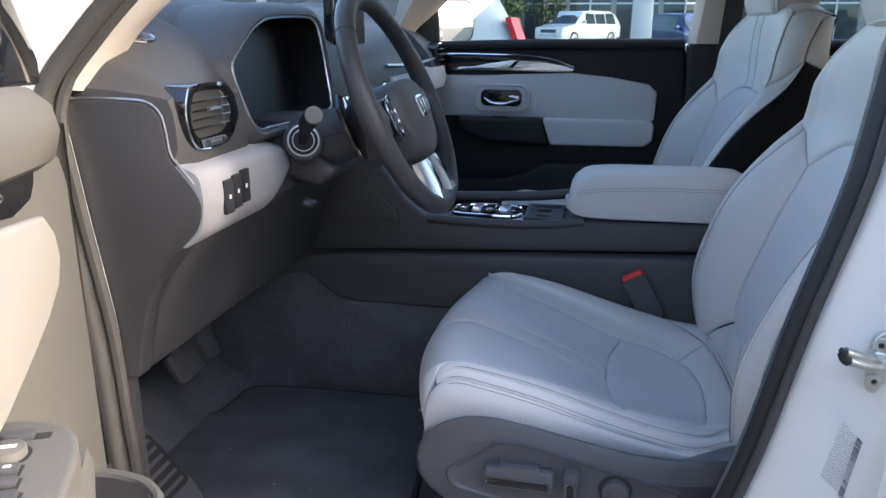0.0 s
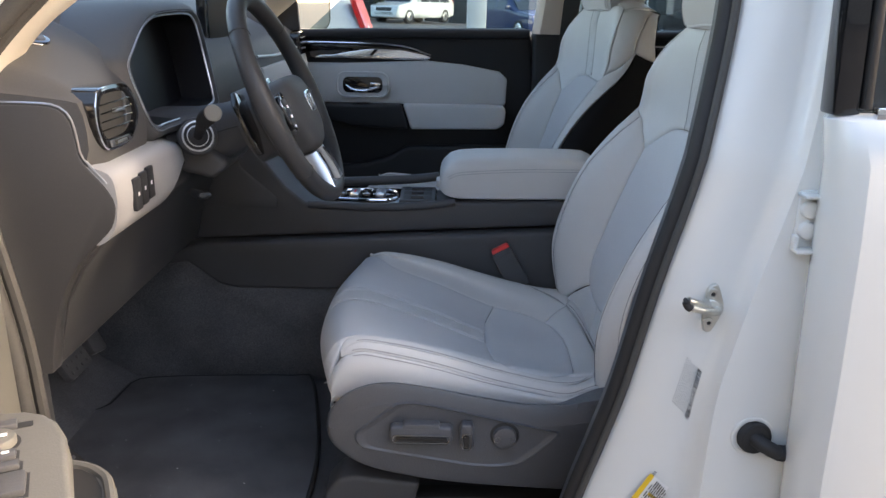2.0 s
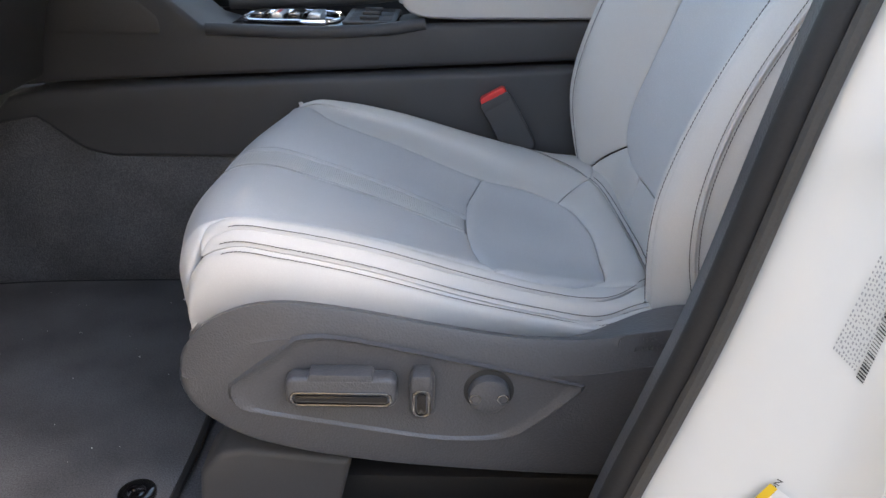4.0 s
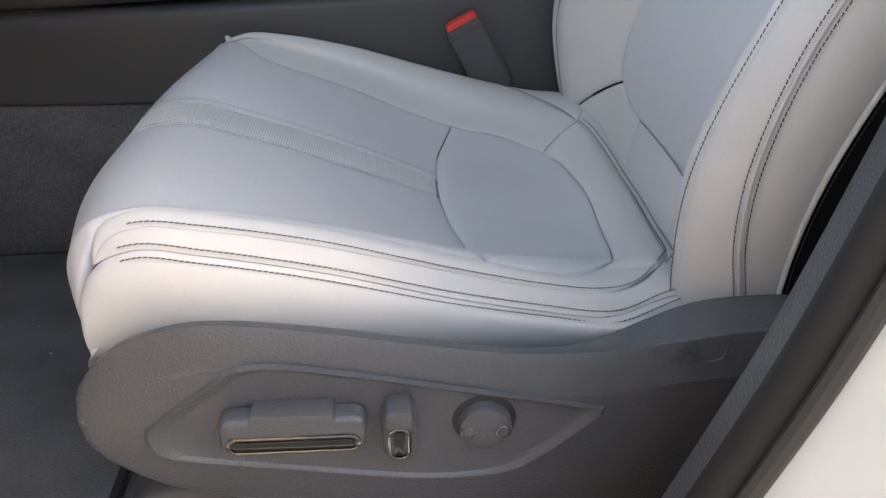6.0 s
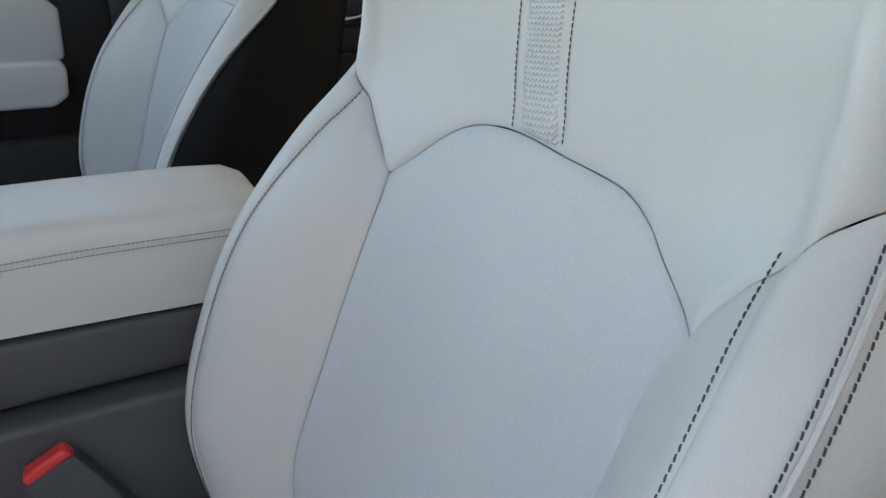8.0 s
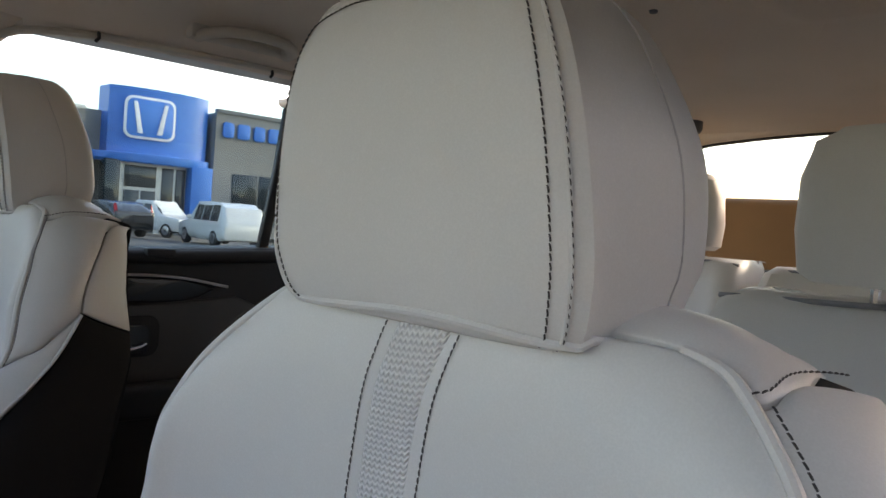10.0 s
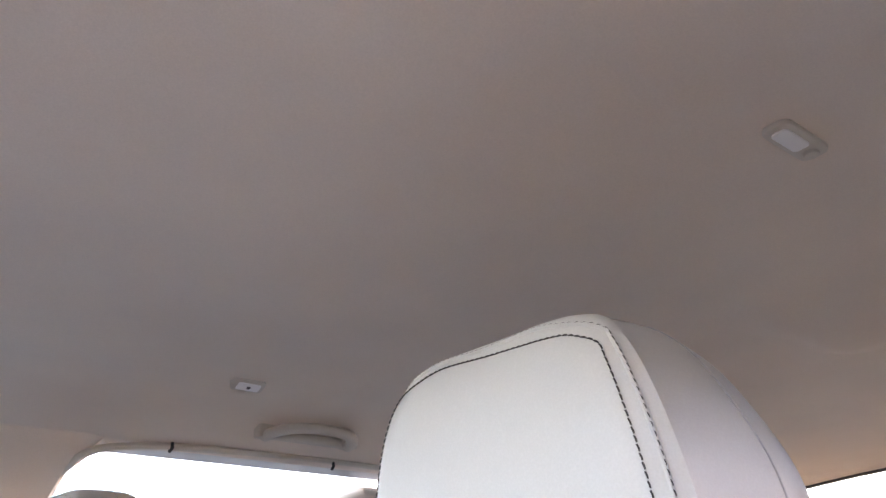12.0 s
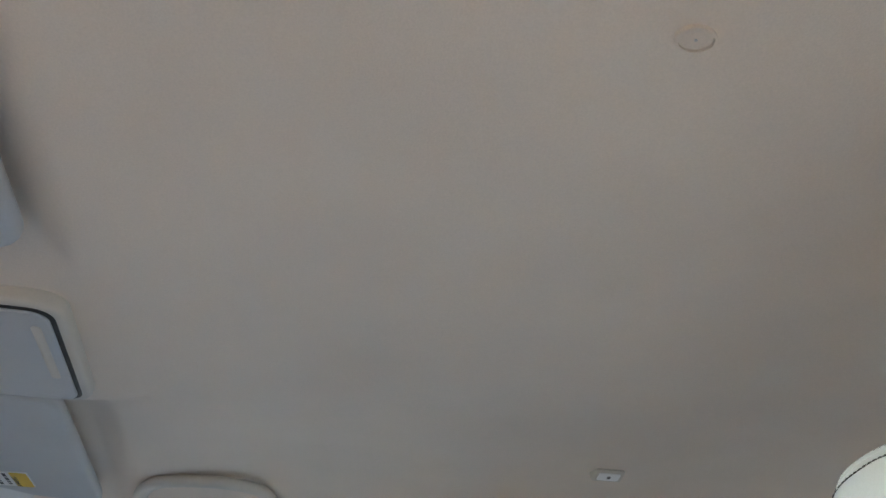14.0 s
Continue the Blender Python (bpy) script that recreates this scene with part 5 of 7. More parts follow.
cap = thing("round_cap", (0, 0, 0), "round cloth-coloured cap in the headliner", "cover cap")
OVAL = Matrix.Translation((.243, 1.287, 1.7685)) @ Matrix.Diagonal((.96, .70, 1, 1))
part("rim", moved(disc((0, 0, 0), (0, 0, -1), .0135, .004, .0015, 40, inner=.0112), OVAL), LINER, cap)
part("disc", moved(disc((0, 0, 0), (0, 0, -1), .0112, .0024, .001, 40), OVAL), LINER, cap)
part("dimple", moved(disc((0, 0, -.0026), (0, 0, -1), .0011, .0006, 0, 12), OVAL), LID, cap)

hook = thing("coat_hook", (0, 0, 0), "small pale clip plate on the headliner", "coat hook")
HM = Matrix.Translation((.575, 2.098, 1.762)) @ pose(0, 0, 0, -20, 0, 0)
part("plate", moved(prism(rounded(.050, .028, .006, 4), "z", -.002, .012, .002), HM), PILLAR, hook)
part("face", moved(prism(rounded(.036, .017, .003, 4), "z", -.0042, -.0018, .001), HM), WHITE, hook, "white clip")
part("slot", moved(disc((0, 0, -.0042), (0, 0, -1), .0032, .0006, 0, 12), HM), DARK, hook)

solo("ceiling_pin", disc((1.058, 1.652, 1.768), (0, 0, -1), .006, .004, .002, 16), DARK, "small dark pin in the headliner", "pin")

overhead = thing("overhead_console", (0, 0, 0), "grey overhead console with a pull-down lid", "overhead console")
oc = rounded(.284, .234, .024, 6, -.280, 1.782)
part("frame", prism(oc, "z", 1.736, 1.772, .005, 3), PILLAR, overhead)
part("gap", prism(rounded(.258, .216, .020, 6, -.276, 1.782), "z", 1.7352, 1.7362), INK, overhead, smooth=False)
part("lid", prism(rounded(.25, .208, .018, 6, -.276, 1.782), "z", 1.732, 1.7358, .002), LID, overhead, "grey lid")
part("grip_line", prism(rounded(.009, .120, .004, 3, -.164, 1.762), "z", 1.7312, 1.7322, .0005), PILLAR, overhead)


def sun_visor(name, y0, y1, label, back):
    ob = thing(name, (0, 0, 0), label, "sun visor", "sun visors")
    line = rounded(.19, y1 - y0, .03, 6, -.272 + back, (y0 + y1) / 2)
    part("flap", prism(line, "z", 1.736, 1.754, .008, 4), LID, ob)
    part("rod", tube([(-.185 + back, y0 + .03, 1.748), (-.185 + back, y0 - .02, 1.752)], .005, 8), PILLAR, ob)
    return ob


sun_visor("sun_visor", 1.02, 1.585, "pale sun visor folded against the headliner", .026)
visor = sun_visor("sun_visor", 1.905, 2.40, "pale sun visor with a yellow warning label", 0)
part("warning_sheet", prism([(-.345, 2.210), (-.262, 2.210), (-.262, 2.285), (-.345, 2.285)], "z", 1.7347, 1.7360), PAPER, visor, "white warning label", smooth=False)
part("warning_stripe", prism([(-.285, 2.212), (-.263, 2.212), (-.263, 2.283), (-.285, 2.283)], "z", 1.7337, 1.7346), YELLOW, visor, "yellow stripe", smooth=False)
w = bpy.data.curves.new("words", "FONT")
w.body, w.size, w.extrude = "A WARNING", .009, .0001
wo = new("words", w)
wo.data.materials.append(INK)
wo.matrix_basis = Matrix.Translation((-.279, 2.281, 1.7335)) @ Matrix(((0, 1, 0), (-1, 0, 0), (0, 0, 1))).to_4x4() @ pose(0, 0, 0, 180, 0, 0)
wo.parent = visor
bm = bmesh.new()
for i in range(4):
    y = 2.217
    while y < 2.275:
        e = min(y + random.uniform(.006, .018), 2.279)
        bm.faces.new([bm.verts.new(p) for p in ((-.296 - .012 * i, y, 1.7344), (-.291 - .012 * i, y, 1.7344), (-.291 - .012 * i, e, 1.7344), (-.296 - .012 * i, e, 1.7344))])
        y = e + .004
part("print", bm, INK, visor, smooth=False)

# ---- driver's door, standing open ----
HINGE = (-.700, .800)
door_d = thing("door_front_left", (HINGE[0], HINGE[1], 0), "driver's door standing wide open, grey and cream inner panel", "car door", kind="structure", rz=-64.5)
# local: x along the door from its hinge, y towards the cabin
part("door_body", prism([(.02, .42), (.0, .80), (.0, 1.28), (.04, 1.335), (1.08, 1.335), (1.10, 1.0), (1.06, .45)], "y", -.10, .015, .015, 3), PAINT, door_d, "white paint")
part("inner_panel", prism([(.012, .46), (.004, .80), (.006, 1.21), (.03, 1.25), (1.05, 1.27), (1.06, 1.0), (1.02, .48)], "y", .015, .038, .010, 4), DOOR_GREY, door_d, "grey inner panel")
part("sill_pad", rings([[(x, .02 + (y - .02) * w, 1.29 + (z - 1.29) * w + max(x - .13, 0) * .06) for y, z in ((.0, 1.245), (.035, 1.243), (.054, 1.256), (.062, 1.285), (.056, 1.315), (.035, 1.334), (.0, 1.338), (-.02, 1.32))] for x, w in ((.076, .25), (.080, .62), (.088, .82), (.10, .94), (.12, 1), (.2, 1), (.4, 1), (.7, 1), (1.06, 1))]), DOOR_GREY, door_d, "grey soft sill pad")
part("handle_recess", prism([(.156, 1.262), (.166, 1.238), (.184, 1.224), (.248, 1.220), (.458, 1.254), (.62, 1.27), (.62, 1.31), (.458, 1.292), (.30, 1.277)], "y", .037, .043, .003), GLOSS, door_d, "gloss black handle recess")
part("silver_line", tube([(.138, .044, 1.268), (.28, .044, 1.281), (.43, .044, 1.298), (.62, .044, 1.316)], .0035, 8), SATIN, door_d, "satin metal line")
part("handle", tube(curve([(.30, .044, 1.255), (.34, .058, 1.258), (.40, .060, 1.266), (.46, .046, 1.278)], 16), .007, 10, .7), CHROME, door_d, "chrome handle")
part("cream_insert", prism([(.62, 1.262), (.458, 1.248), (.30, 1.222), (.228, 1.212), (.165, 1.203), (.134, 1.178), (.124, 1.145), (.146, 1.117), (.20, 1.097), (.27, 1.082), (.36, 1.066), (.50, 1.05), (.95, 1.05), (.95, 1.27)], "y", .036, .048, .006, 4), CREAM, door_d, "cream padded insert")
MM = Matrix.Translation((.371, 0, 1.157)) @ pose(0, 0, 0, 0, -41, 0)
memory = part("memory_bezel", moved(prism(rounded(.026, .092, .010, 5, 0, 0), "y", .047, .0505, .002), MM), CREAM, door_d, "cream switch bezel")
part("memory_strip", moved(prism(rounded(.012, .068, .003, 4, 0, 0), "y", .0503, .0525, .001), MM), GLOSS, memory, "black seat memory switches")
for i in range(3):
    part("mark", moved(prism(rounded(.004, .006, .001, 2, .001, -.022 + .022 * i), "y", .0524, .0528), MM), WHITE, memory, smooth=False)
part("arm_rest", rings([[(x, y * g, z) for y, z in ((.03, .93), (.10, .94), (.112, .965), (.117, 1.02), (.112, 1.036), (.03, 1.038))] for x, g in ((.352, .5), (.358, .85), (.37, .97), (.40, 1.0), (.6, 1.03), (.95, 1.05), (1.0, .9))]), DOOR_GREY, door_d, "grey armrest")
pod = part("switch_pod", prism([(.356, .02), (.357, .058), (.364, .083), (.376, .098), (.394, .109), (.425, .117), (.52, .121), (.68, .121), (.68, .02)], "z", 1.036, 1.064, .006, 4), DOOR_GREY, door_d, "grey switch pod")
slot = part("lock_slot", prism(rounded(.010, .047, .002, 3, .393, .066), "z", 1.0635, 1.0645), INK, pod, smooth=False)
part("lock_toggle", prism([(.386, .053), (.386, .077), (.399, .077), (.399, .053)], "z", 1.0635, 1.070, .002, 2), DARK, pod)
part("knob_well", disc((.4215, .0625, 1.0635), (0, 0, 1), .0185, .0012, 0, 32), INK, pod)
part("mirror_knob", disc((.4215, .0625, 1.064), (0, 0, 1), .0155, .009, .0035, 32), DOOR_GREY, pod, "round satin mirror knob")
part("knob_mark", box(.419, .424, .054, .071, 1.0725, 1.0735, .0004), WHITE, pod)
for y0, y1, x0, x1 in ((.041, .0785, .440, .453), (.034, .082, .459, .470)):
    part("switch_well", box(x0 - .002, x1 + .002, y0 - .002, y1 + .002, 1.0632, 1.0646, .0004), INK, pod)
    part("rocker", box(x0, x1, y0, y1, 1.0635, 1.0695, .002), DARK, pod)
    for y in ((y0 + .008, y1 - .008) if y1 < .08 else ((y0 + y1) / 2,)):
        part("mark", prism(rounded(.004, .006, .001, 2, (x0 + x1) / 2, y), "z", 1.0694, 1.0698), WHITE, pod, smooth=False)
for x in (.480, .520):
    for y in (.036, .064):
        part("switch_well", box(x - .002, x + .034, y - .002, y + .026, 1.0632, 1.0646, .0004), INK, pod)
        part("window_switch", prism([(x, y), (x, y + .024), (x + .032, y + .024), (x + .032, y)], "z", 1.0635, 1.071, .003, 2), DARK, pod)
pull = part("pull_cup", prism([(.150, .035), (.168, .08), (.19, .118), (.216, .139), (.25, .149), (.36, .150), (.36, .035)], "z", .80, .888, .008, 3), DOOR_GREY, door_d, "grey pull cup")
part("cup_floor", prism([(.170, .04), (.184, .082), (.203, .112), (.224, .127), (.252, .133), (.355, .134), (.355, .04)], "z", .8875, .8888), INK, pull, smooth=False)
part("cup_rim", tube(curve([(.160, .04, .888), (.176, .082, .888), (.197, .115, .888), (.221, .133, .888), (.252, .141, .888), (.36, .142, .888)], 40), .0065, 8), DOOR_GREY, pull)
part("pocket", prism([(.10, .50), (.12, .72), (.30, .78), (.95, .78), (.98, .52)], "y", .036, .10, .015, 3), DOOR_GREY, door_d, "grey door pocket")
part("door_seal", tube([(.012, .02, .47), (-.006, .03, .80), (-.004, .03, 1.28)], .010, 10), RUBBER, door_d, "black rubber seal")
part("mirror_triangle", prism([(.03, 1.33), (.03, 1.36), (.12, 1.45), (.20, 1.335)], "y", -.03, .03, .006), GLOSS, door_d)
part("window_frame", tube(curve([(.02, -.02, 1.34), (.12, -.03, 1.46), (.30, -.07, 1.60), (.52, -.12, 1.70), (.80, -.13, 1.72), (.98, -.12, 1.70), (1.02, -.09, 1.60), (1.05, -.03, 1.34)], 60), .016, 10), GLOSS, door_d)
g = part("pane", prism([(.20, 1.335), (1.03, 1.335), (1.0, 1.66), (.95, 1.69), (.54, 1.68), (.32, 1.58)], "y", -.06, -.055), GLASS, door_d, "window glass")
g.visible_shadow = False

# ---- dashboard ----
dash = thing("dashboard", (0, 0, 0), "dark soft dashboard with pale lower trim and instrument hood", "dashboard")


def dash_profile(y):
    """Cross-section at y: from the windscreen over the top and down the face, which falls back behind the instruments."""
    end = smooth_step((y - .905) / .05)
    deep = .12 * smooth_step((y - 1.100) / .02) * (1 - smooth_step((y - 1.492) / .02))
    hump = .014 * math.exp(-(abs((y - 1.305) / .30) ** 4))
    return [(-1.30, 1.30), (-1.28, 1.385), (-1.10, 1.440), (-.95, 1.452 + hump), (-.84, 1.442 + hump), (-.75, 1.418 + hump), (-.68 - .3 * deep, 1.390 + hump), (-.63 - .6 * deep, 1.362 + hump), (-.596 - deep, 1.337),
            (-.574 - deep, 1.312), (-.561 - .004 * (1 - end) - deep, 1.275), (-.557 - .008 * (1 - end) - .6 * deep, 1.235), (-.566 - .014 * (1 - end), 1.205), (-.60, 1.19), (-.80, 1.16), (-1.28, 1.12)]


rows = []
for y in np.concatenate([.905 + .19 * np.linspace(0, 1, 22) ** 1.6, np.linspace(1.10, 1.125, 5), np.linspace(1.16, 1.47, 10), np.linspace(1.49, 1.52, 5), np.linspace(1.56, 2.48, 26), np.linspace(2.50, 2.585, 6)]):
    c = curve(dash_profile(min(y, 2 * MID - y) if y > 2.3 else y), 72)
    u = min(1, (y - .905) / .20)
    rise = .15 + .32 * smooth_step((y - .903) / .03) + .53 * (1 - (1 - u) ** 1.4)          # the pad falls away towards its outer end
    rows.append([(x, y, 1.302 + (z - 1.302) * rise if z > 1.302 else z) for x, z in c])
part("top_pad", rings(rows), SOFT, dash, "dark grained soft upper dashboard")
end_line = curve([(-.80, 1.299), (-.70, 1.300), (-.645, 1.300), (-.607, 1.297), (-.588, 1.282), (-.582, 1.254), (-.579, 1.228), (-.566, 1.210), (-.546, 1.185), (-.536, 1.160), (-.544, 1.128), (-.568, 1.102), (-.600, 1.068), (-.632, 1.015), (-.650, .957), (-.660, .905), (-.662, .893)], 60)
part("end_panel", prism([tuple(p) for p in end_line] + [(-.70, .888), (-.86, .90), (-.86, 1.26)], "y", .903, .935, .004), DASH_LOW, dash, "dark plastic end panel")
part("end_bead", tube([(x + .003, .906, z + .003) for x, z in end_line[:30]], .0020, 8, up=(0, 1, 0)), SATIN, dash, "pale edge bead")
knee = [(-.560, 1.145), (-.552, 1.118), (-.575, 1.090), (-.608, 1.050), (-.638, .995), (-.655, .935), (-.664, .893), (-.70, .888), (-.80, .95), (-.80, 1.16)]
part("knee_panel", prism(knee, "y", .937, 1.63, .006), DASH_LOW, dash, "dark knee panel under the column")
rows = []
for i, y in enumerate(np.linspace(.905, 1.285, 34)):
    u = smooth_step((y - 1.13) / .155)
    zt, zb, xf = 1.216 - .024 * u, 1.100 + .045 * u, -.535 - .022 * u ** 2
    endr = smooth_step((y - 1.262) / .023)
    zt, zb = zt - .026 * endr, zb + .020 * endr
    c = curve([(-.60, zt - .004), (-.576, zt), (xf - .006, zt - .012), (xf + .001, zt - .04), (xf, (zt + zb) / 2 - .006), (xf - .008, zb + .022), (-.566, zb), (-.60, zb + .004)], 26)
    rows.append([(x - .012 * endr, y, z) for x, z in c])
part("lower_trim", rings(rows), PALE_DIMMED, dash, "pale grey smooth lower trim")
for i in range(3):
    sw = part("switch", prism(rounded(.0252, .050, .003, 3, .975 + .0262 * i, 1.160 + .003 * i), "x", -.5365, -.530, .0015), SHADE, dash, "black dash switch")
    part("mark", prism(rounded(.006, .006, .001, 2, .975 + .0262 * i, 1.160 + .003 * i), "x", -.5305, -.5297), WHITE, sw, smooth=False)

# eight-sided air vent: a gloss rim, a dark mouth with slats, a tab and a thumb wheel in a satin frame
V_OUT = [(.909, 1.308), (.924, 1.320), (1.001, 1.320), (1.028, 1.312), (1.054, 1.285), (1.052, 1.258), (1.022, 1.234), (.986, 1.228), (.934, 1.231), (.917, 1.241), (.905, 1.262), (.902, 1.288)]
V_IN = [(.925, 1.300), (.938, 1.310), (.996, 1.309), (1.014, 1.301), (1.032, 1.280), (1.022, 1.262), (.999, 1.249), (.960, 1.247), (.938, 1.247), (.928, 1.253), (.920, 1.266), (.918, 1.284)]
v_out, v_in = [curve([(y + .013, z) for y, z in line], 48, closed=True) for line in (V_OUT, V_IN)]
v_mid = (v_out + v_in) / 2
vent = part("air_vent", rings([[(x, y, z) for y, z in line] for line, x in ((v_out, -.60), (v_out, -.559), (v_out * .98 + .02 * v_in, -.5555), (v_mid, -.5535), (v_in, -.5560), (v_in, -.5555))], caps=False), GLOSS, dash, "gloss black air vent with chrome edge")
part("mouth", prism([tuple(p) for p in v_in], "x", -.5572, -.5562), INK, vent, smooth=False)
edge = np.vstack([v_out[-14:], v_out[:5]])
part("chrome_edge", tube([(-.5545, y, z) for y, z in edge * .97 + .03 * np.mean(v_out, axis=0)], .0015, 8, up=(1, 0, 0)), CHROME, vent, "chrome edge")
for i in range(4):
    lo = 1.2585 + .0120 * i
    part("slat", prism([(-.557, lo), (-.557, lo + .002), (-.5515, lo + .0045), (-.5505, lo + .0025)], "y", .936, 1.036 - .003 * abs(i - 1.5), .0008), GLOSS, vent)
part("divider", prism([(-.557, 1.252), (-.557, 1.309), (-.552, 1.304), (-.552, 1.258)], "y", 1.014, 1.018, .001), DARK, vent)
part("tab", box(-.558, -.549, .976, 1.006, 1.2815, 1.2865, .002), SATIN, vent, "satin tab")
part("wheel_frame", prism([(.945, 1.2455), (1.012, 1.2445), (1.022, 1.237), (.998, 1.2325), (.95, 1.2345)], "x", -.5525, -.5495, .0015), SATIN, vent, "satin frame of the thumb wheel")
wheel_slot = part("wheel_slot", prism([(.956, 1.2435), (1.004, 1.2430), (1.006, 1.2365), (.96, 1.2365)], "x", -.5498, -.5490), INK, vent, smooth=False)
for i in range(5):
    part("thumb_rib", box(-.5495, -.5470, .966 + .007 * i, .9705 + .007 * i, 1.2375, 1.2425, .001), SATIN, vent)

gx = Vector((.040, .047, -.006)).normalized()
gz = gx.cross(Vector((-.03, .026, .0157))).normalized()
gz = gz if gz.z > 0 else -gz
gy = gz.cross(gx)
GM = Matrix(((gx.x, gy.x, gz.x, -.700), (gx.y, gy.y, gz.y, .995), (gx.z, gy.z, gz.z, 1.3845), (0, 0, 0, 1)))
grille = part("demister_grille", moved(prism(rounded(.110, .036, .017, 6, 0, 0), "z", -.014, .003, .002), GM), SMOKED, dash, "dark demister grille with a bright rim")
part("field", moved(prism(rounded(.098, .026, .012, 6, 0, 0), "z", .0026, .0034, .0003), GM), DARK, grille)
for i in range(7):
    for j in (-1, 1):
        part("slot", moved(box(-.038 + .0110 * i, -.0295 + .0110 * i, .006 * j - .0045, .006 * j + .0045, .0030, .0040, .0003), GM), INK, grille)

# instrument hood and display: the rim lies in a plane that leans away towards the top
CLUS = [(1.180, 1.234), (1.149, 1.234), (1.128, 1.243), (1.116, 1.260), (1.1055, 1.296), (1.1014, 1.326), (1.109, 1.342), (1.140, 1.358), (1.190, 1.382), (1.230, 1.397), (1.272, 1.407), (1.320, 1.411), (1.400, 1.413), (1.468, 1.412), (1.496, 1.405), (1.507, 1.388), (1.503, 1.345), (1.494, 1.298), (1.484, 1.256), (1.465, 1.236), (1.35, 1.232), (1.25, 1.232)]
cl = curve(CLUS, 120, closed=True)
cy, cz = 1.305, 1.322


def clus_x(z):
    return -.550 - .23 * (z - 1.232)


def clus_ring(sy, sz, dx):
    return [(clus_x(cz + (z - cz) * sz) + dx, cy + (y - cy) * sy, cz + (z - cz) * sz) for y, z in cl]


hood = part("instrument_hood", rings([clus_ring(1.17, 1.24, -.16), clus_ring(1.175, 1.28, -.09), clus_ring(1.17, 1.29, -.045), clus_ring(1.145, 1.25, -.018), clus_ring(1.10, 1.17, -.004), clus_ring(1.06, 1.09, .0), clus_ring(1.025, 1.035, -.004), clus_ring(1.005, 1.005, -.010)], caps=False), SOFT, dash, "dark soft hood round the instruments")
part("hood_lining", rings([clus_ring(1.004, 1.004, -.009), clus_ring(.99, .985, -.03), clus_ring(.97, .95, -.085)], caps=False), BLACK_LINING, hood, "black lining of the instrument hood")
part("hood_bead", tube(clus_ring(1.003, 1.003, -.006), .0022, 6, closed=True, up=(1, 0, 0)), SATIN, hood, "satin bead")
part("hood_stitch", tube(clus_ring(1.045, 1.065, .0015), .0008, 6, closed=True, up=(1, 0, 0)), STITCH, hood)
part("display", rings([clus_ring(.985, .975, -.072), clus_ring(.985, .975, -.08)]), SCREEN, hood, "dark instrument display")

# start button ring behind the stalk
SAX, SC = Vector((.34, -.92, .20)), Vector((-.507, 1.20, 1.210))
ring = part("stalk_ring", disc(SC, SAX, .0275, .004, .0015, 48, inner=.0245), SATIN, dash, "thin satin ring round the stalk's boot")
part("boot_cup", disc(SC - SAX * .05, SAX, .034, .050, .006, 48), DARK, ring)
part("boot", disc(SC, SAX, .0235, .0025, .001, 40), SHADE, ring)
part("boot_lip", disc(SC + SAX * .002, SAX, .0190, .0025, .001, 40, inner=.0172), SATIN, ring)
COL = 1.325
shroud = part("column_cover", rings([[(cx + .03 * math.sin(a), COL + w_ * math.copysign(abs(math.cos(a)) ** .7, math.cos(a)), cz_ + h_ * math.copysign(abs(math.sin(a)) ** .7, math.sin(a))) for a in np.linspace(0, 2 * math.pi, 36, endpoint=False)] for cx, cz_, w_, h_ in ((-.66, 1.15, .13, .09), (-.58, 1.165, .105, .078), (-.53, 1.185, .078, .066), (-.47, 1.205, .066, .062), (-.425, 1.222, .062, .060), (-.412, 1.227, .052, .050))]), DARK, dash, "dark steering column cover")
part("cover_joint", tube([(-.62 + .03 * i, COL - .128 + .0105 * min(i, 6), 1.175 + .008 * i) for i in range(7)], .0012, 6), INK, shroud)
part("skirt", prism([(-.62, 1.20), (-.56, 1.135), (-.50, 1.120), (-.47, 1.150), (-.52, 1.20)], "y", 1.245, 1.42, .012, 3), DARK, dash, "dark panel under the column")
part("tilt_lever", tube(curve([(-.56, 1.30, 1.085), (-.53, 1.262, 1.085), (-.515, 1.240, 1.092), (-.512, 1.215, 1.098)], 14), [.010, .010, .011, .012, .013, .013, .013, .012, .012, .011, .011, .010, .009, .007], 10, .6), DARK, dash, "column tilt lever")
stalk = part("stalk", tube(curve([(-.507, 1.20, 1.210), (-.492, 1.172, 1.228), (-.474, 1.140, 1.248), (-.450, 1.108, 1.264)], 16), [.008, .008, .008, .0085, .009, .0095, .010, .011, .0125, .0135, .014, .0143, .0145, .0145, .0145, .0145], 16), SHADE, dash, "indicator stalk")
part("stalk_end", disc((-.450, 1.109, 1.2637), (.35, -.9, .3), .0145, .005, .003, 28), DOOR_GREY, stalk, "grey end cap")

# centre screen and stack
tablet = part("centre_screen", prism(rounded(.235, .165, .012, 5, 1.785, 1.385), "x", -.640, -.618, .004), GLOSS, dash, "black standing centre screen")
part("display", prism(rounded(.205, .130, .006, 4, 1.785, 1.39), "x", -.6185, -.6165), SCREEN, tablet)
part("frame_bar", tube([(-.612, 1.665, 1.300), (-.610, 1.905, 1.300)], .005, 8), SATIN, tablet)
part("centre_console_face", prism([(-.62, 1.31), (-.588, 1.25), (-.575, 1.15), (-.555, 1.06), (-.47, .985), (-.47, .95), (-.75, .95), (-.75, 1.31)], "y", 1.66, 1.83, .012, 3), DARK, dash, "dark centre stack")
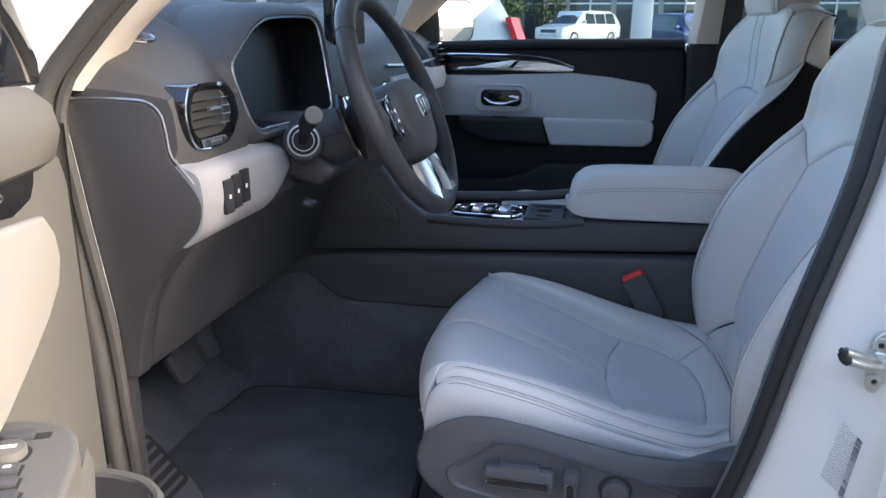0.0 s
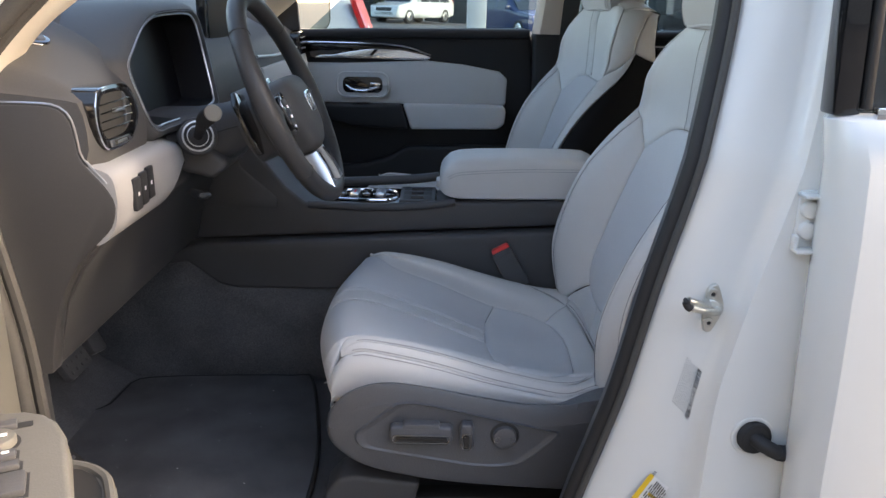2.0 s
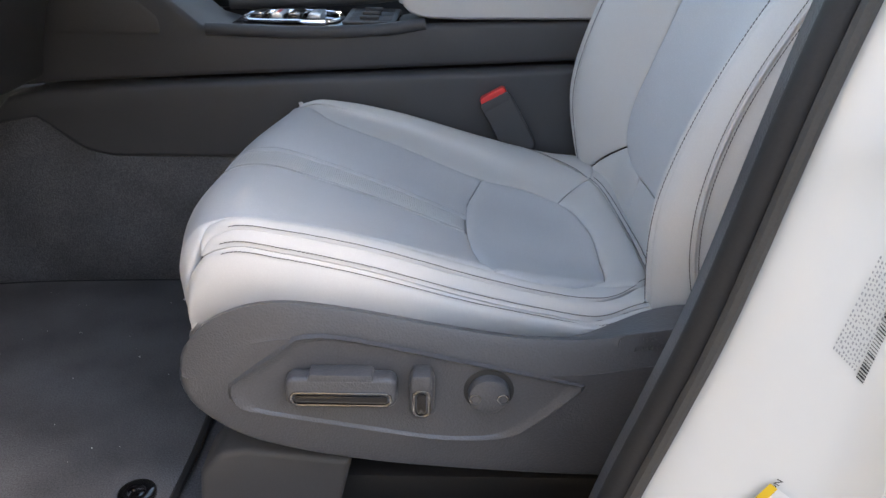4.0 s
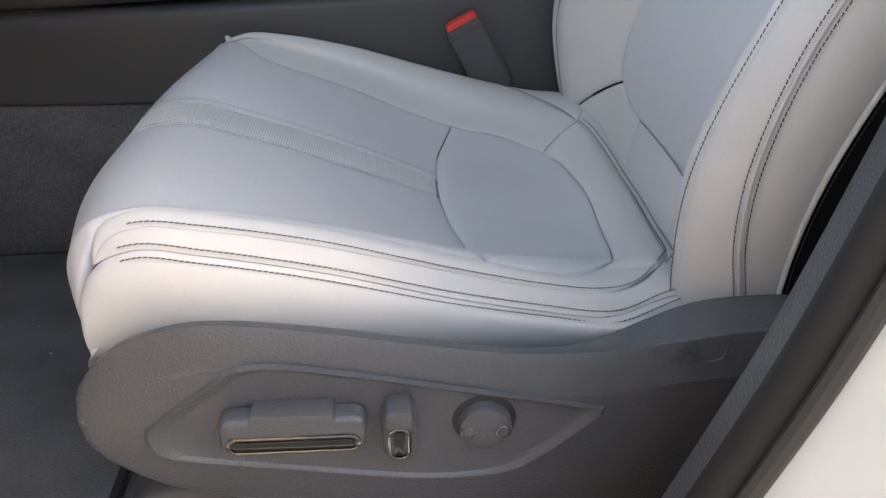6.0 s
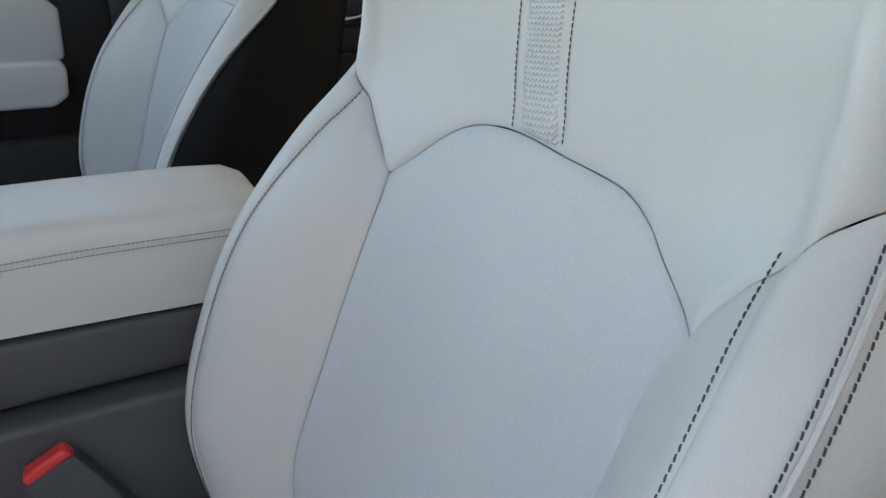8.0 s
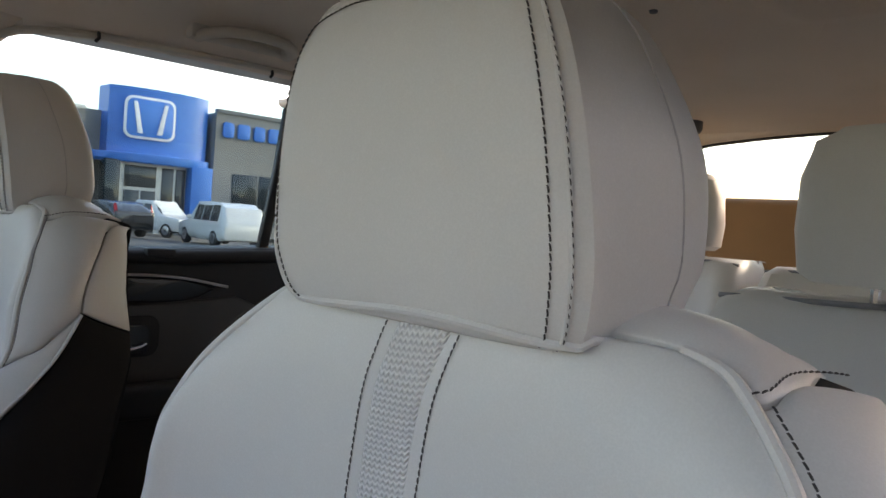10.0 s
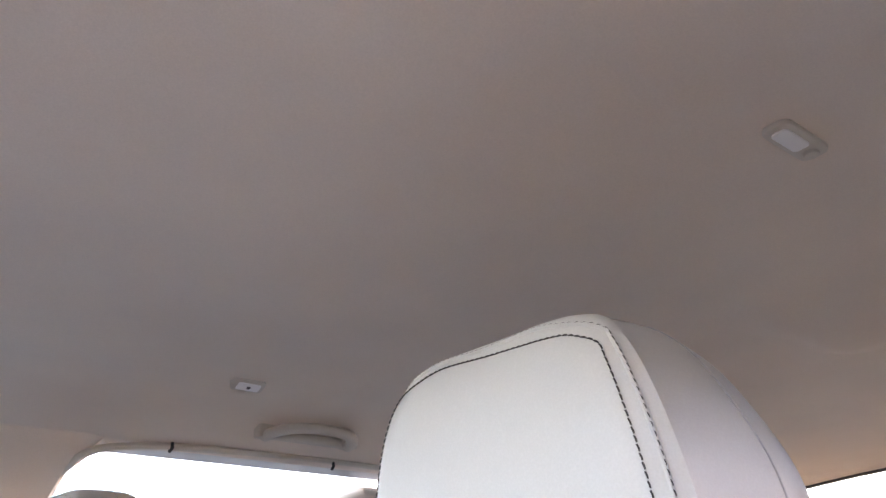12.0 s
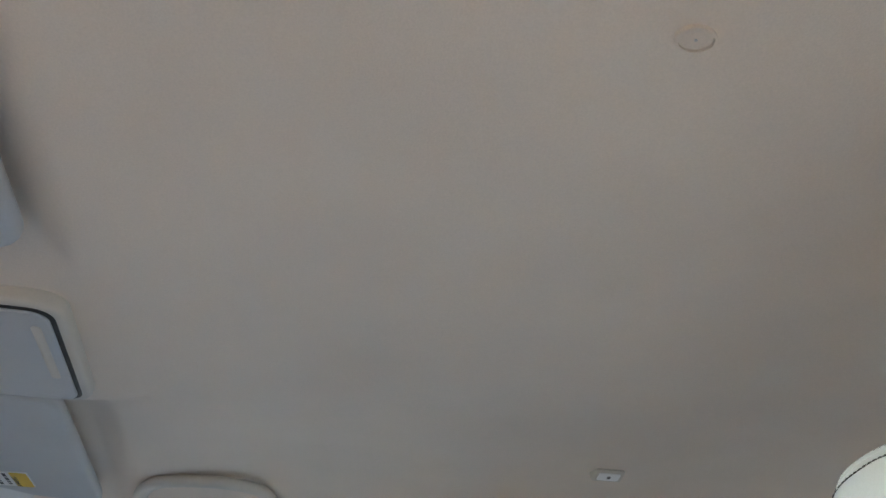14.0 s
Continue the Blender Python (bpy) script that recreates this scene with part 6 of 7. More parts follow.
for y in (1.685, 1.77):
    v2 = part("centre_vent", prism(rounded(.075, .05, .01, 4, y + .02, 1.262), "x", -.60, -.578, .003), GLOSS, dash)
    for i in range(3):
        part("slat", box(-.580, -.574, y - .012, y + .052, 1.247 + .013 * i, 1.250 + .013 * i, .001), DARK, v2)
part("chrome_line", tube(curve([(-.562, 1.90, 1.30), (-.556, 2.1, 1.292), (-.556, 2.3, 1.292), (-.57, 2.55, 1.296)], 20), .004, 8), SATIN, dash)
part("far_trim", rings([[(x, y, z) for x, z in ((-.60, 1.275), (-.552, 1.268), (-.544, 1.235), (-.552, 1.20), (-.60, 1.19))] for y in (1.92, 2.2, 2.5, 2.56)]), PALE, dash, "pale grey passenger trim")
far_vent = part("air_vent", prism(rounded(.10, .075, .02, 5, 2.51, 1.305), "x", -.585, -.552, .004), GLOSS, dash)
for i in range(3):
    part("slat", box(-.554, -.548, 2.47, 2.55, 1.287 + .017 * i, 1.291 + .017 * i, .001), DARK, far_vent)
part("glove_box", prism([(-.60, 1.19), (-.57, 1.16), (-.60, 1.0), (-.68, .88), (-.80, .88), (-.80, 1.19)], "y", 1.88, 2.58, .01), DARK, dash, "dark glove box")
part("underside", box(-1.18, -.78, .94, 2.56, .98, 1.14, .02), DARK, dash)

# ---- steering wheel ----
TILT_W = radians(23.7)
WM = Matrix.Translation((-.360, 1.301, 1.2676)) @ Matrix(((math.cos(TILT_W), 0, -math.sin(TILT_W)), (0, 1, 0), (math.sin(TILT_W), 0, math.cos(TILT_W)))).to_4x4()
# local axes: x towards the driver, y to the passenger, z up the wheel
wheel = thing("steering_wheel", (0, 0, 0), "black leather steering wheel with satin spokes", "steering wheel")


def wpart(name, bm, mat, parent=None, label=""):
    return part(name, moved(bm, WM), mat, parent or wheel, label)


WR = .191
a = np.linspace(0, 2 * math.pi, 96, endpoint=False)
wpart("rim", tube([(0, WR * math.sin(t), WR * math.cos(t)) for t in a], [.0168 + .0022 * max(0, math.cos(2 * t + math.pi)) ** 6 for t in a], 18, closed=True, up=(1, 0, 0)), WHEEL_LEATHER, None, "black leather rim")
for t0 in (radians(48), radians(128), radians(232), radians(312)):
    wpart("rim_seam", tube([(.0172 * math.cos(q), (WR + .0172 * math.sin(q)) * math.sin(t0), (WR + .0172 * math.sin(q)) * math.cos(t0)) for q in np.linspace(0, 2 * math.pi, 20, endpoint=False)], .0008, 5, closed=True), BLACK_STITCH)
inner = [((WR - .0168) * math.sin(t), (WR - .0168) * math.cos(t)) for t in np.linspace(radians(40), radians(320), 160)]
wpart("rim_stitching", stitches(np.array([(.004, y, z) for y, z in inner]), np.array([(0, -y / .17, -z / .17) for y, z in inner]), .0075, .005, .0007), BLACK_STITCH)
# the pad: a shield, wider above than below
pad_line = curve([(0, .040), (.055, .038), (.083, .022), (.088, -.020), (.078, -.062), (.052, -.096), (0, -.108), (-.052, -.096), (-.078, -.062), (-.088, -.020), (-.083, .022), (-.055, .038)], 72, closed=True)
rows = []
for k, x in ((.9, -.055), (.98, -.04), (1.0, -.012), (.985, .004), (.95, .014), (.86, .021), (.70, .026), (.45, .029), (.15, .030)):
    rows.append([(x, y * k, -.032 + (z + .032) * k) for y, z in pad_line])
wpart("airbag_pad", rings(rows), SOFT, None, "dark grained centre pad")
emb = wpart("emblem", prism(rounded(.050, .040, .012, 6, 0, -.018), "x", .0285, .0335, .0015), CHROME, None, "plain chrome emblem plate")
wpart("emblem_field", prism(rounded(.041, .031, .008, 6, 0, -.018), "x", .0332, .0338), DARK, emb)
for q in (-1, 1):
    wpart("emblem_bar", prism([(q * .008, -.006), (q * .014, -.006), (q * .010, -.031), (q * .0045, -.031)], "x", .0335, .0352, .0006), CHROME, emb)
for q in (1, -1):
    wpart("side_spoke", rings([[(x, q * y, z) for x, z in ((.000, zc + h), (.008, zc), (.000, zc - h), (-.018, zc - h), (-.024, zc), (-.018, zc + h))] for y, zc, h in ((.075, -.020, .040), (.10, -.018, .034), (.14, -.012, .025), (.180, -.008, .022))]), DARK, None, "dark spoke with buttons")
    pod = wpart("button_pod", prism([(q * .088, .016), (q * .122, .014), (q * .130, -.010), (q * .120, -.048), (q * .094, -.052)], "x", -.004, .010, .003), GLOSS, None, "gloss black button pod")
    wpart("pod_rim", tube([(.0095, q * y, z) for y, z in curve([(.090, .014), (.120, .012), (.127, -.010), (.118, -.046), (.095, -.050)], 30, closed=True)], .0012, 6, closed=True, up=(1, 0, 0)), SMOKED, pod)
    for i in range(3):
        wpart("button", box(.009, .013, q * .107 - .010, q * .107 + .010, -.042 + .018 * i, -.029 + .018 * i, .002), DARK, pod)
    # lower spokes: a satin frame round a darker field
    arm_rows = ((.030, -.106, .013, -.006), (.034, -.125, .0135, -.003), (.038, -.150, .015, .001), (.042, -.178, .018, .002))
    spoke = wpart("lower_spoke", rings([[(x + dx, q * (yc + w_ * k), zc) for x, k in ((.008, -1), (.015, -.75), (.015, .75), (.008, 1), (-.010, 1), (-.010, -1))] for yc, zc, w_, dx in arm_rows]), SATIN, None, "bright satin lower spoke")
    wpart("spoke_field", rings([[(x + dx, q * (yc + w_ * k * .62), zc) for x, k in ((.0135, -1), (.0165, -.9), (.0165, .9), (.0135, 1))] for yc, zc, w_, dx in ((.030, -.110, .013, -.0055), (.034, -.128, .0135, -.0015), (.0375, -.148, .015, .001), (.040, -.164, .0165, .0015))]), SMOKED, spoke)
    wpart("paddle", prism([(q * .085, .040), (q * .135, .050), (q * .155, .028), (q * .158, -.030), (q * .148, -.062), (q * .130, -.066), (q * .10, -.03)], "x", -.062, -.054, .002), GLOSS, None, "gloss black gear paddle")
wpart("hub", disc((-.095, 0, -.02), (1, 0, 0), .07, .06, .01, 36), DARK)

# ---- console between the seats ----
console = thing("centre_console", (0, 0, 0), "dark plastic centre console with chrome gear selector", "centre console")
C0, C1 = 1.648, 2 * MID - 1.648
body = [(-.80, .86), (-.665, .873), (-.40, .888), (-.10, .903), (.22, .92), (.36, .925), (.36, .985), (.22, .985), (-.03, .978), (-.10, .965), (-.36, .958), (-.41, .972), (-.455, 1.010), (-.50, 1.07), (-.56, 1.14), (-.80, 1.15)]
part("upper_body", prism(body, "y", C0 + .014, C1 - .014, .010, 3), DARK, console)
low = [(-.95, .60), (-.80, .845), (-.74, .862), (-.665, .868), (-.10, .898), (.22, .914), (.36, .918), (.36, .755), (-.58, .752), (-.625, .76), (-.70, .83), (-.76, .84)]
for s, (y0, y1) in ((1, (C0 - .012, C0 + .06)), (-1, (C1 - .06, C1 + .012))):
    part("side_panel", prism([(-.80, .80), (-.74, .855), (-.665, .868), (-.10, .898), (.22, .914), (.36, .918), (.36, .755), (-.58, .752), (-.625, .762), (-.70, .82)], "y", y0, y1, .009, 3), DARK, console, "dark side panel with a ledge")
part("carpet_side", prism([(-1.05, .49), (-.98, .80), (-.70, .835), (-.62, .765), (-.58, .757), (.36, .760), (.36, .49)], "y", C0 - .006, C1 + .006, .01), CARPET, console, "carpeted lower side")
top = part("selector_panel", prism([(-.365, 1.668), (-.365, 1.822), (-.085, 1.822), (-.085, 1.668)], "z", .955, .972, .004), GLOSS, console, "gloss black selector panel")
part("chrome_surround", tube(curve([(-.335, 1.690, .975), (-.25, 1.678, .976), (-.195, 1.690, .975), (-.185, 1.735, .975), (-.20, 1.775, .975), (-.26, 1.788, .976), (-.335, 1.775, .975), (-.35, 1.735, .975)], 60, closed=True), .0042, 8, closed=True), CHROME, top, "chrome surround")
for i, x in enumerate((-.325, -.292, -.262, -.228)):
    b = part("gear_button", prism(rounded(.024, .060, .005, 4, x, 1.735), "z", .972, .984, .003), SATIN if i % 2 else GLOSS, top, "gear button")
part("button_mark", prism(rounded(.006, .03, .002, 3, -.292, 1.735), "z", .984, .9845), RED, top, smooth=False)
holder = part("cup_holder", prism([(-.178, 1.672), (-.178, 1.815), (-.088, 1.815), (-.088, 1.672)], "z", .972, .979, .003), DARK, console, "cup holder frame")
for y0, y1 in ((1.680, 1.718), (1.726, 1.762), (1.770, 1.806)):
    part("well", prism(rounded(.072, y1 - y0, .006, 4, -.133, (y0 + y1) / 2), "z", .9785, .9795), INK, holder, smooth=False)
    part("spring", box(-.150, -.118, y0 + .006, y0 + .012, .979, .986, .002), DARK, holder)
part("far_rim", tube(curve([(-.40, 1.825, .985), (-.25, 1.828, .990), (-.15, 1.828, .996), (-.08, 1.826, 1.005)], 16), .012, 10), DARK, console)
part("near_rim", tube(curve([(-.40, 1.664, .966), (-.25, 1.662, .962), (-.12, 1.662, .967), (-.04, 1.664, .978)], 16), .010, 10), DARK, console)

arm = thing("armrest", (0, 0, 0), "padded grey leather armrest lid on the console", "armrest")
rows = []
for x, zb, zt, w_ in ((-.078, 1.012, 1.030, .070), (-.075, 1.003, 1.046, .080), (-.066, .995, 1.062, .086), (-.050, .989, 1.076, .089), (-.03, .986, 1.083, .090), (.02, .985, 1.087, .090), (.12, .986, 1.089, .090), (.24, .987, 1.089, .090), (.285, .988, 1.087, .089), (.305, .990, 1.078, .084), (.315, .998, 1.06, .072)):
    h = zt - zb
    ring_pts = []
    for y, z in ((-w_ * .90, zb), (0, zb), (w_ * .90, zb), (w_, zb + h * .15), (w_ * 1.01, zb + h * .42), (w_ * .985, zb + h * .62), (w_ * .90, zt - h * .12), (w_ * .70, zt - h * .02), (0, zt), (-w_ * .70, zt - h * .02), (-w_ * .90, zt - h * .12), (-w_ * .985, zb + h * .62), (-w_ * 1.01, zb + h * .42), (-w_, zb + h * .15)):
        ring_pts.append((y, z))
    c = curve(ring_pts, 48, closed=True)
    rows.append([(x, MID + y, z) for y, z in c])
part("pad", rings(rows), LEATHER, arm)
for s in (-1, 1):
    for dz in (.0, .006):
        line = curve([(-.070, MID + s * .074, 1.022), (-.055, MID + s * .088, 1.036 + dz), (-.02, MID + s * .0915, 1.048 + dz), (.12, MID + s * .0915, 1.057 + dz), (.29, MID + s * .090, 1.058 + dz)], 80)
        part("stitching", stitches(line, np.array([(0, s, 0)] * 80)), STITCH, arm)
part("notch", prism(rounded(.03, .05, .01, 4, -.072, MID), "z", 1.00, 1.018, .003), LEATHER, arm)

# ---- seat trim and floor things of the driver ----
TRIM_Y = 1.045
side = thing("seat_side_trim", (-.004, -.032, .024), "dark plastic seat shield with power seat switches", "seat trim")
outer_line = curve([(-.262, .70), (-.262, .728), (-.254, .752), (-.222, .783), (-.167, .800), (-.095, .794), (.0, .776), (.07, .765), (.12, .763), (.155, .765), (.22, .776), (.30, .778), (.345, .758), (.335, .66), (.30, .602), (.19, .596), (.08, .599), (-.075, .612), (-.19, .637), (-.243, .670)], 120, closed=True)
c0 = np.mean(outer_line, axis=0)
rows = []
for k, y, dz in ((1.0, TRIM_Y + .05, .030), (1.0, TRIM_Y + .016, .004), (.998, TRIM_Y + .008, .003), (.992, TRIM_Y + .003, .012), (.972, TRIM_Y - .001, .030), (.955, TRIM_Y - .003, .036), (.92, TRIM_Y - .004, .036)):
    ring_pts = []
    for x, z in outer_line:
        up = smooth_step((z - .715) / .04)
        back = 1 if dz != .030 or y < TRIM_Y + .04 else 1 - smooth_step((x - .10) / .14)
        ring_pts.append((c0[0] + (x - c0[0]) * (1 - (1 - k) * .45), y, c0[1] + (z - c0[1]) * (k if up < .5 else 1) - dz * up * back))
    rows.append(ring_pts)
part("shield", rings(rows), TRIM, side, "dark grained plastic shield")
field = [(-.210, .704), (-.205, .714), (-.15, .758), (-.135, .767), (-.091, .766), (.024, .741), (.128, .718), (.136, .713), (.130, .703), (.088, .664), (.06, .650), (-.002, .648), (-.103, .664), (-.192, .680), (-.207, .690)]
f_line = curve(field, 90, closed=True)
fc = np.mean(f_line, axis=0)
part("recess_rim", rings([[(fc[0] + (x - fc[0]) * s, y, fc[1] + (z - fc[1]) * s) for x, z in f_line] for s, y in ((1.03, TRIM_Y - .003), (1.0, TRIM_Y - .0075), (.965, TRIM_Y - .0065), (.94, TRIM_Y - .0045), (.90, TRIM_Y - .0042))]), TRIM, side, "raised rim round the switches")
def rocker(name, x, z, w, h, label):
    """A power seat switch: a dark block with a framed bar of smoked chrome."""
    sw = part(name, prism(rounded(w, h, .009, 5, x, z), "y", TRIM_Y - .024, TRIM_Y - .004, .005, 3), TRIM, side, label)
    if w > h:
        part("cap", prism([(x - .034, z + .010), (x - .030, z + .021), (x + .030, z + .021), (x + .034, z + .010)], "y", TRIM_Y - .0235, TRIM_Y - .004, .002), TRIM, sw)
        bw, bh, bz = w - .012, .014, z - .006
    else:
        part("cap", prism(rounded(w * .8, .018, .004, 4, x, z + h * .36), "y", TRIM_Y - .026, TRIM_Y - .004, .003), TRIM, sw)
        bw, bh, bz = w - .010, h * .62, z - .006
    part("bar_rim", tube([(px_, TRIM_Y - .0242, pz) for px_, pz in rounded(bw, bh, min(bw, bh) * .45, 5, x, bz)], .0016, 8, closed=True, up=(0, 1, 0)), SMOKED, sw)
    part("insert_bar", prism(rounded(bw - .006, bh - .005, min(bw, bh) * .28, 4, x, bz), "y", TRIM_Y - .0262, TRIM_Y - .0235, .0012), GLOSS, sw, "gloss black bar")
    return sw


rocker("slide_switch", -.098, .716, .108, .034, "seat slide switch")
rocker("recline_switch", -.020, .712, .025, .048, "backrest switch")
sw3 = part("lumbar_switch", disc((.046, TRIM_Y - .0035, .708), (0, -1, 0), .0250, .0015, .0005, 40), INK, side, "round lumbar switch")
part("knob", disc((.046, TRIM_Y - .004, .707), (0, -1, 0), .0205, .012, .004, 40), TRIM, sw3)
for q in (-1, 1):
    part("dent", disc((.046 + .0135 * q, TRIM_Y - .0155, .706), (0, -1, 0), .0058, .0012, .0005, 20, inner=.0045), SMOKED, sw3)
badge = part("airbag_mark", tube([(x, TRIM_Y + .002 - .06 * (x - .20), z + .2 * (x - .20)) for x, z in rounded(.058, .024, .006, 4, .200, .762)], .0009, 6, closed=True, up=(0, 1, 0)), TRIM, side, "embossed outline")
for body, dz in (("SRS", .0015), ("AIRBAG", -.0075)):
    mark = bpy.data.curves.new("words", "FONT")
    mark.body, mark.size, mark.extrude, mark.align_x = body, .0085, .0006, "CENTER"
    raised = new("words", mark)
    raised.data.materials.append(TRIM)
    raised.matrix_basis = Matrix.Translation((.200, TRIM_Y + .001, .762 + dz)) @ pose(0, 0, 0, 90, -11, 0)
    raised.parent = badge
foot = thing("seat_rail_cover", (0, 0, 0), "dark plastic cover of the seat rail", "rail cover")
part("cover", prism([(-.288, .505), (-.280, .575), (-.255, .605), (-.225, .611), (-.105, .598), (-.128, .505)], "y", 1.055, 1.13, .008, 3), DARK, foot)
part("rail", box(-.13, .42, 1.09, 1.13, .505, .545, .004), RUBBER, foot)

belt = thing("belt_buckle", (0, 0, 0), "black seat belt buckle with a red release button", "belt buckle")
BM = Matrix.Translation((.094, 1.625, .832)) @ pose(0, 0, 0, 0, -29, 0)
part("housing", moved(prism([(-.0265, -.060), (-.026, .032), (-.022, .036), (.022, .036), (.026, .032), (.0265, -.060), (.018, -.066), (-.018, -.066)], "y", -.012, .012, .004, 3), BM), DARK, belt)
part("release_button", moved(prism([(-.023, .035), (-.023, .048), (-.018, .051), (.018, .051), (.023, .048), (.023, .035)], "y", -.009, .009, .003, 3), BM), RED, belt, "red release button")
part("lip", moved(prism([(-.0255, .028), (-.0255, .040), (-.022, .042), (.022, .042), (.0255, .040), (.0255, .028)], "y", -.0125, -.0085, .001), BM), DARK, belt)
part("strap", moved(prism([(-.018, -.22), (-.020, -.06), (.020, -.06), (.018, -.22)], "y", -.006, .006, .003), BM), RUBBER, belt)

mat = thing("floor_mat", (0, 0, 0), "black carpet floor mat with bound edge", "floor mat")
mat_line = curve([(-.345, .985), (-.330, 1.05), (-.335, 1.30), (-.40, 1.615), (-.45, 1.632), (-.62, 1.628), (-.78, 1.615), (-.845, 1.595), (-.855, 1.54), (-.862, 1.47), (-.89, 1.44), (-.93, 1.40), (-.945, 1.20), (-.93, 1.02), (-.88, .985), (-.62, .975)], 90, closed=True).tolist()
part("carpet", prism(mat_line, "z", .5, .514, .004, 2), MAT, mat)
part("binding", tube([(x, y, .509) for x, y in mat_line], .006, 8, closed=True), RUBBER, mat, "bound edge")
clip = part("fixing", disc((-.372, 1.085, .513), (0, 0, 1), .023, .007, .003, 32, inner=.011), GLOSS, mat, "black mat fixing")
part("fixing_bar", box(-.380, -.364, 1.078, 1.092, .513, .517, .001), GLOSS, clip)
bm = bmesh.new()
for i in range(45):
    x, y = random.uniform(-.9, -.35), random.uniform(1.0, 1.6)
    bmesh.ops.create_cube(bm, size=random.choice((.0006, .0008, .0012)), matrix=pose(x, y, .5148, 0, 0, random.uniform(0, 90)))
tagged(part("lint", bm, PAPER, mat, "specks of lint"), kind="stuff")

PEDAL = material("pedal_rubber", (0.075, 0.078, 0.085), 0.5, grain=0.15, bump=0.3, scale=300, stain=0.1)
pedals = thing("pedals", (0, 0, 0), "black rubber brake and accelerator pedals", "pedals")
PM = Matrix.Translation((-.878, 1.362, .684)) @ pose(0, 0, 0, 0, -30, 0)
part("brake_pedal", moved(prism(rounded(.100, .068, .012, 5), "x", -.008, .008, .003), PM), PEDAL, pedals)
part("brake_arm", tube([(-.876, 1.338, .71), (-.95, 1.338, .80), (-1.03, 1.338, .98)], .010, 8), DARK, pedals)
part("accelerator", moved(prism(rounded(.054, .090, .010, 5), "x", -.008, .008, .003), Matrix.Translation((-.880, 1.458, .700)) @ pose(0, 0, 0, -12, -30, 0)), PEDAL, pedals)
for i in range(4):
    for k in range(3):
        part("pad_stud", moved(disc((.0075, -.033 + .022 * i, -.020 + .020 * k), (1, 0, 0), .0045, .002, .0008, 12), PM), PEDAL, pedals)
part("accelerator_arm", tube([(-.885, 1.452, .715), (-.96, 1.452, .80), (-1.04, 1.452, .95)], .008, 8), DARK, pedals)
rest = thing("foot_rest", (0, 0, 0), "black ribbed foot rest beside the kick panel", "foot rest")
part("wedge", prism([(-.66, .505), (-.70, .590), (-.79, .690), (-.88, .715), (-.95, .505)], "y", .945, 1.085, .010, 3), DARK, rest)
RM = Matrix.Translation((-.748, 1.015, .644)) @ pose(0, 0, 0, 0, -42, 0)
part("plate", moved(prism(rounded(.120, .115, .012, 5), "x", -.004, .004, .002), RM), RUBBER, rest)
for i in range(6):
    part("rib", moved(box(.003, .0065, -.048, .048, -.048 + .018 * i, -.041 + .018 * i, .001), RM), PEDAL, rest)



# ---- second and third row ----
def bench_seat(name, x, y, w, z0, ztop, label, headz, hw):
    ob = thing(name, (x, y, 0), label, "car seat", "rear seats")
    rows = []
    for z, dx, k in ((z0, -.10, .96), (z0 + .2, -.05, 1), (ztop - .16, .05, .97), (ztop - .06, .08, .92), (ztop - .015, .10, .86), (ztop, .13, .78), (ztop - .004, .19, .74)):
        c = curve([(-.0 + dx, -w * k), (dx - .03, -w * k * .8), (dx - .012, -w * k * .5), (dx - .012, w * k * .5), (dx - .03, w * k * .8), (dx, w * k), (dx + .10, w * k), (.20, w * k * .9), (.20, -w * k * .9), (dx + .10, -w * k)], 44, closed=True)
        rows.append([(px, py, z) for px, py in c])
    part("backrest", rings(rows), LEATHER, ob)
    part("cushion", box(-.55, .0, -w * .97, w * .97, z0 - .10, z0 + .12, .05, 4), LEATHER, ob)
    part("top_bead", tube([(.10, -w * .86, ztop - .012), (.10, 0, ztop - .002), (.10, w * .86, ztop - .012)], .004, 6), STITCH, ob)
    hr = part("headrest", rings([[(px + lean, py, z) for px, py in curve([(.07, -hw * k * .8), (.06, 0), (.07, hw * k * .8), (.085, hw * k), (.13, hw * k), (.155, hw * k * .8), (.16, 0), (.155, -hw * k * .8), (.13, -hw * k), (.085, -hw * k)], 40, closed=True)] for z, k, lean in ((headz, .82, .0), (headz + .01, .95, 0), (headz + .06, 1, 0), (headz + .12, .97, -.005), (headz + .16, .86, -.008), (headz + .175, .65, -.005))]), LEATHER, ob, "padded grey headrest")
    for s in (-1, 1):
        part("post", tube([(.11, s * .05, ztop - .03), (.11, s * .05, headz + .02)], .006, 8), CHROME, hr)
    return ob


bench_seat("second_row_seat", .98, 1.305, .265, .78, 1.405, "grey leather second-row seat behind the driver", 1.422, .135)
bench_seat("second_row_seat", 1.02, 2.16, .265, .78, 1.405, "grey leather second-row seat behind the passenger", 1.432, .13)
bench_seat("third_row_seat", 1.66, 1.30, .20, .85, 1.425, "grey leather third-row seat by the tailgate", 1.44, .115)
bench_seat("third_row_seat", 1.66, 2.02, .20, .85, 1.425, "grey leather third-row seat by the tailgate", 1.44, .115)
bench_seat("third_row_seat", 1.66, 1.66, .15, .85, 1.418, "grey leather third-row middle seat", 1.20, .06)


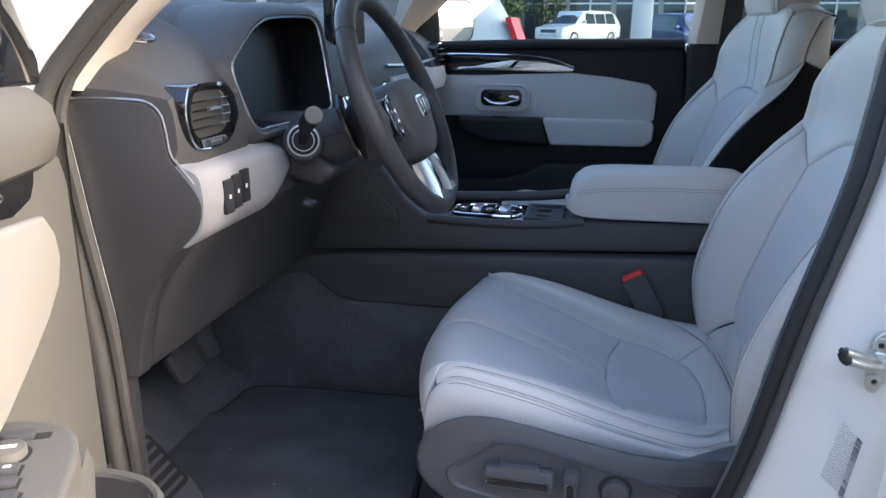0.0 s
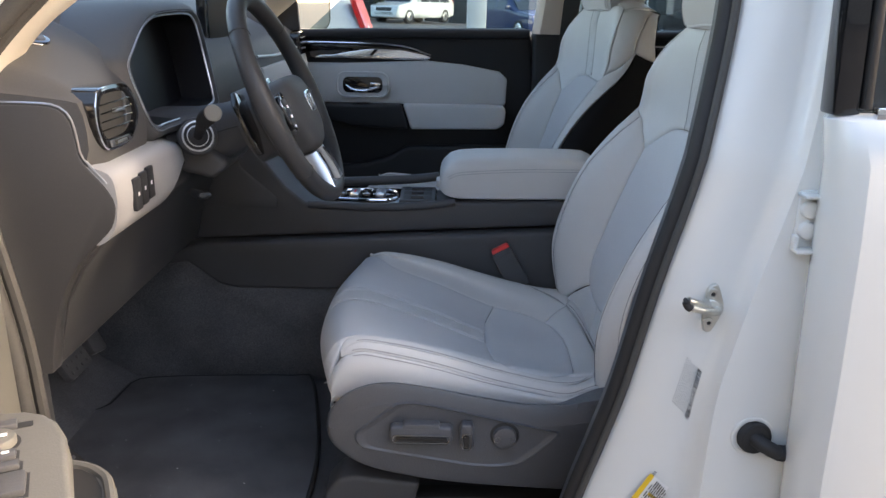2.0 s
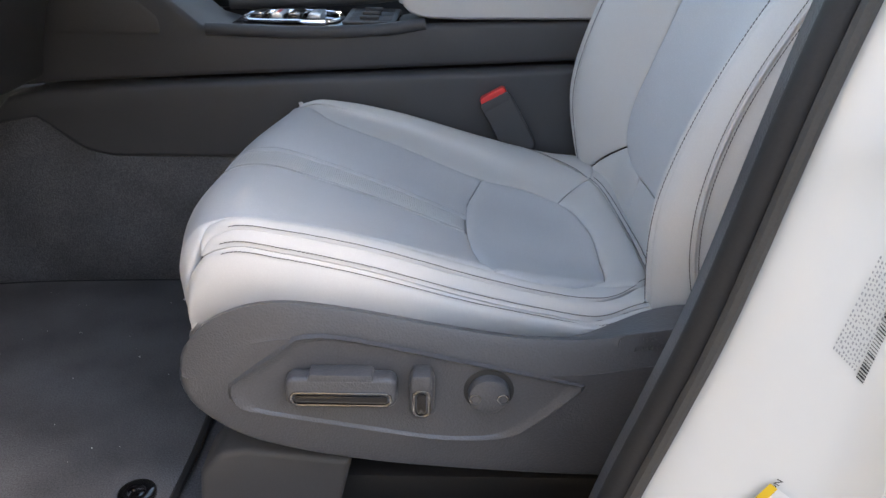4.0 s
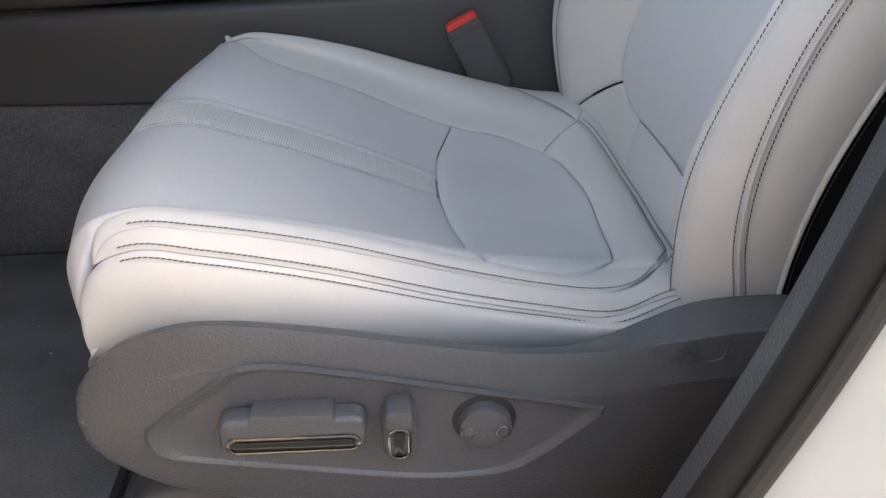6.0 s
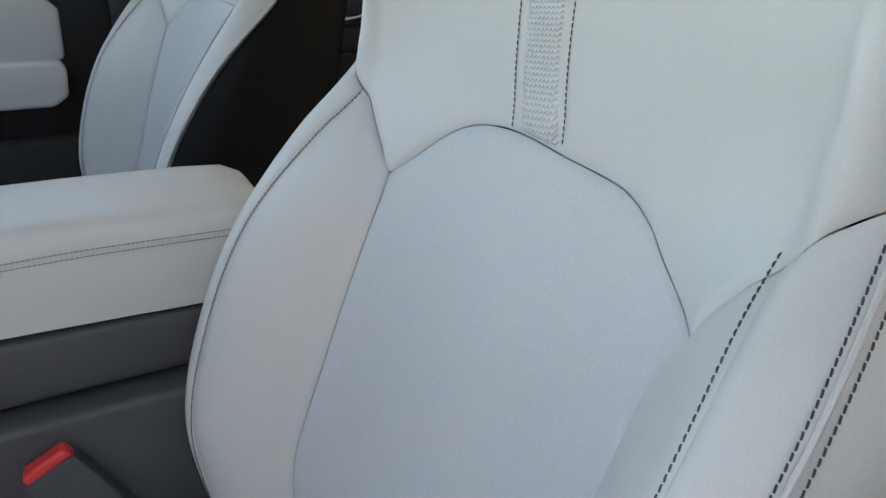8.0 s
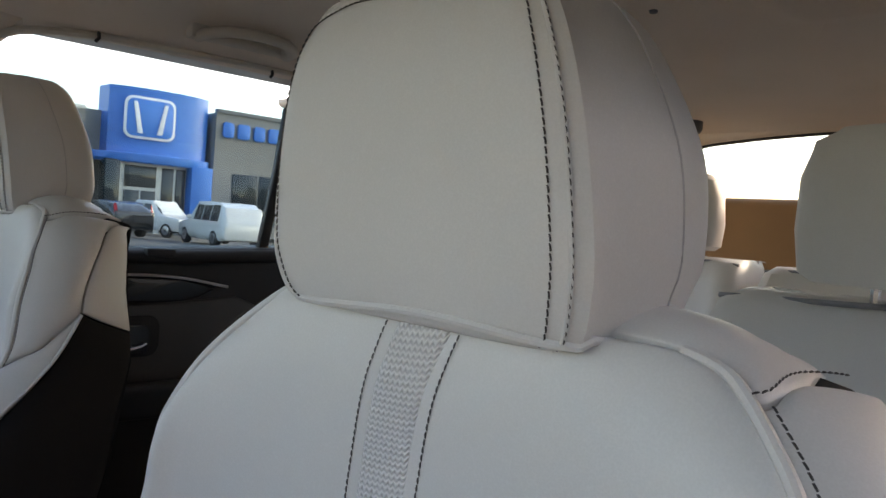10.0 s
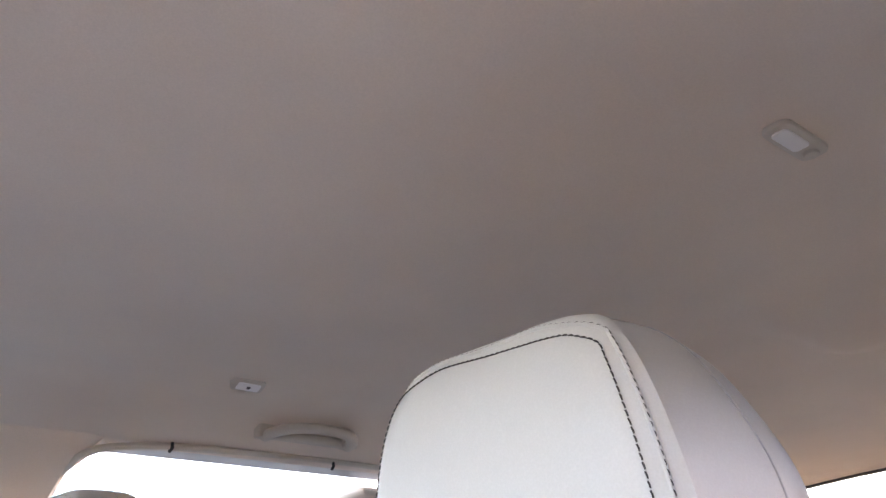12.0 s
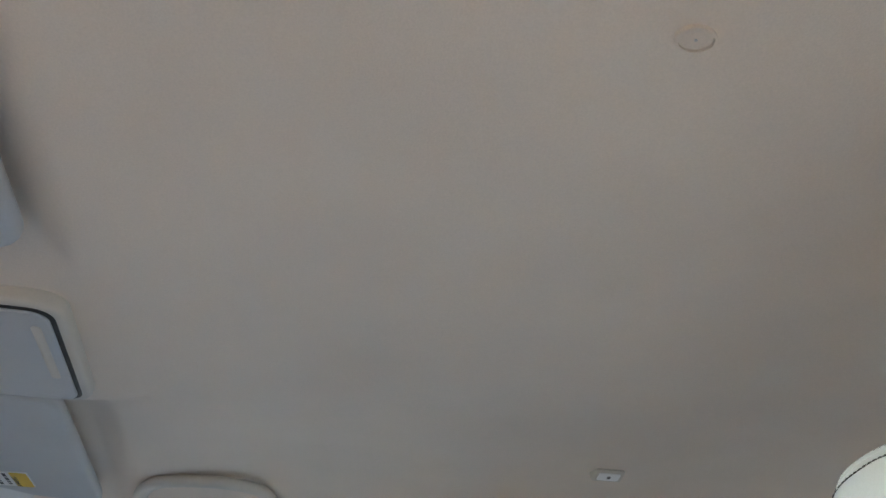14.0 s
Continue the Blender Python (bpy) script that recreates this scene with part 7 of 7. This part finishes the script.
# ---- outside ----
def car(name, at, turn, paint, label, length=4.7, width=1.85, height=1.7, truck=False, tail=True):
    """A parked car: its front looks along local -y."""
    ob = thing(name, (at[0], at[1], ground_height(*at) if at[1] < 100 else 0), label, "car", "parked cars", rz=turn)
    L, W, H = length / 2, width / 2, height

    def ring(y, zb, zs, zt, wb, ws, wt):
        pts = [(-wb, zb), (-ws, zb + .12), (-ws, zs), (-wt, zt), (wt, zt), (ws, zs), (ws, zb + .12), (wb, zb)]
        return [(x, y, z) for x, z in curve([p for a, b in zip(pts, pts[1:] + pts[:1]) for p in (a, ((a[0] * 3 + b[0]) / 4, (a[1] * 3 + b[1]) / 4), ((a[0] + b[0] * 3) / 4, (a[1] + b[1] * 3) / 4))], 48, closed=True)]
    if truck:
        prof = [(-L, .38, .72, .74, .9), (-L + .12, .34, .92, .95, .98), (-L + 1.15, .34, 1.05, 1.10, 1), (-L + 1.35, .34, 1.08, 1.14, 1), (-L + 1.95, .34, 1.10, H, 1), (-L + 3.1, .34, 1.10, H, 1), (-L + 3.35, .34, 1.10, 1.14, 1), (L - .05, .36, 1.08, 1.12, 1), (L, .4, 1.0, 1.02, .97)]
    else:
        prof = [(-L, .34, .66, .70, .86), (-L + .10, .28, .84, .88, .95), (-L + .9, .26, .97, 1.02, 1), (-L + 1.15, .26, .98, 1.05, 1), (-L + 1.85, .26, 1.0, H - .03, 1), (-L + 2.6, .26, 1.0, H, 1), (L - .9, .26, 1.02, H - .03, 1), (L - .35, .28, 1.05, H - .22, .98), (L - .05, .34, 1.02, 1.10, .95), (L, .42, .9, .95, .9)]
    part("body", rings([ring(y, zb, zs, zt, W * k * .93, W * k, W * k * (.80 if zt > zs + .2 else .9)) for y, zb, zs, zt, k in prof]), paint, ob)
    y_a, y_b = (-L + 1.38, -L + 1.92) if truck else (-L + 1.18, -L + 1.82)
    zs0 = 1.12 if truck else 1.06
    part("front_window", rings([[(-W * .82, y_a - .03, zs0 + .01), (W * .82, y_a - .03, zs0 + .01), (W * .82, y_a + .02, zs0)[:3], (-W * .82, y_a + .02, zs0)], [(-W * .76, y_b - .04, H - .10), (W * .76, y_b - .04, H - .10), (W * .76, y_b + .02, H - .12), (-W * .76, y_b + .02, H - .12)]]), DARK_GLASS, ob, "dark windscreen")
    end = (-L + 3.15) if truck else (L - .55)
    for s in (-1, 1):
        y0 = y_b - .05
        n = 2 if truck else 3
        for i in range(n):
            a0, a1 = y0 + (end - y0) * i / n + .06, y0 + (end - y0) * (i + 1) / n - .02
            part("side_window", rings([[(s * (W * .985 + o), a0, zs0 + .0), (s * (W * .985 + o), a1, zs0), (s * (W * .83 + o), a1 - (.1 if i == n - 1 else 0), H - .13), (s * (W * .83 + o), a0 + (.12 if i == 0 else 0), H - .13)] for o in (0, .012)]), DARK_GLASS, ob)
        part("headlight", rings([[(s * x, y - o, z) for x, y, z in ((W * .58, -L + .02, .70), (W * .93, -L + .12, .72), (W * .93, -L + .14, .84), (W * .60, -L + .04, .80))] for o in (0, .03)]), LENS, ob, "clear headlight")
        if tail:
            part("tail_light", rings([[(s * x, y + o, z) for x, y, z in ((W * .80, L - .05, 1.0), (W * .95, L - .12, 1.02), (W * .90, L - .26, 1.40), (W * .83, L - .20, 1.40))] for o in (0, .04)]), TAIL, ob, "red tail light")
        part("mirror", box(s * W - .02 if s < 0 else s * W - .02, s * W + .20 if s > 0 else s * W + .02, y_a + .35, y_a + .47, zs0 + .02, zs0 + .18, .03) if s > 0 else box(-W - .20, -W + .02, y_a + .35, y_a + .47, zs0 + .02, zs0 + .18, .03), paint, ob)
        for y in (-L + .92, L - .95):
            wh = part("wheel", disc((s * (W - .22), y, .35), (s, 0, 0), .35, .225, .03, 28), RUBBER, ob)
            part("rim", disc((s * (W + .004), y, .35), (s, 0, 0), .22, .012, .004, 24, inner=.05), SATIN, wh)
    part("grille", prism(rounded(W * 1.0, .16, .04, 4, 0, .70), "y", -L - .015, -L + .05, .006), INK, ob, "black grille")
    part("lower_grille", prism(rounded(W * 1.2, .13, .04, 4, 0, .48), "y", -L + .0, -L + .14, .006), INK, ob)
    if truck:
        part("load_bed", box(-W * .84, W * .84, -L + 3.5, L - .12, 1.115, 1.13, .002), INK, ob)
    return ob


SILVER = material("silver_paint", (0.52, 0.52, 0.50), 0.3, metal=0.2, coat=0.4)
BLUE_PAINT = material("blue_paint", (0.03, 0.05, 0.11), 0.25, coat=0.5)
BLACK_PAINT = material("black_paint", (0.02, 0.02, 0.022), 0.2, coat=0.5)
car("minivan", (-1.7, 42.0), -34, PAINT, "white minivan parked across the lot", 5.1, 1.95, 1.72)
car("pickup_truck", (15.0, 39.5), 24, PAINT, "white pickup truck parked before the showroom", 5.2, 1.9, 1.78, truck=True)
car("parked_van", (14.8, 31.5), 178, PAINT, "white van seen from its back", 4.9, 2.0, 1.85, tail=False)
car("parked_suv", (-2.90, 6.20), -82, SILVER, "silver SUV parked beside with red tail light", 4.6, 1.85, 1.82)
car("parked_suv", (3.0, 33.0), 30, BLUE_PAINT, "dark blue SUV parked across the lot", 4.8, 1.95, 1.72)
car("parked_suv", (4.4, 47.0), 60, PAINT, "white SUV parked by the building", 4.7, 1.9, 1.7)
car("parked_suv", (-.3, 52.0), 90, BLACK_PAINT, "black SUV parked behind the minivan", 4.7, 1.9, 1.7)
car("parked_suv", (11.2, 35.0), 190, BLACK_PAINT, "black car with red tail lights", 4.6, 1.85, 1.5)
car("parked_suv", (-6.2, 2.2), 100, BLUE_PAINT, "blue car parked ahead of the windscreen", 4.6, 1.85, 1.5)
pole = thing("canopy_post", (.425, 12.0, ground_height(.4, 12)), "square white steel post on the lot", "post")
part("shaft", box(-.148, .148, -.148, .148, -.1, 5.2, .015), PAINT, pole)
part("base", box(-.22, .22, -.22, .22, -.1, .05, .02), CONCRETE, pole)

mirror = thing("wing_mirror", (0, 0, 0), "black wing mirror outside the passenger window", "wing mirror")
MGM = Matrix.Translation((-.575, 2.80, 1.412)) @ pose(0, 0, 0, 0, 0, -38)      # local x: out of the glass
part("housing", moved(rings([[(x, y, z) for y, z in rounded(.205 * k, .152 * k, .045 * k, 6)] for x, k in ((-.085, .30), (-.075, .62), (-.050, .90), (-.015, 1.02), (.006, 1.0), (.008, .95))]), MGM), GLOSS, mirror)
part("glass", moved(prism(rounded(.186, .134, .036, 6), "x", .0085, .0100), MGM), MIRROR, mirror, "mirror glass")
part("arm", box(-.66, -.60, 2.64, 2.76, 1.335, 1.375, .01), GLOSS, mirror)

# dealer's showroom
B_Y, B_Z = 46.0, -.45
shop = thing("showroom", (0, B_Y, B_Z), "pale showroom building with a blue entrance tower", "building")
part("wall", merge(box(-60, 13.3, 0, 12, 0, 6.75), box(21.0, 60, 0, 12, 0, 7.75), box(13.3, 21.0, 1.5, 12, 0, 7.0)), CONCRETE, shop)
part("parapet", box(-60, 13.3, -.12, .3, 6.75, 7.0, .03), STEEL_FRAME, shop)
part("parapet", box(21.0, 60, -.12, .3, 7.75, 8.0, .03), CONCRETE, shop)
tower = part("tower", rings([[(17.65 + r * 3.15 * math.sin(t), -1.1 * math.cos(t) * r + .8, z) for t in np.linspace(-1.25, 1.25, 26)] + [(20.7, 2.0, z), (14.6, 2.0, z)] for z, r in ((4.55, 1.0), (8.45, 1.0))]), BLUE, shop, "blue curved entrance tower")
part("canopy", rings([[(17.35 + r * 3.6 * math.sin(t), -1.5 * math.cos(t) * r + .7, z) for t in np.linspace(-1.3, 1.3, 26)] + [(21.2, 2.0, z), (13.2, 2.0, z)] for z, r in ((4.1, .94), (4.25, 1.0), (4.6, 1.0), (4.62, .97))]), BLUE, shop, "blue canopy ledge")
part("column", box(19.4, 20.75, -.55, .6, 0, 4.2, .05), BLUE, shop, "blue column")
part("column", box(14.4, 15.25, -.4, .6, 0, 4.2, .05), DARK_GLASS, shop)
plate = part("sign_plate", prism(rounded(3.0, 2.45, .5, 6, 16.75, 6.7), "y", -.46, -.36, .03), SIGN_WHITE, tower, "white rounded sign outline")
part("sign_field", prism(rounded(2.7, 2.15, .4, 6, 16.75, 6.7), "y", -.475, -.45, .01), BLUE, plate)
for s in (-1, 1):
    part("sign_stroke", prism([(16.75 + s * .78, 7.6), (16.75 + s * 1.02, 7.6), (16.75 + s * .72, 5.8), (16.75 + s * .40, 5.8)], "y", -.52, -.46, .02), SIGN_WHITE, plate)
for i, (x, w_) in enumerate(((21.6, .75), (22.65, .85), (23.75, .8), (24.8, .8), (25.8, .8))):
    part("sign_block", prism(rounded(w_, .95, .18, 4, x + .2, 6.75), "y", -.18, -.02, .03), BLUE, shop, "blue sign block")
entry = part("entrance", box(15.3, 19.35, .15, .3, 0, 4.1), STEEL_FRAME, shop, "glazed entrance")
for x0, x1, z0, z1 in ((15.65, 16.55, .05, 2.5), (16.65, 17.5, .05, 2.5), (15.65, 17.5, 2.7, 3.95), (17.85, 18.55, .05, 3.95), (18.7, 19.3, .05, 3.95)):
    part("glass_pane", box(x0, x1, .10, .16, z0, z1, .01), DARK_GLASS, entry)
for x0 in (22.3, 24.2, 26.1, 28.0):
    part("window", box(x0, x0 + 1.75, -.04, .1, 1.2, 4.05, .02), DARK_GLASS, shop)
for x0 in np.arange(-18, 12, 2.6):
    wn_ = part("window", box(x0, x0 + 2.3, -.04, .1, .4, 4.4, .02), DARK_GLASS, shop)
    part("mullion", box(x0 + 1.1, x0 + 1.2, -.07, -.03, .4, 4.4), STEEL_FRAME, wn_)
    part("transom", box(x0, x0 + 2.3, -.07, -.035, 3.0, 3.1), STEEL_FRAME, wn_)


def shrub(x, y, r, h, label, mat):
    ob = thing("shrub", (x, y, ground_height(x, y)), label, "shrub", "shrubs")
    part("trunk", tube([(0, 0, 0), (.03, 0, h * .4), (0, .04, h * .7)], [.10, .07, .03], 8), BROWN, ob)
    bm = bmesh.new()
    for i in range(900):
        v = Vector((random.gauss(0, 1), random.gauss(0, 1), random.gauss(0, 1))).normalized() * r * random.uniform(.55, 1.0) * (1 + .25 * noise.noise(Vector((i * .37, x, y))))
        c = Vector((0, 0, h * .62)) + Vector((v.x, v.y, v.z * h / (2.2 * r)))
        s = random.uniform(.06, .14) * r
        n = Vector((random.gauss(0, 1), random.gauss(0, 1), random.gauss(0, 1))).normalized()
        t = n.orthogonal().normalized() * s
        b = n.cross(t)
        bm.faces.new([bm.verts.new(c + t), bm.verts.new(c + b * .6), bm.verts.new(c - t), bm.verts.new(c - b * .6)])
    tagged(part("crown", bm, mat, ob, smooth=False), kind="stuff")
    return ob


shrub(-5.6, 41, 1.3, 3.2, "olive green shrub by the showroom", GREEN)
shrub(-8.5, 42, 1.6, 4.2, "olive green shrub by the showroom", GREEN)
shrub(25.5, 43.5, 1.2, 4.0, "olive green shrub by the showroom window", GREEN)
shrub(-3.6, 44.5, 1.0, 3.4, "olive green shrub by the showroom", GREEN)
